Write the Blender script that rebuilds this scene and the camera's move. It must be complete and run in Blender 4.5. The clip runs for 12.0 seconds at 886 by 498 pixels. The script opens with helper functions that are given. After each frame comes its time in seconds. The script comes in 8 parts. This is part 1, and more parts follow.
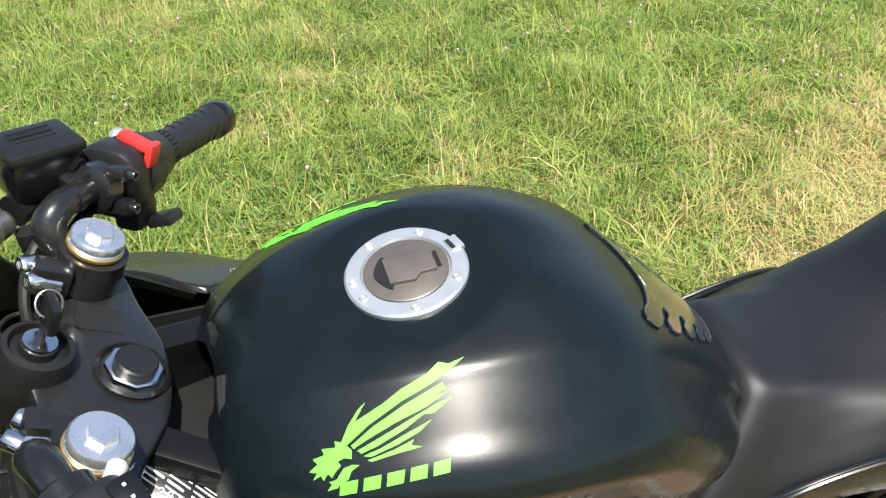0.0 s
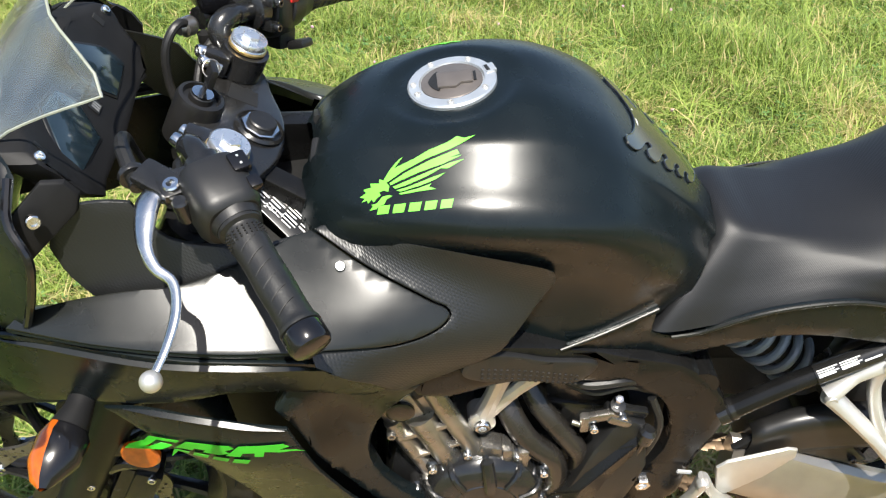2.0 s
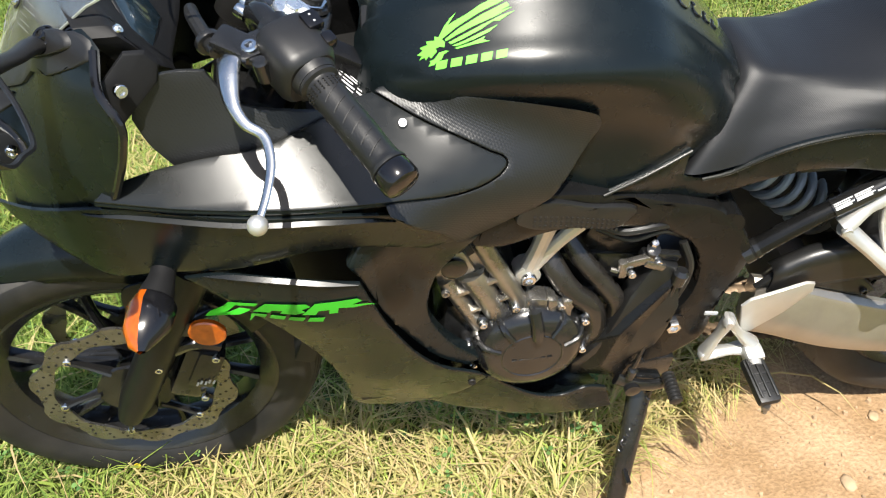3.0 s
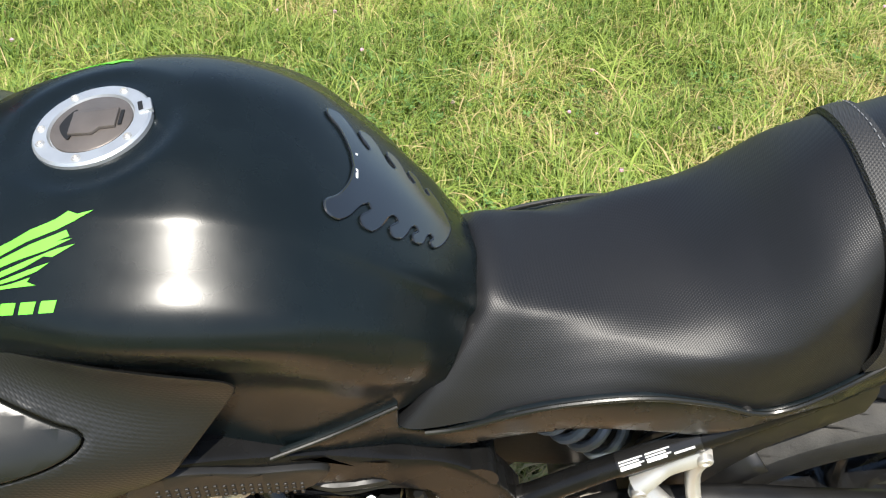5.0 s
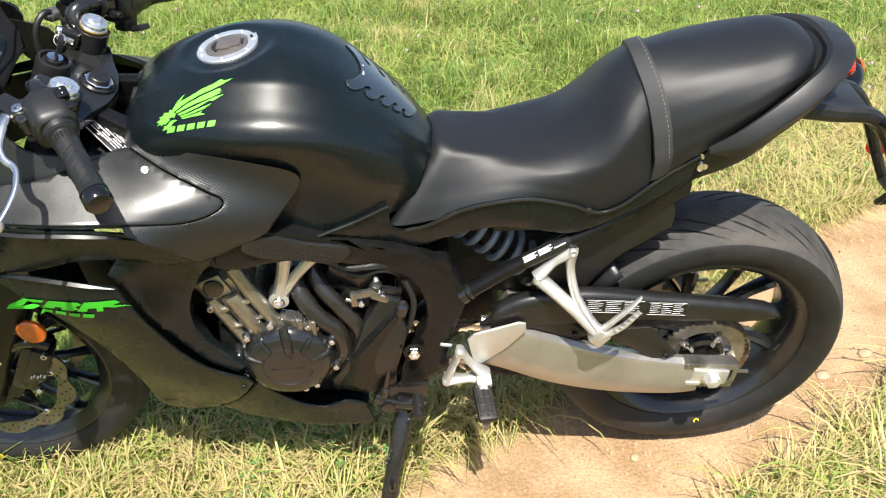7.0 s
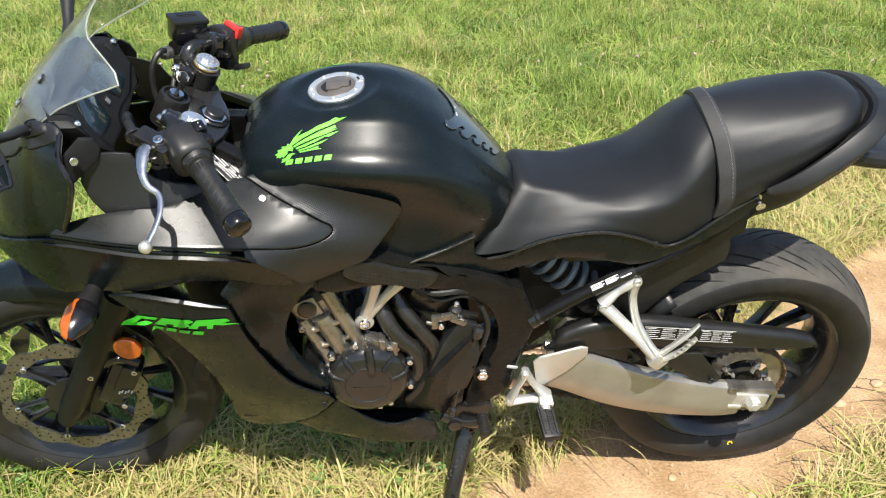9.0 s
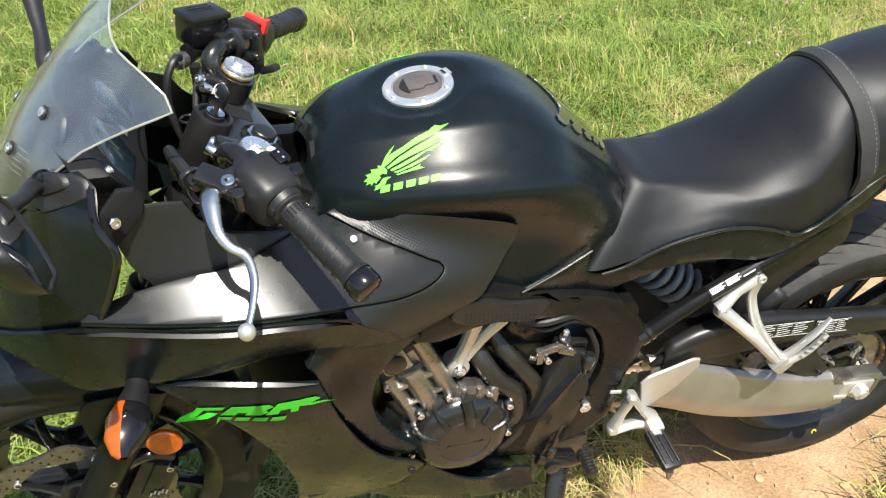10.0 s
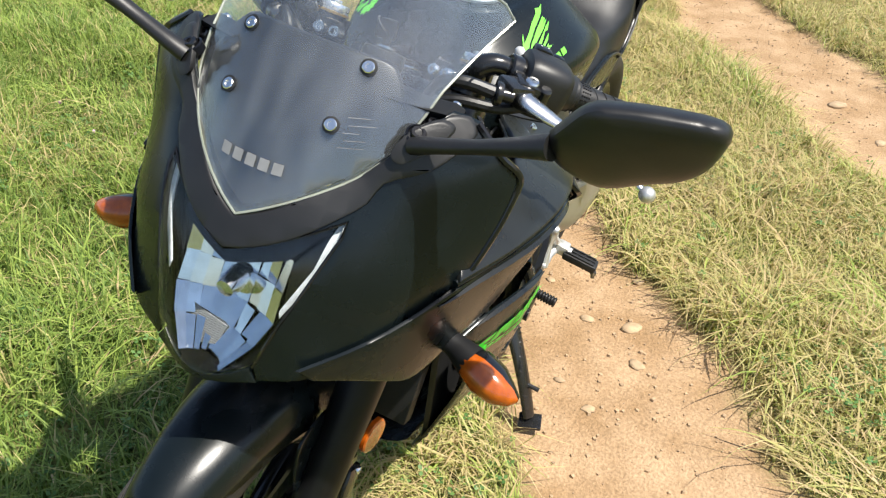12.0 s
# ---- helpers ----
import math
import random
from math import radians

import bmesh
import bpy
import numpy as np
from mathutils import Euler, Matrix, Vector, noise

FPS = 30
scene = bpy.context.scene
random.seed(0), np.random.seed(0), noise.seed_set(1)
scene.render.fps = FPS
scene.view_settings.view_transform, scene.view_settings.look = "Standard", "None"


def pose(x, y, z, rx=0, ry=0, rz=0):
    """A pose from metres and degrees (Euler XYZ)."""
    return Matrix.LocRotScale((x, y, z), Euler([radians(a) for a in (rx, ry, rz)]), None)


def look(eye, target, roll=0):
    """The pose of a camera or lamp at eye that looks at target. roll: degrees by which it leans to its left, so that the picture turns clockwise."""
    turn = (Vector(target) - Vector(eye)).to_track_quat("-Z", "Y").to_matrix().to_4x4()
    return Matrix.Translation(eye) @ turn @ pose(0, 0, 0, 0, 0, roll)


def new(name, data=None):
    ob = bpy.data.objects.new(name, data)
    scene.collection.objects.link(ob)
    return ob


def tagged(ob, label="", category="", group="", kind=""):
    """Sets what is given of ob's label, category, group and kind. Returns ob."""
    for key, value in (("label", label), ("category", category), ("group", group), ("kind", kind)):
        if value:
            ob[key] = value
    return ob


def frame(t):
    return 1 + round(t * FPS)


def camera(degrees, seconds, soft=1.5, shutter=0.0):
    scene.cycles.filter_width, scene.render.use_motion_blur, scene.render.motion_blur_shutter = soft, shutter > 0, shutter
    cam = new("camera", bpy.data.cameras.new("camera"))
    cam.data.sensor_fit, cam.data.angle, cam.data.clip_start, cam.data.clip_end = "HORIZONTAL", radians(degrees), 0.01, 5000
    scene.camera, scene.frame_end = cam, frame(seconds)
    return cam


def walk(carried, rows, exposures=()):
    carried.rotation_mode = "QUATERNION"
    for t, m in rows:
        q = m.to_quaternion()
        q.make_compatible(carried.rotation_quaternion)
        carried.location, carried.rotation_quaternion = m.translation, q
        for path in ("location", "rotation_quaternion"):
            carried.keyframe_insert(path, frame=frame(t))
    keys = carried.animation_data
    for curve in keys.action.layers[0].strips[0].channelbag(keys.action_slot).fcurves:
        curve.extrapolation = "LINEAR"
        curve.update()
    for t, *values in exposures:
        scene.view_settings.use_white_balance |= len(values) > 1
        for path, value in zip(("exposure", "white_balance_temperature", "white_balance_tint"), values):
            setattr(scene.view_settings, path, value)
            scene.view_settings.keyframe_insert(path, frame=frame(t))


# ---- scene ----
cam = camera(53.45, 12.0, soft=1.2)
PATH = [
    (0, (0.439, -0.733, 1.355), (0.931, 0.905, 0.320), -0.58),
    (0.5, (0.500, -0.815, 1.371), (0.769, 0.889, 0.360), -0.46),
    (1, (0.544, -0.902, 1.366), (0.708, 0.814, 0.351), 0.39),
    (1.5, (0.570, -0.997, 1.355), (0.648, 0.696, 0.294), 0.93),
    (2, (0.506, -1.069, 1.355), (0.624, 0.604, 0.265), 0.59),
    (2.5, (0.398, -1.157, 1.333), (0.581, 0.454, 0.162), -1.78),
    (2.7, (0.380, -1.172, 1.326), (0.571, 0.406, 0.112), -2.42),
    (4.3, (0.586, -0.846, 1.321), (0.714, 0.721, 0.084), 0.41),
    (4.5, (0.615, -0.802, 1.317), (0.834, 0.791, 0.127), 1.77),
    (5, (0.802, -0.816, 1.348), (0.954, 0.762, 0.128), 1.79),
    (5.5, (0.882, -1.002, 1.357), (1.023, 0.596, 0.163), 1.86),
    (6, (0.850, -1.214, 1.371), (0.976, 0.456, 0.277), 0.89),
    (6.5, (0.796, -1.379, 1.395), (0.957, 0.330, 0.368), 0.68),
    (7, (0.815, -1.544, 1.431), (0.938, 0.160, 0.392), -0.56),
    (7.2, (0.823, -1.602, 1.438), (0.920, 0.100, 0.393), -1.04),
    (8.8, (0.689, -1.675, 1.488), (0.866, 0.051, 0.494), 2.89),
    (9, (0.600, -1.638, 1.483), (0.802, 0.098, 0.511), 1.75),
    (9.5, (0.416, -1.508, 1.458), (0.601, 0.210, 0.451), -0.06),
    (10, (0.292, -1.273, 1.405), (0.773, 0.377, 0.383), -0.05),
    (10.5, (0.117, -1.110, 1.382), (0.991, 0.357, 0.340), 1.97),
    (11, (-0.168, -1.009, 1.367), (0.985, 0.213, 0.282), 2.15),
    (11.5, (-0.380, -0.820, 1.336), (0.968, 0.161, 0.231), 1.31),
    (12, (-0.591, -0.643, 1.339), (0.956, 0.032, 0.266), 1.71),
]
EXPOSURE = [(0.0, 1.0), (2.5, 1.04), (4.3, 0.78), (4.5, 0.75), (5.0, 0.95), (5.5, 1.2), (6.0, 1.2), (6.5, 1.1), (7.2, 1.06), (9.0, 0.92), (9.5, 1.02), (10.5, 0.92), (12.0, 0.82)]
walk(cam, [(t, look(eye, target, roll)) for t, eye, target, roll in PATH], EXPOSURE)

# ---- light ----
SUN_ELEVATION = radians(59.0)
world = bpy.data.worlds.new("sky")
scene.world = world
world.use_nodes = True
wn = world.node_tree.nodes
sky = wn.new("ShaderNodeTexSky")
sky.sky_type, sky.sun_disc = "NISHITA", False
sky.sun_elevation, sky.sun_rotation = SUN_ELEVATION, math.pi
sky.air_density, sky.dust_density = 1.0, 1.5
wn["Background"].inputs["Strength"].default_value = 0.10
world.node_tree.links.new(sky.outputs[0], wn["Background"].inputs["Color"])
sun_data = bpy.data.lights.new("sun", "SUN")
sun_data.energy, sun_data.angle, sun_data.color = 4.6, radians(0.55), (1.0, 0.95, 0.86)
sun = new("sun", sun_data)
sun.matrix_world = look((0, -4.1, 7), (0, 0, 0.1))

# ---- materials ----


def mat(name, color, rough=0.5, metal=0.0, noise_scale=0.0, vary=0.0, bump=0.0, bump_scale=200.0, coat=0.0, rough_vary=0.0, spec=0.5, dust=0.0, dust_color=(0.35, 0.27, 0.18)):
    m = bpy.data.materials.new(name)
    m.use_nodes = True
    nt = m.node_tree
    n, ln = nt.nodes, nt.links
    b = n["Principled BSDF"]
    b.inputs["Base Color"].default_value = (*color, 1)
    b.inputs["Roughness"].default_value = rough
    b.inputs["Metallic"].default_value = metal
    b.inputs["Coat Weight"].default_value = coat
    b.inputs["Coat Roughness"].default_value = 0.12
    b.inputs["Specular IOR Level"].default_value = spec
    co = n.new("ShaderNodeTexCoord")
    src = None
    if vary:
        nz = n.new("ShaderNodeTexNoise")
        nz.inputs["Scale"].default_value = noise_scale
        nz.inputs["Detail"].default_value = 6
        ln.new(co.outputs["Object"], nz.inputs["Vector"])
        mr = n.new("ShaderNodeMapRange")
        mr.inputs["From Min"].default_value, mr.inputs["From Max"].default_value = 0.3, 0.7
        mr.inputs["To Min"].default_value, mr.inputs["To Max"].default_value = 1 - vary, 1 + vary
        ln.new(nz.outputs["Fac"], mr.inputs["Value"])
        hs = n.new("ShaderNodeHueSaturation")
        hs.inputs["Color"].default_value = (*color, 1)
        ln.new(mr.outputs[0], hs.inputs["Value"])
        src = hs.outputs[0]
        if rough_vary:
            rr = n.new("ShaderNodeMapRange")
            rr.inputs["From Min"].default_value, rr.inputs["From Max"].default_value = 0.3, 0.7
            rr.inputs["To Min"].default_value, rr.inputs["To Max"].default_value = max(0.02, rough - rough_vary), rough + rough_vary
            ln.new(nz.outputs["Fac"], rr.inputs["Value"])
            ln.new(rr.outputs[0], b.inputs["Roughness"])
    if dust:
        dz = n.new("ShaderNodeTexNoise")
        dz.inputs["Scale"].default_value = 9
        dz.inputs["Detail"].default_value = 8
        ln.new(co.outputs["Object"], dz.inputs["Vector"])
        dm = n.new("ShaderNodeMapRange")
        dm.inputs["From Min"].default_value, dm.inputs["From Max"].default_value = 0.42, 0.75
        dm.inputs["To Min"].default_value, dm.inputs["To Max"].default_value = 0, dust
        ln.new(dz.outputs["Fac"], dm.inputs["Value"])
        mx = n.new("ShaderNodeMix")
        mx.data_type = "RGBA"
        ln.new(dm.outputs[0], mx.inputs["Factor"])
        if src:
            ln.new(src, mx.inputs["A"])
        else:
            mx.inputs["A"].default_value = (*color, 1)
        mx.inputs["B"].default_value = (*dust_color, 1)
        src = mx.outputs["Result"]
    if src:
        ln.new(src, b.inputs["Base Color"])
    if bump:
        bz = n.new("ShaderNodeTexNoise")
        bz.inputs["Scale"].default_value = bump_scale
        bz.inputs["Detail"].default_value = 4
        ln.new(co.outputs["Object"], bz.inputs["Vector"])
        bp = n.new("ShaderNodeBump")
        bp.inputs["Strength"].default_value = bump
        bp.inputs["Distance"].default_value = 0.002
        ln.new(bz.outputs["Fac"], bp.inputs["Height"])
        ln.new(bp.outputs[0], b.inputs["Normal"])
    return m


def weave(name, color, rough, pitch, strength, light=1.0, diagonal=True):
    """A fine woven or pebbled relief: two crossed waves drive bump and a little colour."""
    m = mat(name, color, rough, noise_scale=6, vary=0.12)
    n, ln = m.node_tree.nodes, m.node_tree.links
    b = n["Principled BSDF"]
    co = n.new("ShaderNodeTexCoord")
    outs = []
    for turn in (45, -45) if diagonal else (62, 20):
        mp = n.new("ShaderNodeMapping")
        mp.inputs["Rotation"].default_value = (radians(20), radians(turn), radians(15))
        ln.new(co.outputs["Object"], mp.inputs["Vector"])
        wv = n.new("ShaderNodeTexWave")
        wv.bands_direction = "X"
        wv.inputs["Scale"].default_value = 1 / pitch / 3.18
        ln.new(mp.outputs[0], wv.inputs["Vector"])
        outs.append(wv.outputs["Fac"])
    mul = n.new("ShaderNodeMath")
    mul.operation = "MULTIPLY"
    ln.new(outs[0], mul.inputs[0])
    ln.new(outs[1], mul.inputs[1])
    bp = n.new("ShaderNodeBump")
    bp.inputs["Strength"].default_value = strength
    bp.inputs["Distance"].default_value = 0.001
    ln.new(mul.outputs[0], bp.inputs["Height"])
    ln.new(bp.outputs[0], b.inputs["Normal"])
    return m


PAINT = mat("matte_black_paint", (0.0042, 0.0070, 0.0080), 0.27, noise_scale=25, vary=0.12, bump=0.02, bump_scale=900, rough_vary=0.03, spec=0.34, dust=0.002)
COWL = mat("satin_black_cowl", (0.010, 0.011, 0.010), 0.29, noise_scale=20, vary=0.12, bump=0.04, bump_scale=800, rough_vary=0.04, spec=0.48, dust=0.006)
PLASTIC = mat("black_plastic", (0.0085, 0.0085, 0.0085), 0.38, noise_scale=30, vary=0.2, bump=0.06, bump_scale=600, rough_vary=0.06, dust=0.008)
GRAINED = mat("grained_plastic", (0.0095, 0.0095, 0.0098), 0.44, noise_scale=30, vary=0.2, bump=0.09, bump_scale=900, dust=0.01)
MATTE = mat("matte_black_plastic", (0.0075, 0.0075, 0.008), 0.58, noise_scale=40, vary=0.2, bump=0.08, bump_scale=900, spec=0.25)
GLOSS = mat("gloss_black_plastic", (0.006, 0.006, 0.007), 0.14, noise_scale=30, vary=0.2, rough_vary=0.04)
SEATSKIN = weave("black_seat_vinyl", (0.0085, 0.0089, 0.0098), 0.43, 0.0019, 0.22)
SEATSKIN.node_tree.nodes["Principled BSDF"].inputs["Specular IOR Level"].default_value = 0.42
STRAPSKIN = weave("grey_strap_vinyl", (0.022, 0.022, 0.022), 0.55, 0.0024, 0.6)
PADSKIN = weave("glossy_carbon_pad", (0.010, 0.012, 0.015), 0.11, 0.0030, 0.04)
PADSKIN.node_tree.nodes["Principled BSDF"].inputs["Coat Weight"].default_value = 0.8
CARBON = weave("carbon_film", (0.0105, 0.011, 0.011), 0.40, 0.0030, 0.22, diagonal=False)
RUBBER = mat("black_rubber", (0.009, 0.009, 0.009), 0.45, noise_scale=60, vary=0.25, bump=0.12, bump_scale=500, dust=0.01)
TYRE = mat("tyre_rubber", (0.011, 0.011, 0.011), 0.55, noise_scale=35, vary=0.3, bump=0.15, bump_scale=420, spec=0.35, dust=0.10, dust_color=(0.15, 0.12, 0.09))
TREAD = mat("dusty_tread_rubber", (0.030, 0.029, 0.027), 0.75, noise_scale=40, vary=0.3, bump=0.3, bump_scale=380, dust=0.45, dust_color=(0.15, 0.13, 0.105))
FRAMEPAINT = mat("frame_black_paint", (0.0065, 0.0065, 0.0065), 0.27, noise_scale=25, vary=0.2, bump=0.03, bump_scale=500, rough_vary=0.05, spec=0.25, dust=0.003)
FORKBLACK = mat("fork_black_enamel", (0.0065, 0.0065, 0.007), 0.36, noise_scale=30, vary=0.2, bump=0.05, bump_scale=500, rough_vary=0.05, spec=0.26, dust=0.004)
HOSE = mat("oily_black_hose", (0.016, 0.0145, 0.013), 0.26, noise_scale=25, vary=0.3, bump=0.06, bump_scale=300, rough_vary=0.08, dust=0.02)
CASTBLACK = mat("cast_black_metal", (0.013, 0.0132, 0.0135), 0.23, metal=0.2, noise_scale=30, vary=0.25, bump=0.10, bump_scale=350, coat=0.35, rough_vary=0.06, dust=0.012)
CASTGREY = mat("cast_grey_alloy", (0.30, 0.285, 0.262), 0.30, metal=0.88, noise_scale=22, vary=0.3, bump=0.22, bump_scale=260, rough_vary=0.09, dust=0.05)
ALLOY = mat("satin_silver_alloy", (0.62, 0.61, 0.58), 0.42, metal=0.75, noise_scale=18, vary=0.12, bump=0.12, bump_scale=420, rough_vary=0.07, dust=0.12)
SWING = mat("brushed_swingarm_alloy", (0.40, 0.375, 0.335), 0.34, metal=0.8, noise_scale=14, vary=0.14, bump=0.08, bump_scale=300, rough_vary=0.06, dust=0.2)
CHROME = mat("bright_steel", (0.78, 0.78, 0.77), 0.2, metal=1.0, noise_scale=40, vary=0.1, rough_vary=0.06)
CLEARALLOY = mat("anodised_cap", (0.80, 0.82, 0.84), 0.28, metal=0.9, noise_scale=50, vary=0.06, rough_vary=0.05)
BRASS = mat("gold_ring", (0.62, 0.42, 0.16), 0.35, metal=0.9, noise_scale=40, vary=0.15)
DISC = mat("brake_disc_steel", (0.24, 0.232, 0.218), 0.28, metal=0.9, noise_scale=30, vary=0.2, rough_vary=0.08)
POLISHED = mat("polished_lever_alloy", (0.66, 0.66, 0.65), 0.26, metal=1.0, noise_scale=30, vary=0.1, rough_vary=0.06)
SPROCKET = mat("worn_sprocket_steel", (0.34, 0.31, 0.26), 0.42, metal=0.8, noise_scale=40, vary=0.3, dust=0.3)
CHAIN = mat("chain_steel", (0.28, 0.2, 0.13), 0.5, metal=0.8, noise_scale=60, vary=0.4)
SPRING = mat("grey_spring_steel", (0.16, 0.19, 0.22), 0.4, metal=0.2, noise_scale=30, vary=0.15)
CAPGREY = mat("brown_grey_cap_face", (0.13, 0.115, 0.105), 0.42, metal=0.4, noise_scale=40, vary=0.12, bump=0.1, bump_scale=800)
CAPRING = mat("silver_cap_ring", (0.55, 0.58, 0.60), 0.36, metal=0.7, noise_scale=40, vary=0.08, bump=0.06, bump_scale=800)
GREEN = mat("lime_green_vinyl", (0.14, 0.64, 0.045), 0.5, noise_scale=40, vary=0.06)
GREEN2 = mat("green_vinyl", (0.035, 0.42, 0.02), 0.4, noise_scale=40, vary=0.06)
AMBER = mat("amber_lens", (0.52, 0.105, 0.006), 0.16, noise_scale=90, vary=0.2, coat=0.6)
AMBER.node_tree.nodes["Principled BSDF"].inputs["Transmission Weight"].default_value = 0.25
REDLENS = mat("red_lens", (0.5, 0.01, 0.01), 0.16, noise_scale=90, vary=0.2, coat=0.6)
RED = mat("red_switch", (0.62, 0.03, 0.025), 0.4, noise_scale=60, vary=0.1)
WHITE = mat("white_print", (0.75, 0.75, 0.75), 0.5, noise_scale=60, vary=0.05)
GREYPRINT = mat("grey_print", (0.42, 0.43, 0.43), 0.5, noise_scale=60, vary=0.05)
THREAD = mat("grey_thread", (0.20, 0.205, 0.21), 0.8, noise_scale=60, vary=0.1)
LABEL = mat("black_label", (0.012, 0.012, 0.012), 0.25, noise_scale=60, vary=0.05)
# dull black of dark parts; also paints the shade in holes, slots and grooves
DARK = mat("dull_black_and_shade", (0.006, 0.006, 0.006), 0.6, noise_scale=40, vary=0.3, bump=0.2)
SCREENLCD = mat("dark_display_glass", (0.012, 0.022, 0.03), 0.08, noise_scale=40, vary=0.2, coat=0.5)
MIRRORGLASS = mat("mirror_glass", (0.85, 0.87, 0.88), 0.02, metal=1.0)
REFLECTOR = mat("lamp_reflector", (0.86, 0.88, 0.90), 0.08, metal=1.0, noise_scale=50, vary=0.1)
FROSTED = mat("frosted_lamp_plastic", (0.72, 0.75, 0.77), 0.35, noise_scale=120, vary=0.15, coat=0.5)
GRIDPLATE = weave("dotted_grey_plate", (0.24, 0.245, 0.25), 0.5, 0.0024, 0.9)
YELLOW = mat("yellow_paint_dot", (0.75, 0.55, 0.02), 0.6, noise_scale=60, vary=0.1)


def glass(name, tint, mix, rough=0.02, dust=0.0):
    """Thin clear sheet: mostly see-through, with a glossy coat and a thin streaky film of dust and painted sky haze."""
    m = bpy.data.materials.new(name)
    m.use_nodes = True
    n, ln = m.node_tree.nodes, m.node_tree.links
    n.remove(n["Principled BSDF"])
    tr = n.new("ShaderNodeBsdfTransparent")
    tr.inputs["Color"].default_value = (*tint, 1)
    gl = n.new("ShaderNodeBsdfGlossy")
    gl.inputs["Roughness"].default_value = rough
    lw = n.new("ShaderNodeLayerWeight")
    lw.inputs["Blend"].default_value = 0.5
    pw = n.new("ShaderNodeMath")
    pw.operation, pw.inputs[1].default_value = "POWER", 4.0
    ln.new(lw.outputs["Facing"], pw.inputs[0])
    ad = n.new("ShaderNodeMath")
    ad.operation = "MULTIPLY_ADD"
    ad.inputs[1].default_value, ad.inputs[2].default_value = 0.45, mix
    ln.new(pw.outputs[0], ad.inputs[0])
    mx = n.new("ShaderNodeMixShader")
    ln.new(ad.outputs[0], mx.inputs[0])
    ln.new(tr.outputs[0], mx.inputs[1])
    ln.new(gl.outputs[0], mx.inputs[2])
    last = mx.outputs[0]
    if dust:
        co = n.new("ShaderNodeTexCoord")
        mp = n.new("ShaderNodeMapping")
        mp.inputs["Scale"].default_value = (14, 30, 5)
        ln.new(co.outputs["Object"], mp.inputs["Vector"])
        nz = n.new("ShaderNodeTexNoise")
        nz.inputs["Scale"].default_value, nz.inputs["Detail"].default_value = 1.0, 5
        ln.new(mp.outputs[0], nz.inputs["Vector"])
        mr = n.new("ShaderNodeMapRange")
        mr.inputs["From Min"].default_value, mr.inputs["From Max"].default_value = 0.35, 0.72
        mr.inputs["To Min"].default_value, mr.inputs["To Max"].default_value = dust * 0.35, dust * 1.5
        ln.new(nz.outputs["Fac"], mr.inputs["Value"])
        # bluish diffuse colour: thin dust plus the sky's hazy reflection, painted in
        df = n.new("ShaderNodeBsdfDiffuse")
        df.inputs["Color"].default_value = (0.62, 0.66, 0.70, 1)
        m2 = n.new("ShaderNodeMixShader")
        ln.new(mr.outputs[0], m2.inputs[0])
        ln.new(last, m2.inputs[1])
        ln.new(df.outputs[0], m2.inputs[2])
        last = m2.outputs[0]
    ln.new(last, n["Material Output"].inputs["Surface"])
    return m


SCREENGLASS = glass("clear_screen", (0.94, 0.955, 0.95), 0.12, 0.03, 0.042)
SCREENEDGE = mat("polished_acrylic_edge", (0.26, 0.275, 0.225), 0.2, noise_scale=20, vary=0.25, coat=0.5)
LAMPGLASS = glass("lamp_lens", (0.93, 0.94, 0.94), 0.02, 0.02)

# ---- mesh tools ----


def V(*p):
    return np.array(p, float)


def cr(points, n, closed=False):
    """n points on a smooth curve through the given ones (monotone in chord length)."""
    p = np.asarray(points, float)
    if closed:
        p = np.vstack([p[-2:], p, p[:3]])
    d = np.linalg.norm(np.diff(p, axis=0), axis=1)
    s = np.r_[0, np.cumsum(np.maximum(d, 1e-6) ** 0.75)]
    m = np.zeros_like(p)
    slope = np.diff(p, axis=0) / np.diff(s)[:, None]
    h = np.diff(s)
    m[1:-1] = (slope[:-1] * h[1:, None] + slope[1:] * h[:-1, None]) / (h[1:] + h[:-1])[:, None]
    m[0], m[-1] = slope[0], slope[-1]
    lo, hi = (s[2], s[len(p) - 3]) if closed else (0, s[-1])
    t = np.linspace(lo, hi, n, endpoint=not closed)
    i = np.clip(np.searchsorted(s, t, side="right") - 1, 0, len(s) - 2)
    u = ((t - s[i]) / h[i])[:, None]
    hh = h[i][:, None]
    return (2 * u**3 - 3 * u**2 + 1) * p[i] + (u**3 - 2 * u**2 + u) * hh * m[i] + (3 * u**2 - 2 * u**3) * p[i + 1] + (u**3 - u**2) * hh * m[i + 1]


def grid(pts, loop_u=False, loop_v=False, cap=False):
    """A bmesh of quads from an array (nu, nv, 3)."""
    bm = bmesh.new()
    nu, nv = pts.shape[:2]
    vs = [[bm.verts.new(pts[i, j]) for j in range(nv)] for i in range(nu)]
    for i in range(nu if loop_u else nu - 1):
        for j in range(nv if loop_v else nv - 1):
            q = (vs[i][j], vs[(i + 1) % nu][j], vs[(i + 1) % nu][(j + 1) % nv], vs[i][(j + 1) % nv])
            try:
                bm.faces.new(q)
            except ValueError:
                pass
    if cap and loop_v:
        bm.faces.new(vs[0])
        bm.faces.new(vs[-1][::-1])
    return bm


def loft(sections, nu, nv, closed=False):
    rows = [cr(s, nv, closed) for s in sections]
    return np.stack([cr([r[j] for r in rows], nu) for j in range(nv)], 1)


def mirrored(half):
    """A whole cross-section from its left half, that starts on the middle plane."""
    h = np.asarray(half, float)
    return np.vstack([(h * (1, -1, 1))[::-1], h[1:]])


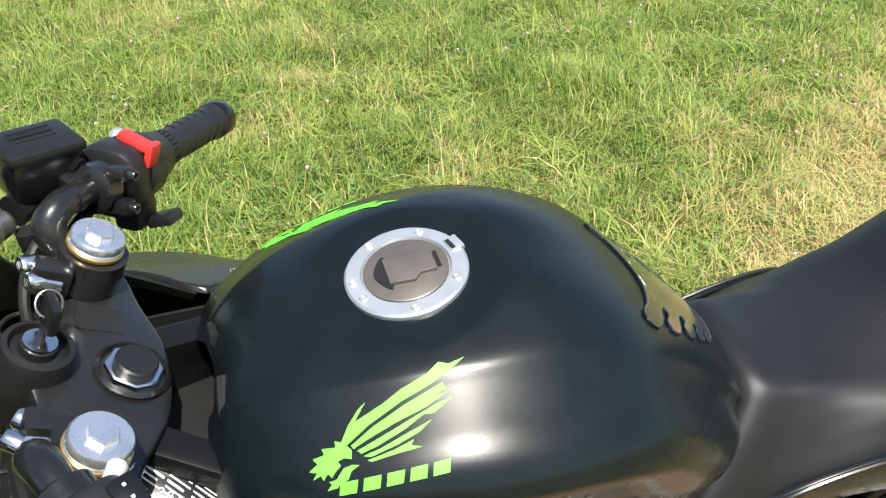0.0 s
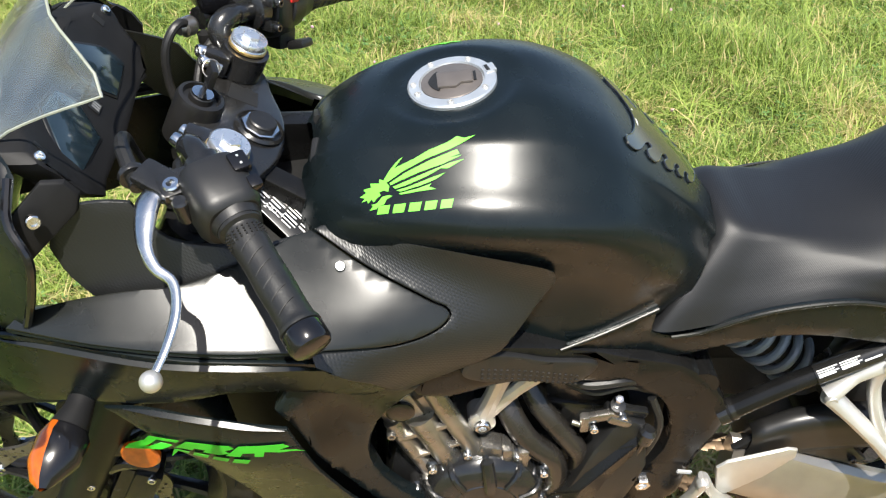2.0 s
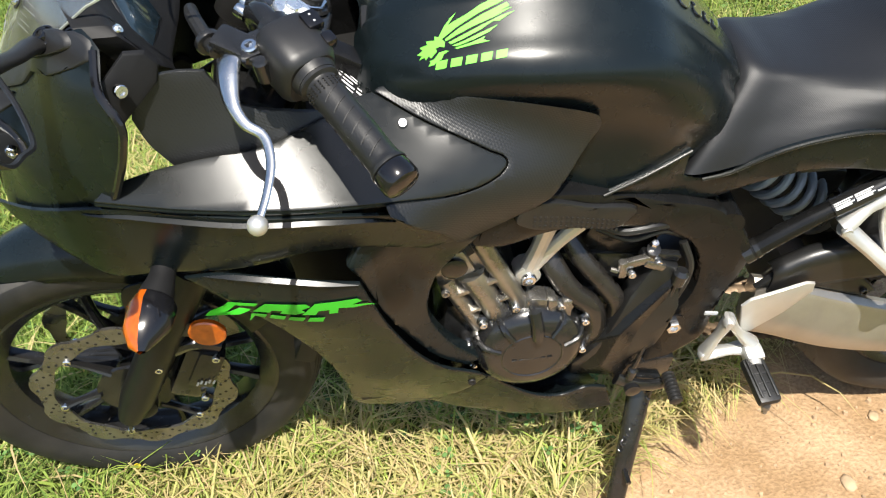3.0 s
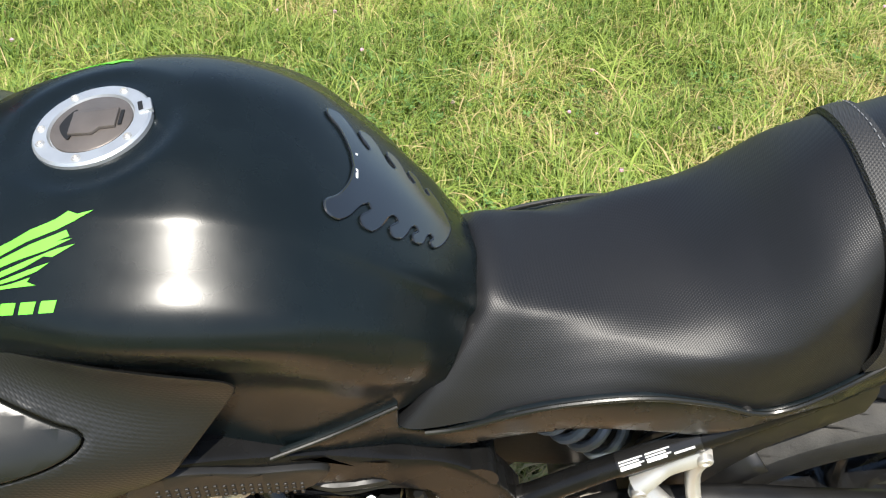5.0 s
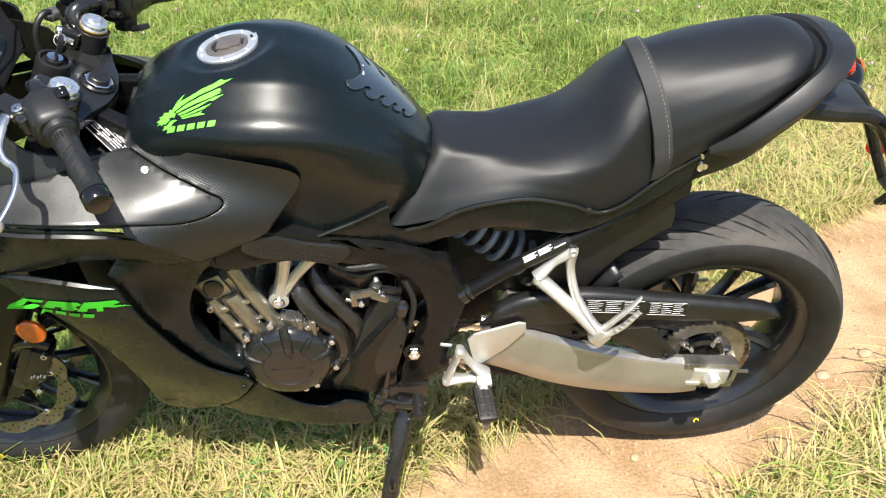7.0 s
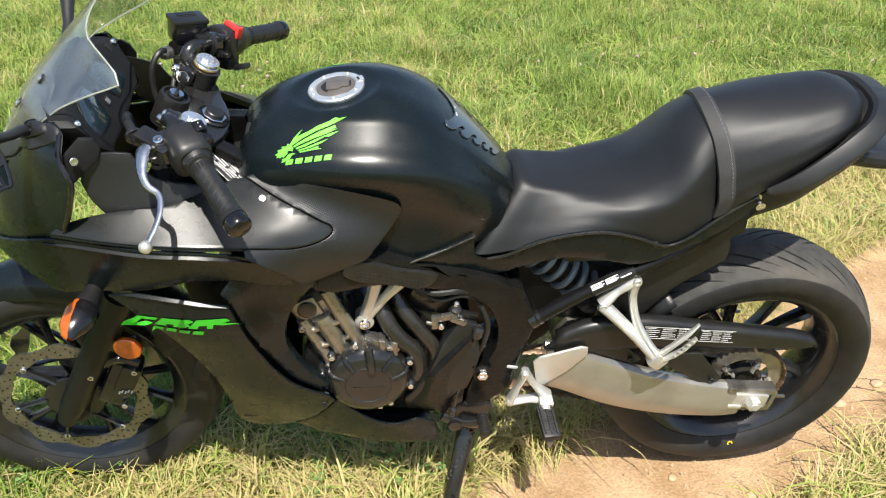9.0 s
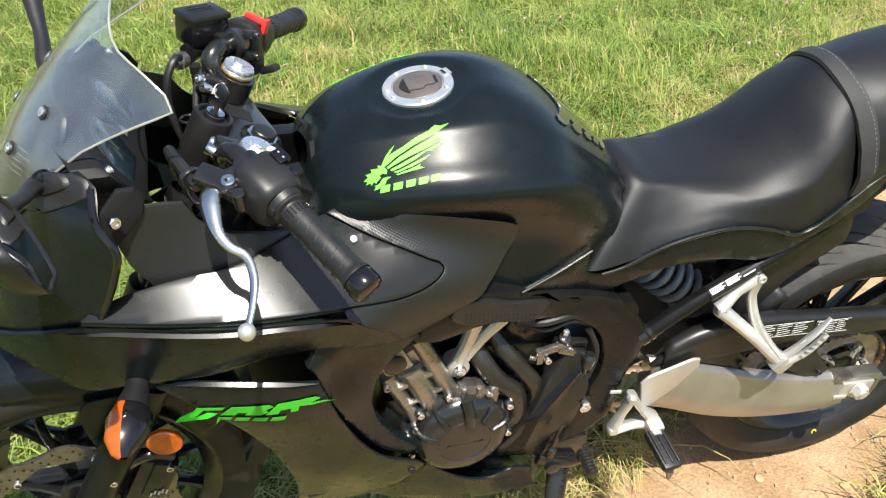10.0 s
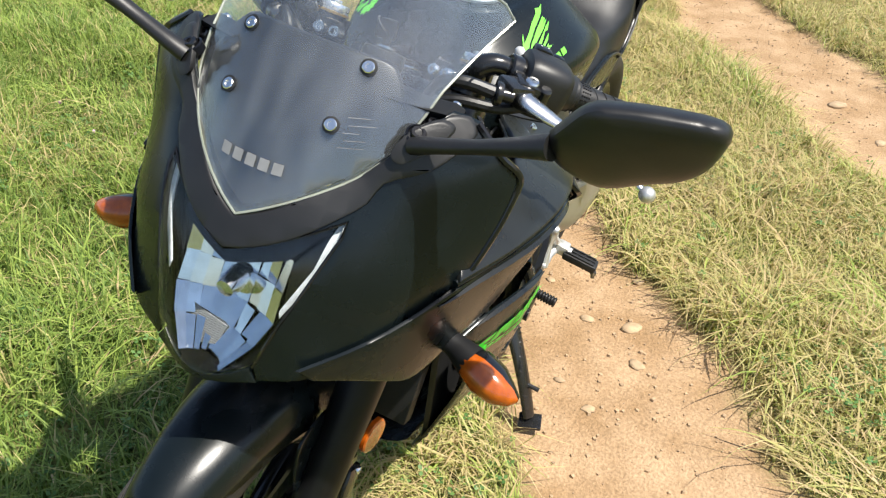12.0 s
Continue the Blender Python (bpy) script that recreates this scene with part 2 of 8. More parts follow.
def frame_axes(d):
    d = np.asarray(d, float) / np.linalg.norm(d)
    a = np.cross(d, (0, 0, 1) if abs(d[2]) < 0.9 else (1, 0, 0))
    a /= np.linalg.norm(a)
    return d, a, np.cross(d, a)


def tube(points, radius, n=12, samples=24, smooth=True, flat=1.0):
    """A tube along a curve; radius: a number or a list along it. flat squeezes one axis."""
    c = cr(points, samples) if smooth and len(points) > 2 else np.asarray(points, float)
    k = len(c)
    r = np.interp(np.linspace(0, 1, k), np.linspace(0, 1, len(radius)), radius) if isinstance(radius, (list, tuple)) else np.full(k, radius)
    d = np.gradient(c, axis=0)
    _, a, _ = frame_axes(d[0])
    rows = []
    for i in range(k):
        t = d[i] / np.linalg.norm(d[i])
        a = a - t * (a @ t)
        a /= np.linalg.norm(a)
        b = np.cross(t, a)
        ang = np.linspace(0, 2 * math.pi, n, endpoint=False)
        rows.append(c[i] + r[i] * (np.cos(ang)[:, None] * a + flat * np.sin(ang)[:, None] * b))
    return grid(np.array(rows), loop_v=True, cap=True)


def lathe(profile, origin, axis, n=32):
    """Turns (radius, height) pairs round an axis."""
    d, a, b = frame_axes(axis)
    ang = np.linspace(0, 2 * math.pi, n, endpoint=False)
    rows = [np.asarray(origin) + h * d + max(r, 1e-5) * (np.cos(ang)[:, None] * a + np.sin(ang)[:, None] * b) for r, h in profile]
    return grid(np.array(rows), loop_v=True, cap=True)


def block(center, size, turn=(0, 0, 0), bevel=0.003, taper=1.0):
    bm = bmesh.new()
    bmesh.ops.create_cube(bm, size=1)
    for v in bm.verts:
        k = taper if v.co.z > 0 else 1.0
        v.co = Vector((v.co.x * size[0] * k, v.co.y * size[1] * k, v.co.z * size[2]))
    if bevel:
        bmesh.ops.bevel(bm, geom=bm.edges[:], offset=min(bevel, min(size) * 0.45), segments=2, affect="EDGES", profile=0.6)
    bm.transform(pose(*center, *turn))
    return bm


def merge(*bms):
    out = bms[0]
    for other in bms[1:]:
        me = bpy.data.meshes.new("scratch")
        other.to_mesh(me)
        out.from_mesh(me)
        bpy.data.meshes.remove(me)
        other.free()
    return out


def rbf(points, smooth=1e-5):
    """A smooth height over two coordinates through rows (a, b, height)."""
    p = np.asarray(points, float)
    k = len(p)
    phi = lambda r: np.where(r > 0, r**2 * np.log(np.maximum(r, 1e-9)), 0)
    a = phi(np.linalg.norm(p[:, None, :2] - p[None, :, :2], axis=-1)) + smooth * np.eye(k)
    q = np.c_[np.ones(k), p[:, :2]]
    sol = np.linalg.solve(np.block([[a, q], [q.T, np.zeros((3, 3))]]), np.r_[p[:, 2], 0, 0, 0])
    return lambda u, v: float(phi(np.hypot(u - p[:, 0], v - p[:, 1])) @ sol[:k] + sol[k] + sol[k + 1] * u + sol[k + 2] * v)


def outline(points, n=64):
    return cr(points, n, closed=True)


def corners(points, per=4, bow=0.0):
    """A polygon with its edges divided, corners kept."""
    p = np.asarray(points, float)
    return np.vstack([np.linspace(p[i], p[(i + 1) % len(p)], per, endpoint=False) for i in range(len(p))])


SLANT = math.sqrt(0.5)


def panel(shape, f, axis="y", thick=0.004, step=0.02, bevel=0.0015, inward=1.0):
    """A curved sheet: an outline in two coordinates, bent to the height f over them, with thickness and rounded edge.
    axis y: the outline is (x, z) and f gives y; axis x: (y, z), f gives x; axis z: (x, y), f gives z;
    axis d: seen from above and outside at 45 degrees, f gives the height towards that side."""
    bm = bmesh.new()
    s = np.asarray(shape, float)
    bm.faces.new([bm.verts.new((u, v, 0)) for u, v in s])
    lo, hi = s.min(0), s.max(0)
    for k in range(2):
        no = Vector((1, 0, 0)) if k == 0 else Vector((0, 1, 0))
        for c in np.arange(lo[k] + step * 0.55, hi[k], step):
            co = Vector((c, 0, 0)) if k == 0 else Vector((0, c, 0))
            bmesh.ops.bisect_plane(bm, geom=bm.verts[:] + bm.edges[:] + bm.faces[:], plane_co=co, plane_no=no, dist=1e-5)
    place = {"y": lambda u, v, h: (u, h, v), "x": lambda u, v, h: (h, u, v), "z": lambda u, v, h: (u, v, h), "d": lambda u, v, h: (u, (v - h) * SLANT, (v + h) * SLANT)}[axis]
    top = {v: f(v.co.x, v.co.y) for v in bm.verts}
    faces = list(bm.faces)
    flat = {v: (v.co.x, v.co.y) for v in bm.verts}
    low = {}
    for v, (a, b) in flat.items():
        low[v] = bm.verts.new(place(a, b, top[v] + thick * inward))
    rim = [e for e in bm.edges if len(e.link_faces) == 1]
    for v, (a, b) in flat.items():
        v.co = place(a, b, top[v])
    back = [[low[v] for v in fa.verts][::-1] for fa in faces]
    for q in back:
        bm.faces.new(q)
    sides = []
    for e in rim:
        a, b = e.verts
        sides.append(bm.faces.new((b, a, low[a], low[b])))
    bmesh.ops.recalc_face_normals(bm, faces=bm.faces[:])
    if bevel:
        bmesh.ops.bevel(bm, geom=[e for e in bm.edges if e.verts[0] in flat and e.verts[1] in flat and any(f2 in sides for f2 in e.link_faces)], offset=bevel, segments=2, affect="EDGES", profile=0.5)
    return bm


def flip(bm):
    """The same on the other side of the middle plane."""
    for v in bm.verts:
        v.co.y = -v.co.y
    bmesh.ops.reverse_faces(bm, faces=bm.faces[:])
    return bm


def part(name, bm, material, parent, label="", angle=35.0):
    bmesh.ops.recalc_face_normals(bm, faces=bm.faces[:])
    for f in bm.faces:
        f.smooth = True
    for e in bm.edges:
        if len(e.link_faces) == 2 and e.calc_face_angle(0) > radians(angle):
            e.smooth = False
    me = bpy.data.meshes.new(name)
    bm.to_mesh(me)
    bm.free()
    me.materials.append(material)
    ob = new(name, me)
    if parent:
        ob.parent = parent
    if label:
        ob["label"] = label
    return ob


def both(name, make, material, parent, label="", angle=35.0):
    """A part and its mirror image on the other side."""
    return part(name, make(), material, parent, label, angle), part(name, flip(make()), material, parent, label, angle)


def bolt(center, axis, r=0.006, h=0.004, socket=True):
    """A round screw head with a hollow in its middle."""
    prof = [(r, -h), (r, h * 0.6), (r * 0.85, h)]
    if socket:
        prof += [(r * 0.5, h), (r * 0.45, h * 0.2), (0, h * 0.2)]
    else:
        prof += [(0, h)]
    return lathe(prof, center, axis, 14)


def hexnut(center, axis, r=0.012, h=0.008):
    return lathe([(r, -h), (r, h * 0.7), (r * 0.9, h), (r * 0.55, h), (r * 0.5, h * 0.3), (0, h * 0.3)], center, axis, 6)

# ---- ground ----
TRACK_TURN = radians(35)
TN = (-math.sin(TRACK_TURN), math.cos(TRACK_TURN))
TRACKS = ((-0.87, 0.27), (-2.42, 0.29))


def wobble(x, y, s, seed=0.0):
    return noise.noise(Vector((x * s + seed, y * s - seed, seed * 0.7)))


def bare(x, y):
    """1 on the bare dirt of the two wheel tracks, 0 in the grass."""
    n = x * TN[0] + y * TN[1] + 0.13 * wobble(x, y, 1.3, 3) + 0.07 * wobble(x, y, 5, 9) + 0.03 * wobble(x, y, 16, 5)
    along = x * TN[1] - y * TN[0]
    best = 0
    for c, w in TRACKS:
        best = max(best, min(1, max(0, (w - abs(n - c)) / 0.07 + 0.5)))
    return best * min(1, max(0, (along + 0.55) / 0.35 + 0.35 * wobble(x, y, 6, 1)))


def height(x, y):
    b = bare(x, y)
    d = math.hypot(x - 0.7, y)
    far = min(1, d / 2.5)
    return 0.011 * max(0, min(1, (0.45 - x) / 0.4)) * max(0, 1 - abs(y) / 1.2) - 0.012 * b + 0.012 * wobble(x, y, 1.1, 2) * far + 0.006 * wobble(x, y, 7, 4) * (1 - b) + 0.003 * wobble(x, y, 22, 6) - 0.004


def ground_lines(lo, hi, fine, far):
    inner = list(np.arange(lo, hi + 1e-6, fine))
    out = [hi + far * k**3 for k in (0.02, 0.06, 0.12, 0.2, 0.35, 0.6, 1.0)]
    return [lo - (v - hi) for v in out[::-1]] + inner + out


gx, gy = ground_lines(-2.4, 5.2, 0.045, 400), ground_lines(-2.6, 5.6, 0.045, 400)
gm = bpy.data.meshes.new("ground")
verts = [(x, y, height(x, y) if abs(x) < 8 and abs(y) < 8 else -0.004) for y in gy for x in gx]
w = len(gx)
gm.from_pydata(verts, [], [(j * w + i, j * w + i + 1, (j + 1) * w + i + 1, (j + 1) * w + i) for j in range(len(gy) - 1) for i in range(w - 1)])
bare_attr = gm.attributes.new("bare", "FLOAT", "POINT")
bare_attr.data.foreach_set("value", [bare(x, y) if abs(x) < 9 and abs(y) < 9 else 0.0 for y in gy for x in gx])
for p in gm.polygons:
    p.use_smooth = True


def ground_material():
    m = bpy.data.materials.new("grass_soil_and_dirt")
    m.use_nodes = True
    n, ln = m.node_tree.nodes, m.node_tree.links
    b = n["Principled BSDF"]
    b.inputs["Roughness"].default_value = 0.9
    b.inputs["Specular IOR Level"].default_value = 0.2
    co = n.new("ShaderNodeTexCoord")

    def noisy(scale, detail, c0, c1, lo=0.35, hi=0.65):
        nz = n.new("ShaderNodeTexNoise")
        nz.inputs["Scale"].default_value, nz.inputs["Detail"].default_value = scale, detail
        ln.new(co.outputs["Object"], nz.inputs["Vector"])
        rp = n.new("ShaderNodeValToRGB")
        rp.color_ramp.elements[0].position, rp.color_ramp.elements[1].position = lo, hi
        rp.color_ramp.elements[0].color, rp.color_ramp.elements[1].color = (*c0, 1), (*c1, 1)
        ln.new(nz.outputs["Fac"], rp.inputs["Fac"])
        return rp.outputs["Color"], nz.outputs["Fac"]

    def mixed(kind, fac, a, c):
        mx = n.new("ShaderNodeMix")
        mx.data_type, mx.blend_type = "RGBA", kind
        if isinstance(fac, float):
            mx.inputs["Factor"].default_value = fac
        else:
            ln.new(fac, mx.inputs["Factor"])
        ln.new(a, mx.inputs["A"])
        ln.new(c, mx.inputs["B"])
        return mx.outputs["Result"]

    dirt, dfac = noisy(7, 9, (0.35, 0.225, 0.118), (0.50, 0.345, 0.205))
    grit, gfac = noisy(150, 5, (0.5, 0.48, 0.45), (1, 1, 1), 0.3, 0.7)
    dirt = mixed("MULTIPLY", 0.7, dirt, grit)
    soil, _ = noisy(5, 8, (0.10, 0.15, 0.035), (0.25, 0.23, 0.085))
    fleck, _ = noisy(110, 4, (0.25, 0.25, 0.2), (1, 1, 1), 0.35, 0.65)
    soil = mixed("MULTIPLY", 0.8, soil, fleck)
    at = n.new("ShaderNodeAttribute")
    at.attribute_name = "bare"
    ln.new(mixed("MIX", at.outputs["Fac"], soil, dirt), b.inputs["Base Color"])
    bp = n.new("ShaderNodeBump")
    bp.inputs["Strength"].default_value, bp.inputs["Distance"].default_value = 0.7, 0.006
    ad = n.new("ShaderNodeMath")
    ln.new(dfac, ad.inputs[0])
    ln.new(gfac, ad.inputs[1])
    ln.new(ad.outputs[0], bp.inputs["Height"])
    ln.new(bp.outputs[0], b.inputs["Normal"])
    return m


gm.materials.append(ground_material())
ground = tagged(new("ground", gm), "mown grass field crossed by a bare two-wheel dirt track", "ground", kind="structure")


def grass_material(name, base, tip, straw):
    m = bpy.data.materials.new(name)
    m.use_nodes = True
    n, ln = m.node_tree.nodes, m.node_tree.links
    b = n["Principled BSDF"]
    b.inputs["Roughness"].default_value = 0.5
    b.inputs["Specular IOR Level"].default_value = 0.35
    at = n.new("ShaderNodeAttribute")
    at.attribute_name = "tone"
    rp = n.new("ShaderNodeValToRGB")
    e = rp.color_ramp.elements
    e[0].position, e[0].color = 0.0, (*base, 1)
    e[1].position, e[1].color = 1.0, (*straw, 1)
    mid = e.new(0.62)
    mid.color = (*tip, 1)
    ln.new(at.outputs["Fac"], rp.inputs["Fac"])
    ln.new(rp.outputs[0], b.inputs["Base Color"])
    tl = n.new("ShaderNodeBsdfTranslucent")
    ln.new(rp.outputs[0], tl.inputs["Color"])
    mx = n.new("ShaderNodeMixShader")
    mx.inputs[0].default_value = 0.35
    ln.new(b.outputs[0], mx.inputs[1])
    ln.new(tl.outputs[0], mx.inputs[2])
    ln.new(mx.outputs[0], n["Material Output"].inputs["Surface"])
    return m


def dryness(x, y):
    n = x * TN[0] + y * TN[1]
    edge = 0.62 * min(1, max(0, (-0.30 - n) / 0.5)) + 0.60 * max(0, 1 - abs(n + 0.40) / 0.45) - 0.10 * min(1, max(0, y - 1.6))
    green = 0.16 * min(1, max(0, (n + 0.15) / 0.35))
    return 0.5 + edge - green + 0.5 * wobble(x, y, 1.25, 12) + 0.45 * wobble(x, y, 4.5, 8) + 0.25 * wobble(x, y, 13, 3)


def grass(name, label, count, area, length, width, seed, straw_share, keep, flat=0.0):
    """Thin bent tapering blades, each of one quad and a tip."""
    rng = np.random.default_rng(seed)
    x0, y0, x1, y1 = area
    vs, fs, tone = [], [], []
    tries = 0
    while len(fs) < count * 2 and tries < count * 6:
        tries += 1
        x, y = x0 + (x1 - x0) * rng.random(), y0 + (y1 - y0) * rng.random()
        if rng.random() > keep(x, y):
            continue
        dry = dryness(x, y)
        lush = wobble(x, y, 2.6, 20)
        ln = length * (0.35 + 1.0 * rng.random()) * (1 + 0.9 * lush + 0.5 * max(0, wobble(x, y, 6.5, 50)))
        a, lean = (rng.normal() * 0.42 + 2.6 * wobble(x, y, 2.2, 40) + 1.2 * wobble(x, y, 9, 41)) * math.pi, (0.35 + 1.0 * rng.random())
        lean = min(1.5, lean + flat + 0.45 * max(0, dry - 0.55))
        wd = width * (0.5 + 0.9 * rng.random())
        dx, dy = math.cos(a), math.sin(a)
        sx, sy = -dy * wd, dx * wd
        z = height(x, y) - 0.004
        k = len(vs)
        h1, h2 = ln * 0.55 * math.cos(lean * 0.55), ln * math.cos(lean) * 0.95
        r1, r2 = ln * 0.5 * math.sin(lean * 0.55), ln * math.sin(lean)
        vs += [(x - sx, y - sy, z), (x + sx, y + sy, z), (x + dx * r1 + sx * 0.85, y + dy * r1 + sy * 0.85, z + h1), (x + dx * r1 - sx * 0.85, y + dy * r1 - sy * 0.85, z + h1), (x + dx * r2, y + dy * r2, z + max(0.01, h2))]
        fs += [(k, k + 1, k + 2, k + 3), (k + 3, k + 2, k + 4)]
        straw = rng.random() < straw_share * min(1.9, max(0.12, 2.2 * (dry - 0.3)))
        t = 0.74 + 0.26 * rng.random() if straw else min(0.7, max(0.0, 0.10 + 0.48 * rng.random() + 0.35 * (dry - 0.5) + 0.12 * lush))
        tone += [t * 0.8, t * 0.8, t, t, min(1, t + 0.08)]
    me = bpy.data.meshes.new(name)
    me.from_pydata(vs, [], fs)
    at = me.attributes.new("tone", "FLOAT", "POINT")
    at.data.foreach_set("value", tone)
    me.materials.append(GRASSMAT)
    return tagged(new(name, me), label, "grass", kind="stuff")


GRASSMAT = grass_material("grass_blade", (0.100, 0.178, 0.033), (0.366, 0.462, 0.100), (0.575, 0.43, 0.232))


def thick_turf(x, y):
    far = 1.0 if y < 2.0 else max(0.45, 1 - (y - 2.0) * 0.25)
    return (1 - bare(x, y)) ** 2 * (0.8 + 0.5 * wobble(x, y, 4, 31)) * far


def litter(x, y):
    return (1 - bare(x, y)) * max(0.05, min(1, 2.2 * (dryness(x, y) - 0.45)))


grass("grass", "sunlit uncut grass with dry straw among it", 230000, (-1.9, -1.0, 4.7, 4.8), 0.105, 0.0020, 5, 0.72, thick_turf)
grass("dry_straw", "flattened pale straw lying in the grass", 42000, (-1.9, -1.0, 4.7, 4.2), 0.115, 0.0012, 17, 1.6, litter, 0.55)


def long_blades(count, area, seed):
    """Long arching stems that lie over the turf in loose swathes."""
    rng = np.random.default_rng(seed)
    x0, y0, x1, y1 = area
    vs, fs, tone = [], [], []
    while len(fs) < count * 4:
        x, y = x0 + (x1 - x0) * rng.random(), y0 + (y1 - y0) * rng.random()
        if rng.random() > (1 - bare(x, y)) ** 2 * max(0.08, 0.45 + 1.3 * wobble(x, y, 2.4, 60)):
            continue
        dry = dryness(x, y)
        ln, wd = 0.10 + 0.15 * rng.random(), 0.0011 + 0.0030 * rng.random() ** 3
        a = (rng.normal() * 0.35 + 2.4 * wobble(x, y, 1.7, 61)) * math.pi
        bend, rise = (rng.random() - 0.5) * 1.2, 0.35 + 0.55 * rng.random()
        t = 0.75 + 0.25 * rng.random() if rng.random() < 0.15 + 0.9 * max(0, dry - 0.45) else 0.25 + 0.42 * rng.random()
        px_, py_, k = x, y, len(vs)
        z0 = height(x, y)
        for i in range(5):
            u = i / 4
            w2 = wd * (1 - u) ** 0.7 + 0.0001
            z = z0 + ln * (rise * u * 1.5 - (rise * 1.15 + 0.12) * u * u) + 0.004
            vs += [(px_ - math.sin(a) * w2, py_ + math.cos(a) * w2, max(z, z0 + 0.012)), (px_ + math.sin(a) * w2, py_ - math.cos(a) * w2, max(z, z0 + 0.012) + 0.0006)]
            px_, py_, a = px_ + math.cos(a) * ln / 4, py_ + math.sin(a) * ln / 4, a + bend / 4
            tone += [t, min(1, t + 0.05)]
        fs += [(k + 2 * i, k + 2 * i + 1, k + 2 * i + 3, k + 2 * i + 2) for i in range(4)]
    me = bpy.data.meshes.new("long_grass")
    me.from_pydata(vs, [], fs)
    me.attributes.new("tone", "FLOAT", "POINT").data.foreach_set("value", tone)
    me.materials.append(GRASSMAT)
    return tagged(new("long_grass", me), "long bent grass stems lying over the turf", "grass", kind="stuff")


long_blades(26000, (-1.9, -1.0, 4.7, 4.6), 23)


def small_leaves(count, area, seed):
    """Clover and other broad low leaves, three leaflets to a stalk, in loose patches."""
    rng = np.random.default_rng(seed)
    x0, y0, x1, y1 = area
    vs, fs = [], []
    while len(fs) < count * 3:
        x, y = x0 + (x1 - x0) * rng.random(), y0 + (y1 - y0) * rng.random()
        if rng.random() > (1 - bare(x, y)) ** 2 * max(0.02, 0.30 + 1.5 * wobble(x, y, 2.1, 70) + 0.5 * wobble(x, y, 8, 71) - 0.5 * max(0, dryness(x, y) - 0.6)):
            continue
        z = height(x, y) + 0.025 + 0.045 * rng.random()
        a0, r, tilt = rng.random() * 6.28, 0.006 + 0.007 * rng.random(), (rng.random(2) - 0.5) * 0.9
        for q in range(3):
            a = a0 + q * 2.094
            k = len(vs)
            for u, w in ((0.05, 0), (0.6, 0.42), (1.0, 0.22), (1.0, -0.22), (0.6, -0.42)):
                dx, dy = r * (u * math.cos(a) - w * math.sin(a)), r * (u * math.sin(a) + w * math.cos(a))
                vs.append((x + dx, y + dy, z + dx * tilt[0] + dy * tilt[1] + 0.15 * r * u))
            fs.append((k, k + 1, k + 2, k + 3, k + 4))
    me = bpy.data.meshes.new("clover_leaves")
    me.from_pydata(vs, [], fs)
    me.attributes.new("tone", "FLOAT", "POINT").data.foreach_set("value", np.repeat(rng.random(len(vs) // 5) * 0.6, 5))
    me.materials.append(grass_material("clover_leaf", (0.075, 0.17, 0.045), (0.20, 0.34, 0.10), (0.3, 0.36, 0.12)))
    return tagged(new("clover_leaves", me), "low clover and broad-leaved weeds among the grass", "weeds", kind="stuff")


small_leaves(13000, (-1.9, -1.0, 4.7, 4.4), 29)


def rock_mesh(r, seed):
    bm = bmesh.new()
    bmesh.ops.create_icosphere(bm, subdivisions=2, radius=r)
    for v in bm.verts:
        k = 1 + 0.35 * noise.noise(v.co * (1.4 / r) + Vector((seed * 3.1, seed, 0))) + 0.12 * noise.noise(v.co * (4 / r) + Vector((seed, 0, 5)))
        v.co = Vector((v.co.x * k * 1.15, v.co.y * k, v.co.z * k * 0.6))
    return bm


ROCK = mat("pale_tan_stone", (0.40, 0.285, 0.17), 0.85, noise_scale=40, vary=0.25, bump=0.5, bump_scale=160)
STONES = [(2.16, -0.24, 0.034), (1.63, -0.25, 0.017), (1.226, -0.26, 0.014), (1.24, -0.375, 0.022), (1.68, -0.09, 0.012), (1.99, -0.47, 0.020), (0.965, -0.27, 0.010), (1.45, -0.34, 0.014), (1.52, -0.19, 0.012), (1.10, -0.42, 0.016), (1.74, 0.04, 0.018), (1.60, -0.40, 0.011), (1.90, 0.12, 0.016), (1.35, -0.12, 0.010), (0.90, -0.36, 0.012), (1.82, -0.12, 0.013), (2.05, 0.20, 0.017), (2.10, 0.02, 0.012), (3.05, -0.75, 0.03), (2.75, -0.92, 0.02), (2.32, 0.35, 0.02)]
for n, (x, y, r) in enumerate(STONES):
    b = rock_mesh(r, n + 1)
    b.transform(pose(x, y, height(x, y) + r * 0.10, 0, 0, n * 47) @ Matrix.Diagonal((1.2, 1.0, 0.62, 1)))
    me = bpy.data.meshes.new("stone")
    for f in b.faces:
        f.smooth = True
    b.to_mesh(me)
    b.free()
    me.materials.append(ROCK)
    tagged(new("stone", me), "pale tan stone lying on the dirt track", "stone", group="stones on the dirt track")


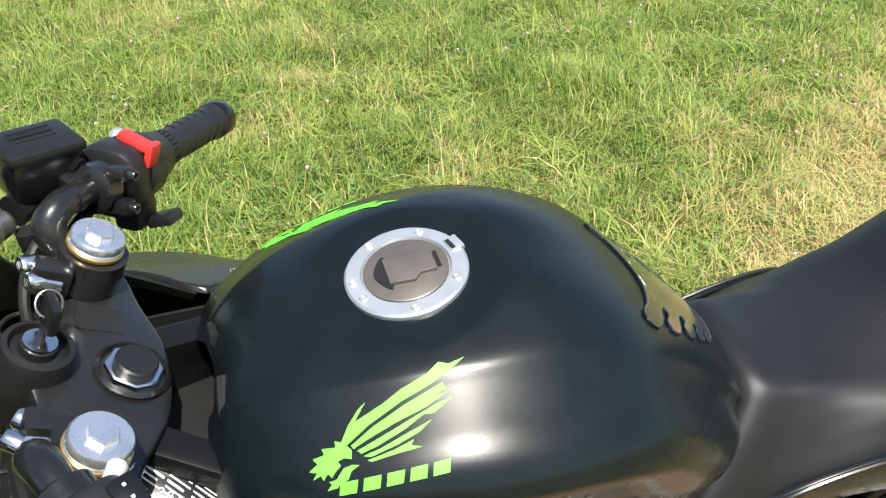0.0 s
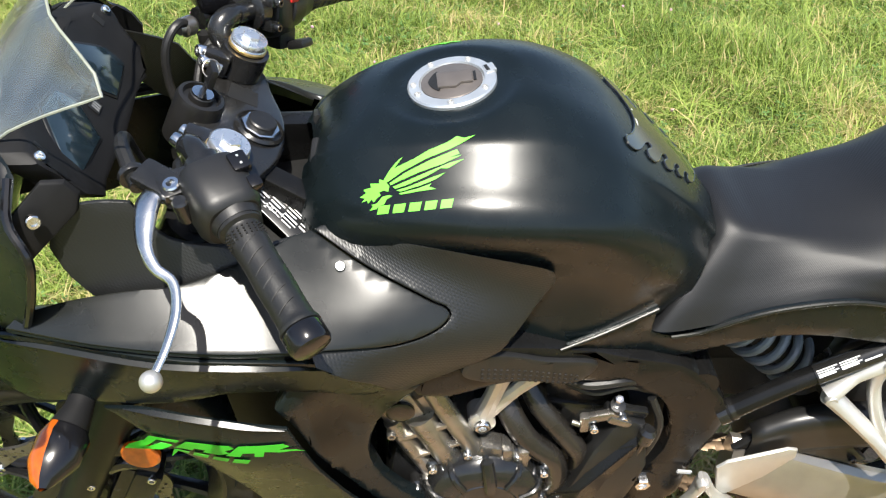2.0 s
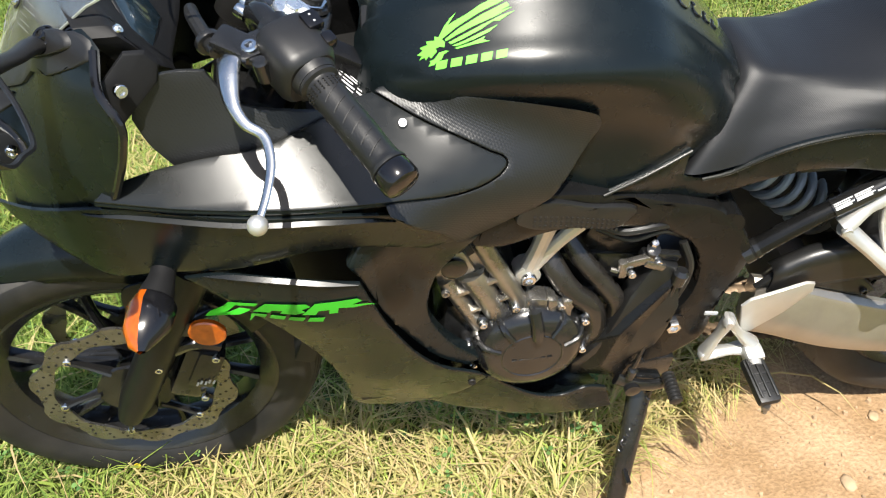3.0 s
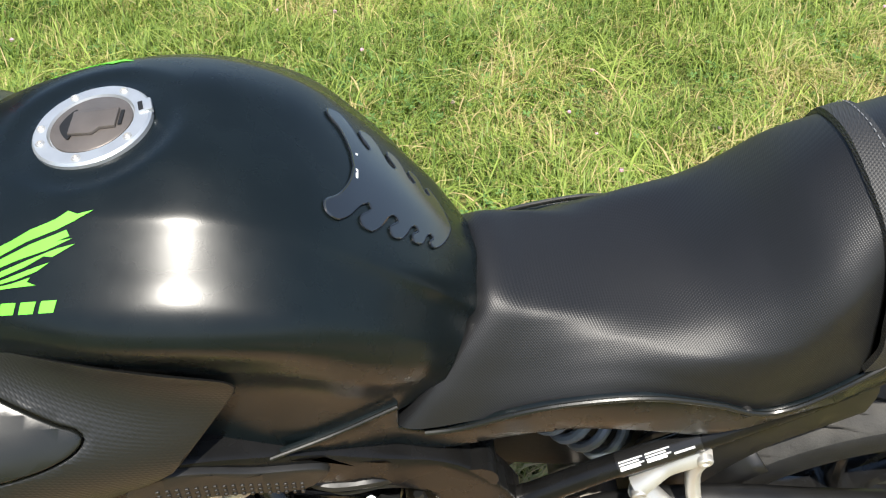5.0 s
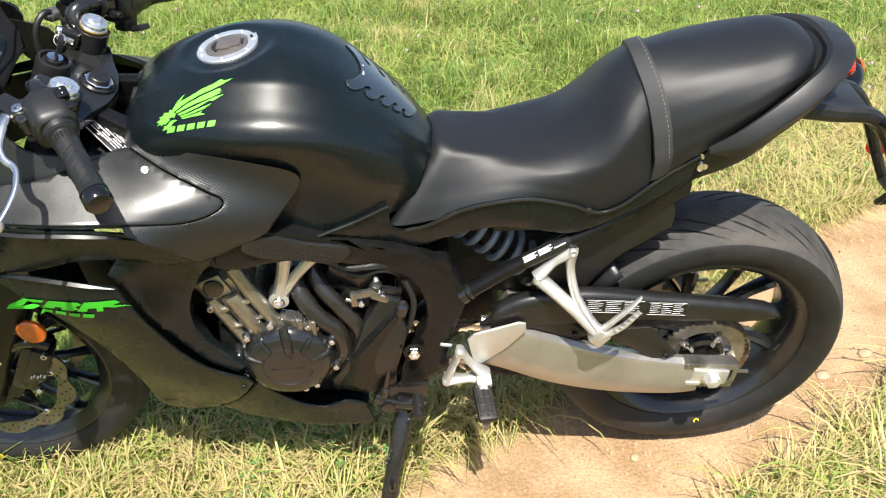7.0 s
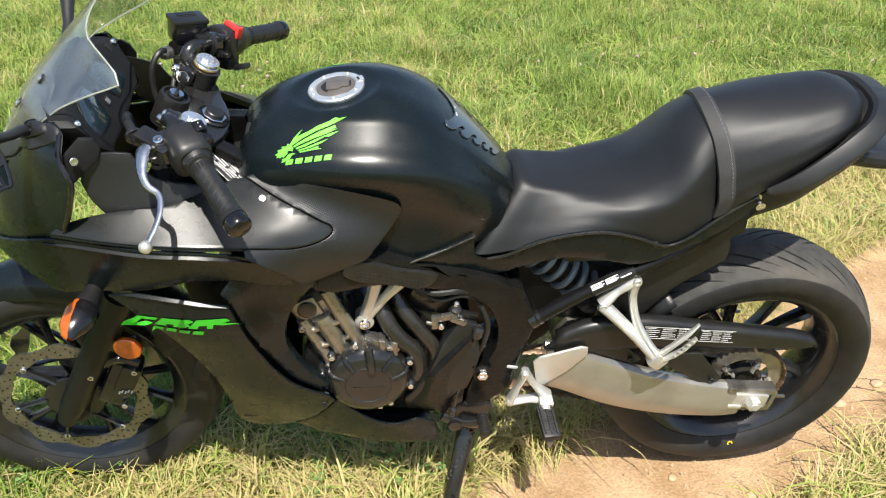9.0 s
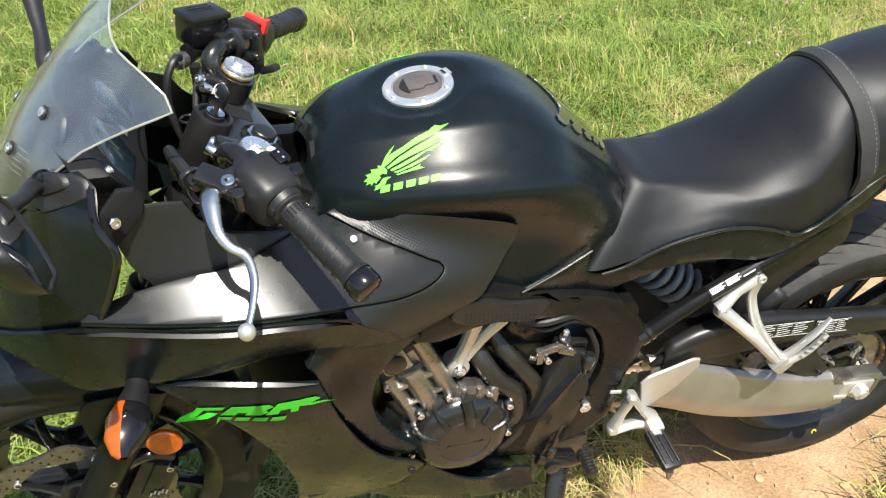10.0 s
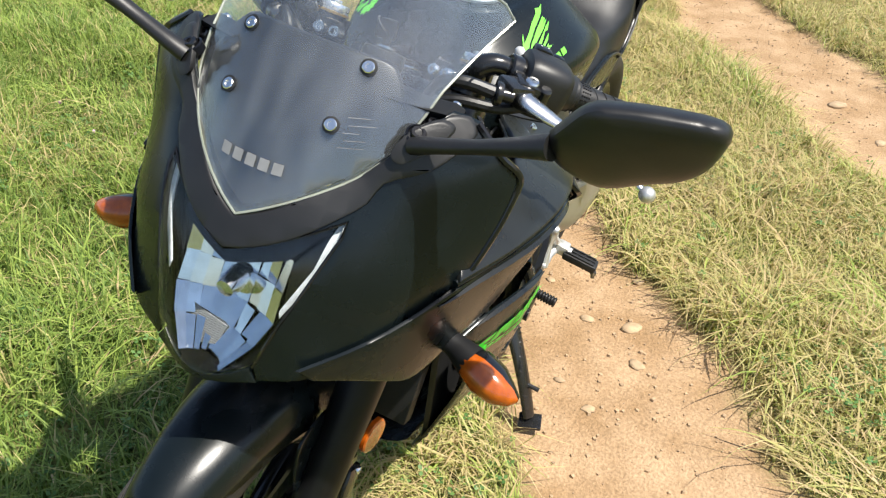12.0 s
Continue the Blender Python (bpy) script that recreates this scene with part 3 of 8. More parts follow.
def pebbles(count, seed):
    rng = np.random.default_rng(seed)
    vs, fs = [], []
    made = tries = 0
    while made < count and tries < count * 30:
        tries += 1
        x, y = 0.3 + 4.2 * rng.random(), -1.3 + 3.0 * rng.random()
        if bare(x, y) < 0.6:
            continue
        made += 1
        r = 0.0016 + 0.006 * rng.random() ** 3
        z, k, a = height(x, y), len(vs), rng.random() * 6.28
        ring = [(x + r * (0.7 + 0.5 * rng.random()) * math.cos(a + q * 1.2566), y + r * (0.7 + 0.5 * rng.random()) * math.sin(a + q * 1.2566)) for q in range(5)]
        vs += [(px_, py_, z - 0.001) for px_, py_ in ring] + [(x + (px_ - x) * 0.7, y + (py_ - y) * 0.7, z + r * (0.5 + 0.4 * rng.random())) for px_, py_ in ring]
        fs += [(k + q, k + (q + 1) % 5, k + 5 + (q + 1) % 5, k + 5 + q) for q in range(5)] + [tuple(k + 5 + q for q in range(5))]
    me = bpy.data.meshes.new("pebbles")
    me.from_pydata(vs, [], fs)
    me.materials.append(mat("dusty_tan_pebble", (0.37, 0.26, 0.155), 0.9, noise_scale=60, vary=0.3, bump=0.4, bump_scale=200))
    return tagged(new("pebbles", me), "small pebbles and crumbs on the dirt track", "pebbles", kind="stuff")


pebbles(4200, 3)


def clover(count, seed):
    rng = np.random.default_rng(seed)
    bm = bmesh.new()
    for _ in range(count):
        x, y = -1.2 + 5 * rng.random(), 0.7 + 3.2 * rng.random()
        if bare(x, y) > 0.2:
            continue
        bmesh.ops.create_icosphere(bm, subdivisions=1, radius=0.006 + 0.003 * rng.random(), matrix=Matrix.Translation((x, y, height(x, y) + 0.05 + 0.03 * rng.random())))
    me = bpy.data.meshes.new("clover_flowers")
    bm.to_mesh(me)
    bm.free()
    me.materials.append(mat("pale_pink_petal", (0.55, 0.32, 0.42), 0.7, noise_scale=200, vary=0.3))
    return tagged(new("clover_flowers", me), "scattered pale pink clover heads in the grass", "flowers", kind="stuff")


clover(70, 8)
gadget = tagged(new("buckled_strap"), "small black buckled strap dropped in the grass", "strap")
gadget.matrix_world = pose(-1.34, 3.14, 0.05, 0, 0, 20)
part("buckle", block((0, 0, 0.02), (0.07, 0.05, 0.05), (20, 10, 0), 0.012), PLASTIC, gadget)
part("buckle_face", block((0.0, -0.03, 0.035), (0.035, 0.01, 0.03), (20, 10, 0), 0.004), GREYPRINT, gadget, "pale grey face")
part("strap_band", tube([(-0.25, -0.10, 0.0), (-0.12, -0.06, 0.01), (0, 0, 0.02), (0.06, 0.03, 0.02), (0.10, 0.05, 0.0)], 0.012, 8, 20, flat=0.4), RUBBER, gadget)

# ---- motorcycle: x to its tail, y to its right, z up, leaning on its side stand ----
bike = tagged(new("motorcycle"), "matte black sport motorcycle with green decals on its side stand", "motorcycle")
bike.matrix_world = pose(0, 0, 0.001, 10, 0, 0)
FRONT_AXLE, REAR_AXLE = V(0.012, 0.003, 0.308), V(1.45, 0, 0.317)
FORK = V(0.338, 0, 0.690) / np.linalg.norm(V(0.338, 0, 0.690))

# wheels


def tyre_mesh(axle, radius, half_width, bead, pitch_count, slant, groove):
    """A round-shouldered tyre with slanting cut grooves."""
    nu, prof_n = pitch_count * 36, 44
    prof = cr([(bead, -0.62 * half_width), (bead + 0.012, -0.80 * half_width), (bead + 0.45 * (radius - bead), -0.985 * half_width), (bead + 0.72 * (radius - bead), -0.9 * half_width), (radius - 0.009, -0.5 * half_width), (radius, 0), (radius - 0.009, 0.5 * half_width), (bead + 0.72 * (radius - bead), 0.9 * half_width), (bead + 0.45 * (radius - bead), 0.985 * half_width), (bead + 0.012, 0.80 * half_width), (bead, 0.62 * half_width)], prof_n)
    pts, cuts = np.zeros((nu, prof_n, 3)), np.zeros((nu, prof_n))
    for i in range(nu):
        a = 2 * math.pi * i / nu
        ph = (i % 36) / 36
        for j, (r, h) in enumerate(prof):
            k = h / half_width
            cut = 0.0
            if abs(k) < 0.86 and r > bead + 0.55 * (radius - bead):
                for off, lo, hi in ((0.0, 0.06, 0.66), (0.5, 0.30, 0.84)):
                    side = 1 if k > 0 else -1
                    d = abs((ph - off - (0.25 if side > 0 else 0) + 0.5) % 1 - 0.5)
                    if lo < abs(k) < hi and d < 0.018 + 0.022 * math.sin((abs(k) - lo) / (hi - lo) * math.pi):
                        cut = groove
            rr = r - cut
            cuts[i, j] = cut > 0
            b = a - 2 * math.pi / pitch_count * slant * (abs(k) ** 1.3)
            pts[i, j] = axle + V(rr * math.sin(b), h, -rr * math.cos(b))
    # kind 2: faces inside a groove, coloured near-black to deepen its shade
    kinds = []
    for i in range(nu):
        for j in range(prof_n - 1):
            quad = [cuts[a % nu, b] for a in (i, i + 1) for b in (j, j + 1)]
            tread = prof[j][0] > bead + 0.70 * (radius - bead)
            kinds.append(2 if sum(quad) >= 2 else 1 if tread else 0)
    return grid(pts, loop_u=True), kinds


def rim_mesh(axle, bead, half_width):
    prof = [(bead + 0.012, -half_width), (bead + 0.004, -half_width - 0.003), (bead - 0.006, -half_width + 0.004), (bead - 0.022, -half_width * 0.55), (bead - 0.026, 0), (bead - 0.022, half_width * 0.55), (bead - 0.006, half_width - 0.004), (bead + 0.004, half_width + 0.003), (bead + 0.012, half_width), (bead + 0.002, half_width - 0.006), (bead - 0.012, half_width * 0.5), (bead - 0.015, 0), (bead - 0.012, -half_width * 0.5), (bead + 0.002, -half_width + 0.006)]
    ang = np.linspace(0, 2 * math.pi, 72, endpoint=False)
    pts = np.array([[axle + V(r * math.sin(a), h, -r * math.cos(a)) for r, h in prof] for a in ang])
    return grid(pts, loop_u=True, loop_v=True)


def spoke_mesh(axle, r0, r1, y0, y1, a, da, w0, w1):
    pts = []
    for k in np.linspace(0, 1, 9):
        r, y = r0 + (r1 - r0) * k, y0 + (y1 - y0) * k
        ang = a + da * k
        pts.append(axle + V(r * math.sin(ang), y, -r * math.cos(ang)))
    return tube(pts, [w0, w1 * 0.9, w1 * 1.15], 8, 10, flat=0.6)


def wheel(name, label, axle, radius, half_width, bead, rim_half, pitches, slant, groove, spokes, spread):
    top = part(name, lathe([(0.028, -rim_half * 0.7), (0.036, -rim_half * 0.6), (0.036, rim_half * 0.6), (0.028, rim_half * 0.7), (0.012, rim_half * 0.7)], axle, (0, 1, 0), 28), CASTBLACK, bike, label)
    shape, kinds = tyre_mesh(axle, radius, half_width, bead, pitches, slant, groove)
    tyre = part("tyre", shape, TYRE, top, "dusty black grooved road tyre")
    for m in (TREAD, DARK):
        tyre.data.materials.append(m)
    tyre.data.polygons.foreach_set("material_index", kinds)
    part("rim", rim_mesh(axle, bead, rim_half), CASTBLACK, top, "black cast alloy rim")
    for k in range(spokes):
        a = 2 * math.pi * (k + 0.35) / spokes
        for s in (-1, 1):
            part("spoke", spoke_mesh(axle, 0.03, bead - 0.012, s * 0.012, s * 0.014, a, s * spread, 0.020 if half_width > 0.08 else 0.014, 0.018 if half_width > 0.08 else 0.012), CASTBLACK, top)
    return top


front_wheel = wheel("front_wheel", "black cast front wheel with wave brake discs", FRONT_AXLE, 0.300, 0.060, 0.217, 0.044, 18, 2.0, 0.0025, 6, 0.20)
rear_wheel = wheel("rear_wheel", "black cast rear wheel on the dirt track", REAR_AXLE, 0.316, 0.091, 0.217, 0.070, 18, 1.9, 0.0035, 6, 0.20)
for axle, wh, y in ((FRONT_AXLE, front_wheel, 0.058), (REAR_AXLE, rear_wheel, 0.088)):
    dot = axle + V(0.039, -y * (0.80 if wh == rear_wheel else 0.86), -0.235)
    part("paint_mark", lathe([(0.0065, 0), (0.0065, 0.0012), (0.004, 0.0012), (0.004, 0)], dot + V(-0.1 if wh == front_wheel else 0, -0.012, -0.005), (0, -1, 0.25), 16), YELLOW, wh, "small yellow paint ring")


def wave_disc(axle, y, r_in, r_out, waves, thick=0.005):
    """A ring with a scalloped rim and rows of drilled holes."""
    bm = bmesh.new()
    n = waves * 10
    rings = [[], []]
    for side, h in ((0, y - thick / 2), (1, y + thick / 2)):
        for which in (0, 1):
            ring = []
            for i in range(n):
                a = 2 * math.pi * i / n
                wv = math.cos(a * waves)
                r = (r_out + 0.0055 * (abs(wv) ** 0.6) * np.sign(wv) - 0.004) if which else (r_in - 0.003 * wv)
                ring.append(bm.verts.new(axle + V(r * math.sin(a), h, -r * math.cos(a))))
            rings[side].append(ring)
    for i in range(n):
        j = (i + 1) % n
        for s in (0, 1):
            bm.faces.new((rings[s][0][i], rings[s][0][j], rings[s][1][j], rings[s][1][i]))
        for wch in (0, 1):
            bm.faces.new((rings[0][wch][i], rings[0][wch][j], rings[1][wch][j], rings[1][wch][i]))
    return bm


def disc_holes(axle, y, r_in, r_out, count):
    bm = None
    for k in range(count):
        for m, rr in enumerate((0.25, 0.5, 0.75)):
            a = 2 * math.pi * (k + 0.3 * m) / count
            r = r_in + (r_out - r_in) * rr
            c = axle + V(r * math.sin(a), y, -r * math.cos(a))
            one = lathe([(0.0025, 0), (0.0024, 0.0004), (0, 0.0004)], c, (0, -1, 0), 8)
            bm = one if bm is None else merge(bm, one)
    return bm


for s in (-1, 1):
    disc = part("brake_disc", wave_disc(FRONT_AXLE, s * 0.063, 0.124, 0.158, 10), DISC, front_wheel, "drilled wave brake disc of worn steel")
    if s < 0:
        part("drilled_hole", disc_holes(FRONT_AXLE, -0.0658, 0.123, 0.156, 30), DARK, disc)
    part("disc_carrier", lathe([(0.035, 0), (0.06, 0), (0.06, 0.006), (0.035, 0.006)], FRONT_AXLE + V(0, s * 0.060, 0), (0, s, 0), 24), CASTBLACK, front_wheel)
    for k in range(6):
        a = 2 * math.pi * (k + 0.5) / 6
        e0, e1 = FRONT_AXLE + V(0.055 * math.sin(a), s * 0.060, -0.055 * math.cos(a)), FRONT_AXLE + V(0.122 * math.sin(a + 0.2), s * 0.062, -0.122 * math.cos(a + 0.2))
        part("disc_arm", tube([e0, (e0 + e1) / 2, e1], [0.011, 0.007, 0.009], 8, 6, flat=0.5), CASTBLACK, front_wheel)
        part("disc_button", bolt(e1 + V(0, s * 0.004, 0), (0, s, 0), 0.007, 0.003), CHROME, front_wheel)

# fork, mudguard, brakes
fork = part("front_fork", tube([FRONT_AXLE + V(0, -0.06, 0), FRONT_AXLE + V(0, 0.06, 0)], 0.0125, 16, 2, smooth=False), CHROME, bike, "black telescopic front fork with silver top caps")
for s in (-1, 1):
    y = V(0, s * 0.102 - 0.003, 0)
    yl = V(0, s * 0.092, 0)
    part("slider", tube([FRONT_AXLE + yl - FORK * 0.035, FRONT_AXLE + yl + FORK * 0.02, FRONT_AXLE + y + FORK * 0.33, FRONT_AXLE + y + FORK * 0.36], [0.02, 0.0275, 0.0275, 0.031, 0.031], 20, 24, smooth=False), FORKBLACK, fork, "black fork slider")
    part("axle_boss", lathe([(0.0, -0.03), (0.026, -0.03), (0.03, 0.0), (0.03, 0.014), (0.02, 0.02), (0, 0.02)], FRONT_AXLE + V(0.004, s * 0.086, -0.004), (0, s, 0), 24), FORKBLACK, fork)
    part("axle_nut", hexnut(FRONT_AXLE + V(0.0, s * 0.106, -0.003), (0, s, 0), 0.014, 0.006), CHROME, fork, "bright axle end")
    part("fork_tube", tube([FRONT_AXLE + y + FORK * 0.34, FRONT_AXLE + y + FORK * 0.759], 0.0205, 20, 2, smooth=False), CASTBLACK, fork)
    top = FRONT_AXLE + y + FORK * 0.759
    part("gold_ring", lathe([(0.0222, 0.0), (0.0226, 0.0005), (0.0226, 0.003), (0.019, 0.004)], top, FORK, 28), BRASS, fork, "thin gold-coloured ring")
    cap = part("fork_cap", lathe([(0.0212, 0.003), (0.0214, 0.005), (0.0204, 0.006), (0.0214, 0.007), (0.0214, 0.0115), (0.0200, 0.0135), (0, 0.0138)], top, FORK, 36), CLEARALLOY, fork, "bright silver fork cap")
    part("cap_hexagon", lathe([(0.0108, 0.0135), (0.0108, 0.0170), (0.0100, 0.018), (0, 0.018)], top, FORK, 6), CLEARALLOY, cap)


def mudguard():
    rows = []
    for a in np.linspace(radians(-27), radians(60), 22):
        k = (a - radians(-27)) / radians(87)
        r = 0.318 + 0.012 * math.sin(k * math.pi)
        half = 0.036 + 0.036 * math.sin(min(1, 0.12 + k * 1.2) * math.pi * 0.62)
        drop = 0.02 + 0.055 * k
        row = []
        for t in np.linspace(-1, 1, 17):
            ang = t * 1.25
            rr = r - (1 - math.cos(ang)) * 0.05 - max(0, abs(t) - 0.7) * drop * 2.2
            row.append(FRONT_AXLE + V(rr * math.sin(a), half * math.sin(ang) / math.sin(1.25), rr * math.cos(a)))
        rows.append(row)
    bm = grid(np.array(rows))
    return bm


mg = part("front_mudguard", mudguard(), PAINT, bike, "matte black front mudguard")
sol = mg.modifiers.new("thickness", "SOLIDIFY")
sol.thickness = 0.003
both("mudguard_stay", lambda: panel(outline([(0.080, 0.450), (0.108, 0.462), (0.138, 0.515), (0.132, 0.57), (0.062, 0.57), (0.055, 0.51)], 30), lambda x, z: -0.079, thick=0.004), PAINT, mg)
for s in (-1, 1):
    cal = part("brake_caliper", merge(block((0.125, s * 0.085, 0.395), (0.055, 0.055, 0.12), (0, 25, 0), 0.012), block((0.145, s * 0.095, 0.41), (0.04, 0.05, 0.085), (0, 25, 0), 0.01), tube([(0.10, s * 0.10, 0.45), (0.14, s * 0.105, 0.47), (0.17, s * 0.10, 0.45)], 0.012, 10, 8)), CASTBLACK, fork, "black front brake caliper")
    for dx, dz in ((-0.045, 0.03), (0.005, -0.055), (0.04, 0.04)):
        part("caliper_bolt", bolt((0.125 + dx, s * 0.118, 0.40 + dz), (0, s, 0), 0.0065, 0.004), CHROME, cal)
    bars = None
    for k in range(5):
        b1 = block((0.128 + 0.006 * k, s * 0.1225, 0.388 + 0.003 * (k % 2)), (0.003, 0.0008, 0.009), (0, 25, 0), 0)
        bars = b1 if bars is None else merge(bars, b1)
    part("caliper_lettering", bars, GREYPRINT, cal, "unreadable pale lettering")

# tank


def tank_section(x, zt, yc, zc, ye, ze, yu, zu, yk, zk, yb, zb, lean=0.0):
    """Half a cross-section: crown, crease, flat flank, lower edge, knee hollow, foot. lean moves the foot back."""
    c, e = V(yc, zc), V(ye, ze)
    crown = [V(0, zt), V(yc * 0.5, zt - 0.0016), V(yc * 0.82, zc + (zt - zc) * 0.42), V(yc * 0.96, zc + (zt - zc) * 0.12)]
    flank = [c, c + (e - c) * 0.12, c + (e - c) * 0.55, c + (e - c) * 0.9, e + V(-0.004, -0.012)]
    foot = [V(yu, zu), V(yk, zk), V(yb, zb)]
    pts = crown + flank + foot
    return [(x + lean * k / len(pts), p[0], p[1]) for k, p in enumerate(pts)]


TANK = [
    tank_section(0.422, 0.932, -0.040, 0.925, -0.075, 0.897, -0.088, 0.860, -0.096, 0.83, -0.092, 0.79, -0.024),
    tank_section(0.436, 0.953, -0.050, 0.945, -0.101, 0.911, -0.111, 0.872, -0.112, 0.84, -0.105, 0.785, -0.022),
    tank_section(0.470, 0.976, -0.070, 0.966, -0.131, 0.926, -0.136, 0.886, -0.128, 0.85, -0.118, 0.78, -0.016),
    tank_section(0.530, 0.996, -0.090, 0.985, -0.154, 0.944, -0.155, 0.898, -0.139, 0.855, -0.128, 0.77),
    tank_section(0.600, 1.009, -0.100, 0.995, -0.169, 0.949, -0.164, 0.898, -0.146, 0.85, -0.138, 0.75),
    tank_section(0.670, 1.010, -0.102, 0.992, -0.170, 0.945, -0.163, 0.890, -0.147, 0.84, -0.143, 0.735),
    tank_section(0.740, 0.981, -0.098, 0.968, -0.161, 0.930, -0.160, 0.876, -0.145, 0.825, -0.141, 0.732, -0.006),
    tank_section(0.810, 0.928, -0.090, 0.919, -0.145, 0.892, -0.149, 0.845, -0.136, 0.795, -0.128, 0.738, -0.03),
    tank_section(0.868, 0.873, -0.079, 0.868, -0.123, 0.850, -0.129, 0.815, -0.12, 0.78, -0.115, 0.745, -0.048),
    tank_section(0.912, 0.820, -0.060, 0.816, -0.094, 0.804, -0.102, 0.782, -0.1, 0.762, -0.09, 0.745, -0.06),
]
CAPC = V(0.577, 0.0, 1.0010)


def tank_mesh():
    """The body, with a shallow dish pressed in round the filler cap."""
    pts = loft([mirrored(s) for s in TANK], 110, 141)
    d = np.hypot(pts[..., 0] - CAPC[0], pts[..., 1])
    k = np.clip((0.080 - d) / 0.022, 0, 1)
    pts[..., 2] -= np.where(pts[..., 2] > 0.93, 0.0055 * k * k * (3 - 2 * k), 0)
    return grid(pts)


tank = part("fuel_tank", tank_mesh(), PAINT, bike, "matte black fuel tank with creased shoulders")
from mathutils.bvhtree import BVHTree


def wrap_tree(ob):
    me = ob.data
    return BVHTree.FromPolygons([v.co.copy() for v in me.vertices], [tuple(p.vertices) for p in me.polygons])


TANK_TREE = wrap_tree(tank)
CAPN = V(-0.17, 0.0, 1.0) / np.linalg.norm(V(-0.17, 0, 1.0))
cap = part("filler_cap", lathe([(0.0, -0.012), (0.0490, -0.012), (0.0490, 0.001), (0.0472, 0.003), (0.0360, 0.0035), (0.0353, 0.0015), (0.0346, 0.0005), (0.0, 0.0005)], CAPC, CAPN, 64), CAPRING, tank, "silver ring with a brown-grey locking filler cap")
part("cap_face", lathe([(0.0338, -0.004), (0.0338, 0.0024), (0.0324, 0.0034), (0, 0.0038)], CAPC, CAPN, 56), CAPGREY, cap, "brown-grey cap face")
capm = Matrix(((*(np.cross((0, 1, 0), CAPN)), 0), (0, 1, 0, 0), (*CAPN, 0), (0, 0, 0, 1))).transposed()
capm = capm @ Matrix.Scale(0.98, 4)
capm.translation = Vector(CAPC)


def on_cap(bm):
    bm.transform(capm)
    return bm


def flat_plate(shape, z0, z1, bevel=0.0006):
    return panel(shape, lambda a, b: z1, axis="z", thick=z1 - z0, step=0.05, bevel=bevel, inward=-1)


part("key_flap", on_cap(flat_plate(corners([(-0.016, -0.014), (0.004, -0.017), (0.010, -0.011), (0.023, -0.012), (0.023, 0.012), (0.010, 0.011), (0.004, 0.017), (-0.016, 0.014)], 2), 0.0042, 0.0068)), CAPGREY, cap)
part("flap_recess", on_cap(flat_plate(outline([(-0.015, -0.019), (-0.026, 0.0), (-0.015, 0.019), (-0.0125, 0.0)], 20), 0.0043, 0.0049, 0)), DARK, cap)
part("flap_slot", on_cap(flat_plate(corners([(0.0245, -0.009), (0.0275, -0.009), (0.0275, 0.009), (0.0245, 0.009)], 1), 0.0043, 0.0050, 0)), DARK, cap)
part("hinge", on_cap(block((0.0435, 0.012, 0.0025), (0.012, 0.016, 0.005), (0, 0, 15), 0.001)), CAPRING, cap)
part("hinge_slot", on_cap(block((0.0405, 0.011, 0.0047), (0.004, 0.012, 0.001), (0, 0, 15), 0)), DARK, cap)
for a in (-155, -95, -35, 60, 120, 178):
    part("cap_screw", on_cap(bolt((0.0428 * math.cos(radians(a)), 0.0428 * math.sin(radians(a)), 0.0036), (0, 0, 1), 0.0036, 0.0016)), ALLOY, cap, "silver cap screw")


def decal(shape, origin, ax_u, ax_v, tree, lift=0.0009, step=0.012, scale=1.0, thick=0.0003):
    """A film with the given outline, laid on a body along its normal."""
    o, u, v = V(*origin), V(*ax_u) / np.linalg.norm(ax_u), V(*ax_v) / np.linalg.norm(ax_v)
    nrm = np.cross(u, v)
    if nrm[1] > 0:
        nrm = -nrm

    bm = panel(shape, lambda a, b: 0.0, axis="z", thick=thick, step=step, bevel=0, inward=-1)
    for p in bm.verts:
        at = o + (u * p.co.x + v * p.co.y) * scale
        hit = tree.ray_cast(Vector(at + nrm * 0.12), Vector(-nrm))
        z = p.co.z
        if hit[0]:
            p.co = hit[0] + hit[1] * (lift + z) * (1 if hit[1].dot(Vector(nrm)) > 0 else -1)
        else:
            p.co = Vector(at)
    return bm


def decal_point(p, origin, ax_u, ax_v, tree, lift):
    """One point of such a film, a little above the body."""
    o, u, v = V(*origin), V(*ax_u) / np.linalg.norm(ax_u), V(*ax_v) / np.linalg.norm(ax_v)
    nrm = np.cross(u, v) * (1 if np.cross(u, v)[2] > 0 else -1)
    hit = tree.ray_cast(Vector(o + u * p[0] + v * p[1] + nrm * 0.12), Vector(-nrm))
    return np.array(hit[0] + hit[1] * lift * (1 if hit[1].dot(Vector(nrm)) > 0 else -1)) if hit[0] else o + u * p[0] + v * p[1]


# seat
BEAD = ((0.82, 0.845, 0.874, 0.935, 0.995, 1.055, 1.12, 1.18, 1.208, 1.263, 1.335), (0.722, 0.712, 0.719, 0.753, 0.770, 0.776, 0.762, 0.741, 0.752, 0.797, 0.838))


def seat_half(x, top, ridge, foot):
    """Half a section: nearly flat top, soft ridge, flank down to the foot."""
    r, f = V(x, *ridge), V(*foot)
    flank = lambda k: r + (f - r) * k + V(0, -0.003 * math.sin(k * math.pi), 0.001)
    return [(x, 0, top), (x, ridge[0] * 0.5, top - 0.14 * (top - ridge[1])), (x, ridge[0] * 0.8, top - 0.45 * (top - ridge[1])), tuple(r), tuple(flank(0.35)), tuple(flank(0.75)), tuple(f)]


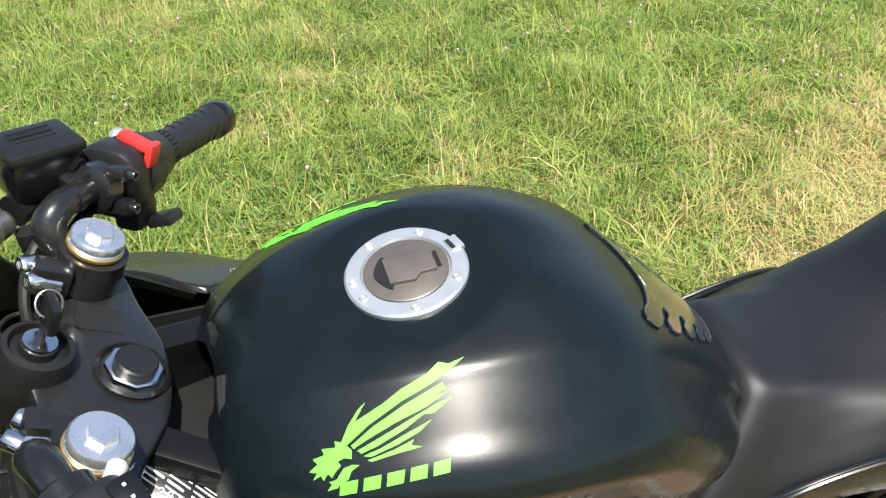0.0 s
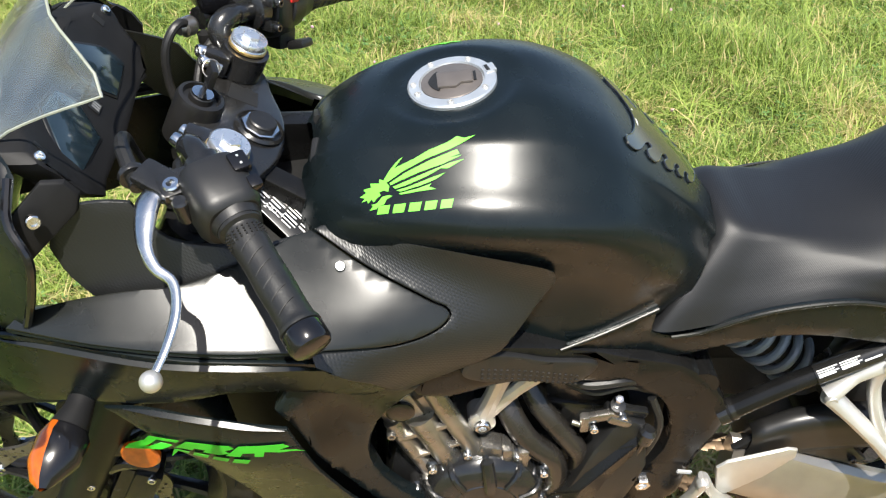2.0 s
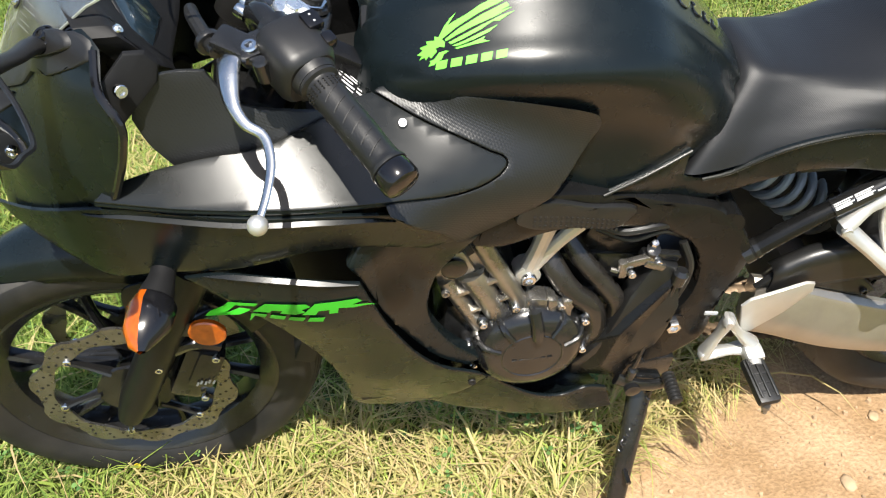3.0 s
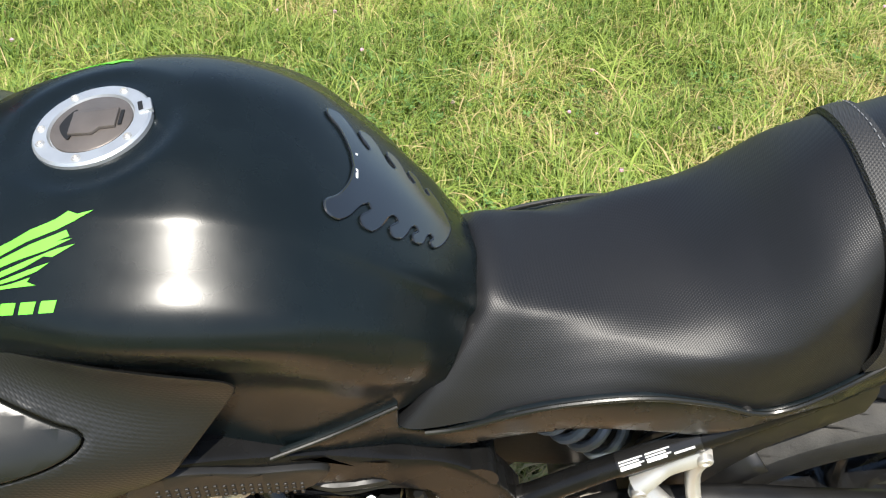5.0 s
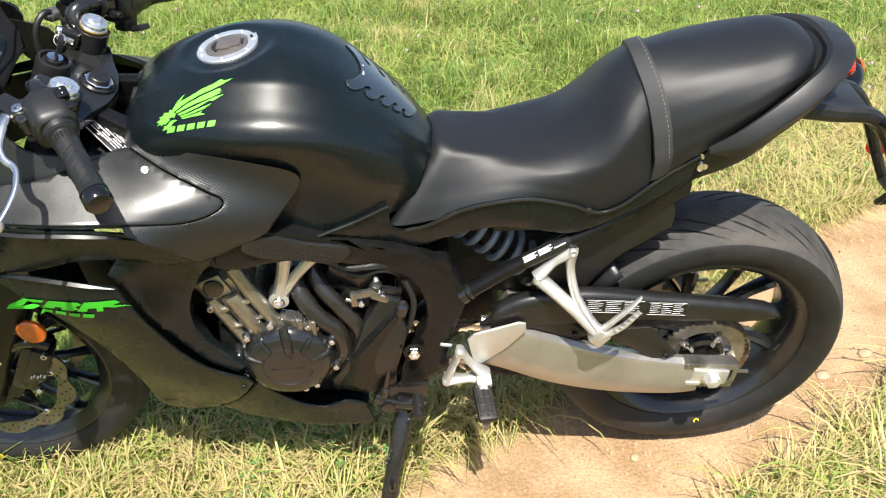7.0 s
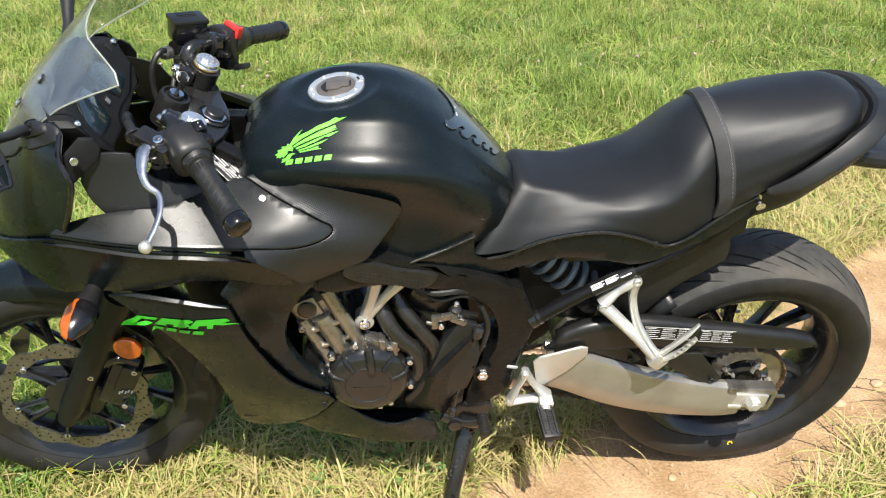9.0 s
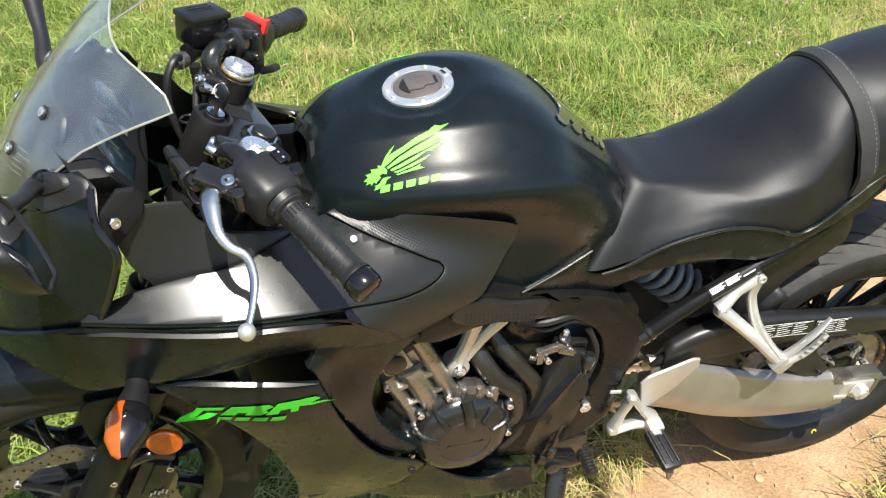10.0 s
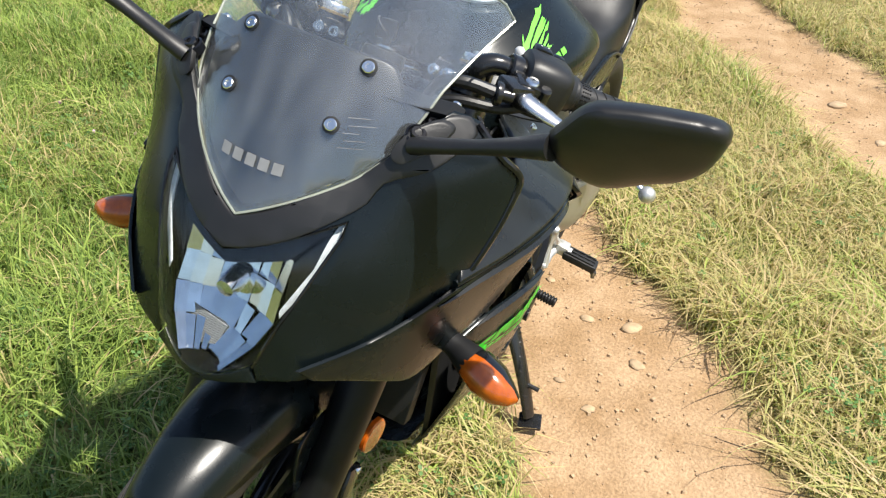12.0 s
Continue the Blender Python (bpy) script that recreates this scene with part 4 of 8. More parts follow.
SEAT = [
    seat_half(0.875, 0.806, (-0.048, 0.795), (0.825, -0.075, 0.715)),
    seat_half(0.905, 0.838, (-0.062, 0.829), (0.82, -0.12, 0.722)),
    seat_half(0.95, 0.829, (-0.070, 0.823), (0.905, -0.124, 0.734)),
    seat_half(1.03, 0.820, (-0.092, 0.812), (1.02, -0.128, 0.772)),
    seat_half(1.10, 0.831, (-0.119, 0.813), (1.10, -0.132, 0.766)),
    seat_half(1.165, 0.867, (-0.130, 0.831), (1.172, -0.132, 0.743)),
    seat_half(1.22, 0.918, (-0.119, 0.880), (1.222, -0.130, 0.763)),
    seat_half(1.262, 0.953, (-0.097, 0.911), (1.264, -0.127, 0.797)),
]
PILLION = [
    [(1.268, 0, 0.955), (1.268, -0.045, 0.950), (1.268, -0.079, 0.934), (1.268, -0.099, 0.914), (1.268, -0.118, 0.878), (1.268, -0.130, 0.838), (1.268, -0.128, 0.800)],
    [(1.34, 0, 0.975), (1.34, -0.048, 0.971), (1.34, -0.083, 0.959), (1.34, -0.105, 0.940), (1.34, -0.120, 0.910), (1.34, -0.127, 0.880), (1.342, -0.124, 0.852)],
    [(1.42, 0, 0.992), (1.42, -0.048, 0.989), (1.42, -0.080, 0.979), (1.42, -0.100, 0.963), (1.42, -0.113, 0.944), (1.42, -0.117, 0.926), (1.42, -0.114, 0.912)],
    [(1.485, 0, 1.001), (1.485, -0.04, 0.998), (1.483, -0.067, 0.989), (1.480, -0.084, 0.977), (1.476, -0.094, 0.964), (1.472, -0.097, 0.952), (1.47, -0.095, 0.941)],
    [(1.518, 0, 0.990), (1.517, -0.03, 0.989), (1.513, -0.052, 0.982), (1.508, -0.066, 0.972), (1.503, -0.074, 0.962), (1.50, -0.076, 0.953), (1.498, -0.075, 0.946)],
    [(1.527, 0, 0.965), (1.526, -0.027, 0.965), (1.522, -0.047, 0.962), (1.516, -0.06, 0.957), (1.511, -0.068, 0.952), (1.508, -0.07, 0.948), (1.506, -0.07, 0.943)],
]


def crowned(half):
    """A whole section of the seat, domed by the padding."""
    h = [V(*p) for p in half]
    soft = [h[0], h[1], h[2], h[3] + (h[2] - h[3]) * 0.3, h[3] + ((h[2] + h[4]) / 2 - h[3]) * 0.16, h[3] + (h[4] - h[3]) * 0.3, h[4], (h[4] + h[5]) / 2, h[5], h[6]]
    s = mirrored(soft)
    k = np.interp(s[:, 0], [0.88, 0.95, 1.03, 1.10, 1.165, 1.22, 1.262, 1.34, 1.42, 1.52], [0, 0.01, 0.015, 0.03, 0.075, 0.09, 0.085, 0.05, 0.03, 0.01])
    s[:, 2] += 1.5 * k * np.clip(0.125 - np.abs(s[:, 1]), 0, 0.125)
    s[:, 0] -= seam_bow(s[:, 0], s[:, 1])
    return s


def seam_bow(x, y):
    """How far the joint of the two seats bows forward in the middle."""
    return 0.036 * np.clip(1 - (y / 0.14) ** 2, 0, 1) * np.interp(x, [1.12, 1.25, 1.29, 1.42], [0, 1, 1, 0])


seat = part("seat", grid(loft([crowned(s) for s in SEAT], 60, 81)), SEATSKIN, bike, "black textured vinyl rider seat")
part("pillion_seat", grid(loft([crowned(s) for s in PILLION], 44, 81)), SEATSKIN, bike, "black textured vinyl passenger seat")


def strap_mesh(x0, x1, lift):
    def ring(x, d):
        k = (x - 1.262) / 0.08
        a, b = np.array(PILLION[0]), np.array(PILLION[1])
        s = crowned(a + (b - a) * np.clip(k, 0, 1))
        s[:, 0] = x - seam_bow(np.full(len(s), x), s[:, 1])
        c = cr(s, 61)
        t = np.gradient(c, axis=0)
        nn = np.cross(t, (1, 0, 0))
        nn /= np.linalg.norm(nn, axis=1)[:, None]
        if nn[30][2] < 0:
            nn = -nn
        return c + nn * d
    return grid(np.array([ring(x0, -0.002), ring(x0 + 0.001, lift), ring((x0 + x1) / 2, lift + 0.0015), ring(x1 - 0.001, lift), ring(x1, -0.002)]))


strap = part("seat_strap", strap_mesh(1.258, 1.288, 0.004), STRAPSKIN, bike, "grey stitched grab strap across the seat")


def stitches(x, lift):
    s = crowned(np.array(PILLION[0]) + (np.array(PILLION[1]) - np.array(PILLION[0])) * max(0, (x - 1.262) / 0.08))
    s[:, 0] = x - seam_bow(np.full(len(s), x), s[:, 1])
    c = cr(s, 181)
    bm = None
    for i in range(2, 179, 3):
        t = c[i + 1] - c[i - 1]
        n = np.cross(t, (1, 0, 0))
        n /= np.linalg.norm(n)
        if n[2] < 0:
            n = -n
        p, q = c[i] + n * lift - t * 0.42, c[i] + n * lift + t * 0.42
        one = tube([p, q], 0.0005, 5, 2, smooth=False)
        bm = one if bm is None else merge(bm, one)
    return bm


part("stitching", stitches(1.281, 0.0058), THREAD, strap, "row of pale grey stitches")

# ---- bodywork ----
# upper side cowls: top-facing satin skins
SKIN_POINTS = [(0.123, -0.207, 0.856), (0.22, -0.237, 0.860), (0.33, -0.252, 0.858), (0.43, -0.242, 0.846), (0.50, -0.227, 0.829), (0.565, -0.199, 0.847), (0.52, -0.178, 0.864), (0.477, -0.157, 0.878), (0.453, -0.165, 0.887), (0.425, -0.126, 0.905), (0.375, -0.164, 0.907), (0.306, -0.192, 0.896), (0.233, -0.195, 0.889), (0.18, -0.197, 0.880), (0.127, -0.203, 0.868), (0.436, -0.119, 0.903), (0.489, -0.146, 0.910), (0.551, -0.166, 0.911), (0.61, -0.172, 0.899), (0.65, -0.169, 0.884), (0.676, -0.163, 0.868), (0.65, -0.178, 0.82), (0.624, -0.187, 0.779), (0.513, -0.217, 0.746), (0.57, -0.203, 0.760), (0.60, -0.187, 0.84), (0.45, -0.238, 0.80), (0.486, -0.228, 0.775), (0.55, -0.209, 0.80)]
SKIN_ROWS = [(x, (y + z) * SLANT, (z - y) * SLANT) for x, y, z in SKIN_POINTS]
SKIN_TERMS = [(i, j) for i in range(5) for j in range(5 - i)]


def skin_terms(u, v):
    return np.array([((u - 0.35) / 0.25) ** i * ((v - 0.46) / 0.08) ** j for i, j in SKIN_TERMS])


SKIN_ROWS = np.array(SKIN_ROWS)
SKIN_BASE = np.array([skin_terms(u, v) for u, v, _ in SKIN_ROWS])
SKIN_WEIGHT = np.where((SKIN_ROWS[:, 1] > 0.495) & (SKIN_ROWS[:, 0] > 0.43), 6.0, 1.0)[:, None]
SKIN_FIT = np.linalg.solve(SKIN_BASE.T @ (SKIN_WEIGHT * SKIN_BASE) + 2e-3 * np.eye(len(SKIN_TERMS)), SKIN_BASE.T @ (SKIN_WEIGHT[:, 0] * SKIN_ROWS[:, 2]))


FRONT_ROWS = SKIN_ROWS[SKIN_ROWS[:, 0] < 0.455]
FRONT_ROWS = FRONT_ROWS[FRONT_ROWS[:, 1] > 0.42]
FRONT_BASE = np.array([[1, u, u * u, v, v * u, v * u * u] for u, v, _ in FRONT_ROWS])
FRONT_FIT = np.linalg.lstsq(FRONT_BASE, FRONT_ROWS[:, 2], rcond=None)[0]


def skin(u, v):
    """A smooth bowed surface through the cowl's and the cover's edges; straight across in the cowl's front."""
    k = min(1, max(0, (u - 0.36) / 0.16))
    k = k * k * (3 - 2 * k)
    front = float(np.array([1, u, u * u, v, v * u, v * u * u]) @ FRONT_FIT)
    return front * (1 - k) + float(skin_terms(u, v) @ SKIN_FIT) * k


def on_skin(u, v, lift=0.0):
    h = skin(u, v) + lift
    return (u, (v - h) * SLANT, (v + h) * SLANT)


COWL_OUT = [(0.122, 0.459), (0.22, 0.4405), (0.33, 0.4285), (0.43, 0.4268), (0.49, 0.4272)]
COWL_TIP = [(0.515, 0.4305), (0.545, 0.4400), (0.560, 0.4495), (0.5655, 0.4580), (0.563, 0.4635), (0.548, 0.4710)]
COWL_SEAM = [(0.52, 0.4865), (0.477, 0.5115), (0.424, 0.5505)]
COWL_IN = [(0.405, 0.545), (0.375, 0.527), (0.34, 0.512), (0.306, 0.499), (0.233, 0.4914), (0.18, 0.4837), (0.135, 0.4723)]
COWL_SHAPE = np.vstack([cr(COWL_OUT, 24)[:-1], cr(COWL_OUT[-1:] + COWL_TIP + COWL_SEAM[:1], 22), cr(COWL_SEAM, 12)[1:], cr(COWL_IN, 22)])
both("upper_cowl", lambda: panel(COWL_SHAPE, skin, "d", 0.006, 0.012, 0.0013, -1), COWL, bike, "satin black upper side cowl with a rounded tip", 50.0)
both("cowl_lip", lambda: tube([on_skin(u, v, -0.008) for u, v in cr(COWL_OUT, 24)], 0.0042, 8, 24, smooth=False), PAINT, bike)
for s in (-1, 1):
    c = V(*on_skin(0.453, 0.5115, 0.002)) * (1, -s, 1)
    part("cowl_screw", bolt(c, (0.1, 0.6 * s, 0.8), 0.0056, 0.003), CHROME, bike, "bright fairing screw")

# cover between cowl and tank, its film carbon-patterned
COVER_SHAPE = np.vstack([cr([(0.427, 0.5520), (0.436, 0.5565), (0.489, 0.5410), (0.551, 0.5270), (0.61, 0.5145), (0.655, 0.5055)], 26), cr([(0.668, 0.5025), (0.678, 0.4985), (0.6825, 0.4920), (0.6810, 0.4850)], 8), cr([(0.655, 0.4520), (0.632, 0.4230)], 4), cr([(0.624, 0.4140), (0.612, 0.4075), (0.57, 0.3920), (0.515, 0.3725)], 12), cr([(0.508, 0.3725), (0.486, 0.3855), (0.455, 0.3965), (0.428, 0.4110)], 10), [(0.424, 0.4235)], cr([(0.43, 0.4252), (0.49, 0.4256), (0.516, 0.4290), (0.546, 0.4386), (0.5615, 0.4486), (0.5672, 0.4582), (0.5642, 0.4648), (0.549, 0.4724)], 24), cr([(0.521, 0.4879), (0.478, 0.5129), (0.430, 0.5485)], 12)])
both("frame_cover", lambda: panel(COVER_SHAPE, lambda u, v: skin(u, v) - 0.0006, "d", 0.007, 0.012, 0.0018, -1), CARBON, bike, "carbon-patterned cover beside the tank", 50.0)
both("cover_backing", lambda: panel(COVER_SHAPE[::3] * (0.96, 0.97) + (0.022, 0.014), lambda u, v: skin(u, v) - 0.012, "d", 0.003, 0.04, 0, -1), DARK, bike)

# middle side panel, from under the nose back to the frame cover
mid_y = rbf([(-0.022, 0.775, -0.105), (0.024, 0.757, -0.145), (0.06, 0.742, -0.168), (0.10, 0.722, -0.186), (0.148, 0.732, -0.2), (0.228, 0.737, -0.216), (0.02, 0.80, -0.145), (0.119, 0.843, -0.204), (0.157, 0.836, -0.214), (0.258, 0.845, -0.243), (0.388, 0.832, -0.248), (0.432, 0.813, -0.238), (0.466, 0.787, -0.228), (0.507, 0.744, -0.214), (0.33, 0.75, -0.222), (0.30, 0.79, -0.238), (0.42, 0.75, -0.222)])
MID_SHAPE = np.vstack([cr([(-0.022, 0.780), (0.05, 0.815), (0.12, 0.843), (0.20, 0.848), (0.30, 0.847), (0.388, 0.838), (0.440, 0.820), (0.478, 0.784), (0.507, 0.742)], 30), cr([(0.47, 0.735), (0.43, 0.752), (0.38, 0.765), (0.33, 0.765), (0.29, 0.752), (0.25, 0.742), (0.19, 0.735), (0.148, 0.728), (0.10, 0.716), (0.06, 0.734), (0.024, 0.752), (-0.008, 0.762)], 30)])
both("side_panel", lambda: panel(MID_SHAPE, mid_y, "y", 0.005, 0.02, 0.0025), PAINT, bike, "matte black middle side panel")


def ribbon(path, width):
    """A narrow chamfer that faces up and outwards along an edge."""
    rows = []
    for i, p in enumerate(path):
        w = width * min(1, 4 * min(i, len(path) - 1 - i) / len(path) + 0.1)
        p, d = V(*p), V(0, -0.86, -0.50)
        rows.append([p - d * w * 0.5 + V(0, 0.002, -0.002), p - d * w * 0.5, p + d * w * 0.5, p + d * w * 0.5 + V(0, 0.003, -0.002)])
    return grid(np.array(rows))


both("edge_strip", lambda: ribbon([(x, mid_y(x, z) - 0.002, z) for x, z in cr([(0.10, 0.832), (0.16, 0.838), (0.258, 0.8395), (0.36, 0.836), (0.41, 0.824), (0.435, 0.812)], 30)], 0.0075), COWL, bike)

# lower side cowl and belly pan
low_y = rbf([(0.20, 0.728, -0.212), (0.23, 0.736, -0.222), (0.307, 0.734, -0.240), (0.385, 0.721, -0.246), (0.232, 0.696, -0.222), (0.277, 0.622, -0.216), (0.326, 0.523, -0.198), (0.349, 0.428, -0.175), (0.355, 0.33, -0.145), (0.417, 0.622, -0.236), (0.453, 0.531, -0.218), (0.493, 0.471, -0.205), (0.55, 0.430, -0.196), (0.396, 0.279, -0.128), (0.463, 0.293, -0.140), (0.568, 0.397, -0.188), (0.625, 0.334, -0.186), (0.69, 0.284, -0.178), (0.762, 0.254, -0.172), (0.751, 0.304, -0.176), (0.33, 0.66, -0.242), (0.40, 0.45, -0.196), (0.46, 0.38, -0.176)])
LOW_SHAPE = np.vstack([cr([(0.185, 0.722), (0.23, 0.737), (0.307, 0.735), (0.388, 0.722)], 12), cr([(0.417, 0.622), (0.453, 0.531), (0.493, 0.471), (0.545, 0.434), (0.556, 0.418)], 14), cr([(0.537, 0.380), (0.51, 0.340), (0.463, 0.293)], 8), cr([(0.44, 0.283), (0.396, 0.277), (0.362, 0.305), (0.352, 0.40), (0.332, 0.50), (0.30, 0.585), (0.25, 0.668), (0.205, 0.708)], 22)])
lower = both("lower_cowl", lambda: panel(LOW_SHAPE, low_y, "y", 0.005, 0.02, 0.0025), PAINT, bike, "satin black lower side cowl with a green model logo")
both("lower_lip", lambda: ribbon([(x, low_y(x, z) - 0.002, z) for x, z in cr([(0.21, 0.733), (0.24, 0.738), (0.307, 0.736), (0.386, 0.723)], 24)], 0.0065), COWL, bike)
BELLY_SHAPE = np.vstack([cr([(0.470, 0.290), (0.515, 0.338), (0.560, 0.412)], 8), cr([(0.585, 0.382), (0.625, 0.345), (0.68, 0.322), (0.72, 0.335), (0.755, 0.318)], 14), cr([(0.775, 0.25), (0.70, 0.245), (0.60, 0.255), (0.52, 0.262)], 12)])
both("belly_pan", lambda: panel(BELLY_SHAPE, lambda x, z: low_y(x, z) + 0.004, "y", 0.005, 0.02, 0.0025), PAINT, bike, "satin black belly pan")
part("belly_floor", grid(loft([mirrored([(x, 0, 0.215 + dz), (x, -0.06, 0.22 + dz), (x, -0.115, 0.25 + dz), (x, -0.13 - dy, 0.30 + dz)]) for x, dz, dy in ((0.37, 0.05, 0), (0.46, 0.015, 0.01), (0.6, 0, 0.03), (0.76, 0.0, 0.03))], 14, 21)), PAINT, bike, "dark underside of the belly pan")
part("pan_screw", bolt((0.535, low_y(0.535, 0.405) - 0.001, 0.405), (0, -1, 0.2), 0.006, 0.003), DARK, lower[0])

# inner duct behind the side panels, in front of the engine
duct_y = rbf([(0.398, 0.784, -0.20), (0.468, 0.767, -0.205), (0.513, 0.727, -0.205), (0.466, 0.66, -0.190), (0.464, 0.571, -0.19), (0.503, 0.493, -0.185), (0.539, 0.451, -0.183), (0.409, 0.632, -0.220), (0.391, 0.737, -0.225), (0.43, 0.70, -0.200)])
DUCT_SHAPE = np.vstack([cr([(0.375, 0.735), (0.40, 0.765), (0.47, 0.752), (0.535, 0.738)], 10), cr([(0.505, 0.69), (0.478, 0.63), (0.474, 0.57), (0.505, 0.50), (0.548, 0.452)], 12), cr([(0.53, 0.44), (0.485, 0.478), (0.445, 0.545), (0.41, 0.635), (0.385, 0.715)], 12)])
both("air_duct", lambda: panel(DUCT_SHAPE, duct_y, "y", 0.02, 0.02, 0.004), PAINT, bike, "black air duct behind the side panel")
# plain black sheet and block, added to keep the space behind the cowl dark
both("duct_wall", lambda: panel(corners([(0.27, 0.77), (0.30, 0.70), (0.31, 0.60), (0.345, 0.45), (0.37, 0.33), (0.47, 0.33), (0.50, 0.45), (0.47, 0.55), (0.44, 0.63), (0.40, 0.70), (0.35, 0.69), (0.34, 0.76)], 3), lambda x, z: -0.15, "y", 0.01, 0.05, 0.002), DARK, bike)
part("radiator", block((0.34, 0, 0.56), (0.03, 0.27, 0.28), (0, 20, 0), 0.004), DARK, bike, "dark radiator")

# nose, seen as a height over (y, z)
NOSE = [(0, 0.743, -0.053), (0.057, 0.766, -0.030), (0.103, 0.772, -0.012), (0.16, 0.79, 0.045), (0.20, 0.832, 0.128), (0, 0.80, -0.042), (0.065, 0.815, -0.020), (0.11, 0.825, 0.010), (0.165, 0.85, 0.060), (0.212, 0.87, 0.146), (0, 0.88, -0.010), (0.06, 0.895, 0.008), (0.10, 0.92, 0.040), (0.155, 0.925, 0.085), (0.222, 0.93, 0.166), (0, 0.913, 0.010), (0.055, 0.938, 0.036), (0.097, 0.966, 0.078), (0.137, 1.006, 0.112), (0.17, 1.016, 0.158), (0.225, 0.968, 0.178), (0.185, 0.98, 0.130), (0.15, 0.965, 0.098)]
nose_x = rbf([p for y, z, x in NOSE for p in ([(y, z, x), (-y, z, x)] if y else [(y, z, x)])])
NOSE_HALF = [(0, 0.742), (0.03, 0.745), (0.06, 0.752), (0.105, 0.762), (0.155, 0.785), (0.198, 0.832), (0.213, 0.88), (0.224, 0.935), (0.226, 0.967), (0.205, 0.992), (0.172, 1.02), (0.150, 1.028), (0.128, 1.008), (0.10, 0.972), (0.06, 0.945), (0.025, 0.924), (0, 0.914)]
LAMP_UP = np.vstack([cr([(0.056, 0.766), (0.070, 0.812), (0.088, 0.865), (0.103, 0.915)], 10), cr([(0.102, 0.928), (0.07, 0.911), (0.035, 0.895), (0.0, 0.882)], 8)])
NOSE_OUT = np.vstack([cr([(0.062, 0.750), (0.105, 0.760), (0.155, 0.785), (0.198, 0.832), (0.213, 0.88), (0.224, 0.935), (0.226, 0.967)], 22), cr(NOSE_HALF[8:12], 8)[1:], cr(NOSE_HALF[11:], 16)[1:]])
part("nose_fairing", panel(np.vstack([NOSE_OUT, (NOSE_OUT * (-1, 1))[::-1][1:], LAMP_UP * (-1, 1), LAMP_UP[::-1][1:]]), nose_x, "x", 0.005, 0.018, 0.002), PAINT, bike, "matte black nose fairing")
part("nose_lip", panel(np.vstack([cr([(-0.062, 0.748), (-0.03, 0.742), (0, 0.739), (0.03, 0.742), (0.062, 0.748)], 12), cr([(0.052, 0.764), (0.03, 0.752), (0, 0.748), (-0.03, 0.752), (-0.052, 0.764)], 12)]), nose_x, "x", 0.005, 0.018, 0.001), PAINT, bike)
BROW = [(0, 0.884), (0.03, 0.893), (0.062, 0.908), (0.099, 0.934), (0.112, 0.945), (0.118, 0.962), (0.16, 0.985), (0.178, 1.012), (0.165, 1.024), (0.150, 1.026), (0.130, 1.008), (0.101, 0.972), (0.06, 0.944), (0.025, 0.923), (0, 0.913)]
part("screen_surround", panel(np.vstack([cr(BROW[:9], 22), cr(BROW[8:], 22)[1:], (cr(BROW[8:], 22) * (-1, 1))[::-1][1:], (cr(BROW[:9], 22) * (-1, 1))[::-1][1:-1]]), lambda y, z: nose_x(y, z) - 0.005, "x", 0.006, 0.015, 0.0025), GRAINED, bike, "grained black surround below the screen")
both("nose_edge", lambda: tube([(nose_x(-y, z) + dx, -y, z) for y, z, dx in ((0.200, 0.835, 0.004), (0.214, 0.88, 0.004), (0.2245, 0.935, 0.004), (0.226, 0.967, 0.002), (0.205, 0.992, 0.0), (0.174, 1.018, 0.0))], 0.0045, 8, 24), GLOSS, bike)

# headlight
LAMP = [(0, 0.882), (0.035, 0.895), (0.07, 0.911), (0.102, 0.928), (0.103, 0.915), (0.088, 0.865), (0.070, 0.812), (0.056, 0.768), (0.03, 0.755), (0, 0.746)]
LAMP_SHAPE = np.vstack([cr(LAMP[:4], 12), cr(LAMP[4:], 18), (cr(LAMP[4:], 18) * (-1, 1))[::-1][1:], (cr(LAMP[:4], 12) * (-1, 1))[::-1][:-1]])


def lamp_bowl():
    """A deep dark housing behind the lens."""
    ring = np.asarray(LAMP_SHAPE)
    mid = V(0, 0.84)
    rows = []
    for depth, scale in ((0.003, 1.0), (0.02, 0.98), (0.05, 0.93), (0.066, 0.88)):
        rows.append([(nose_x(y, z) + depth, *(mid + (V(y, z) - mid) * scale)) for y, z in ring])
    for scale in (0.3, 0.01):
        rows.append([(0.058, *(mid + (V(y, z) - mid) * scale)) for y, z in ring])
    return grid(np.array(rows), loop_v=True)


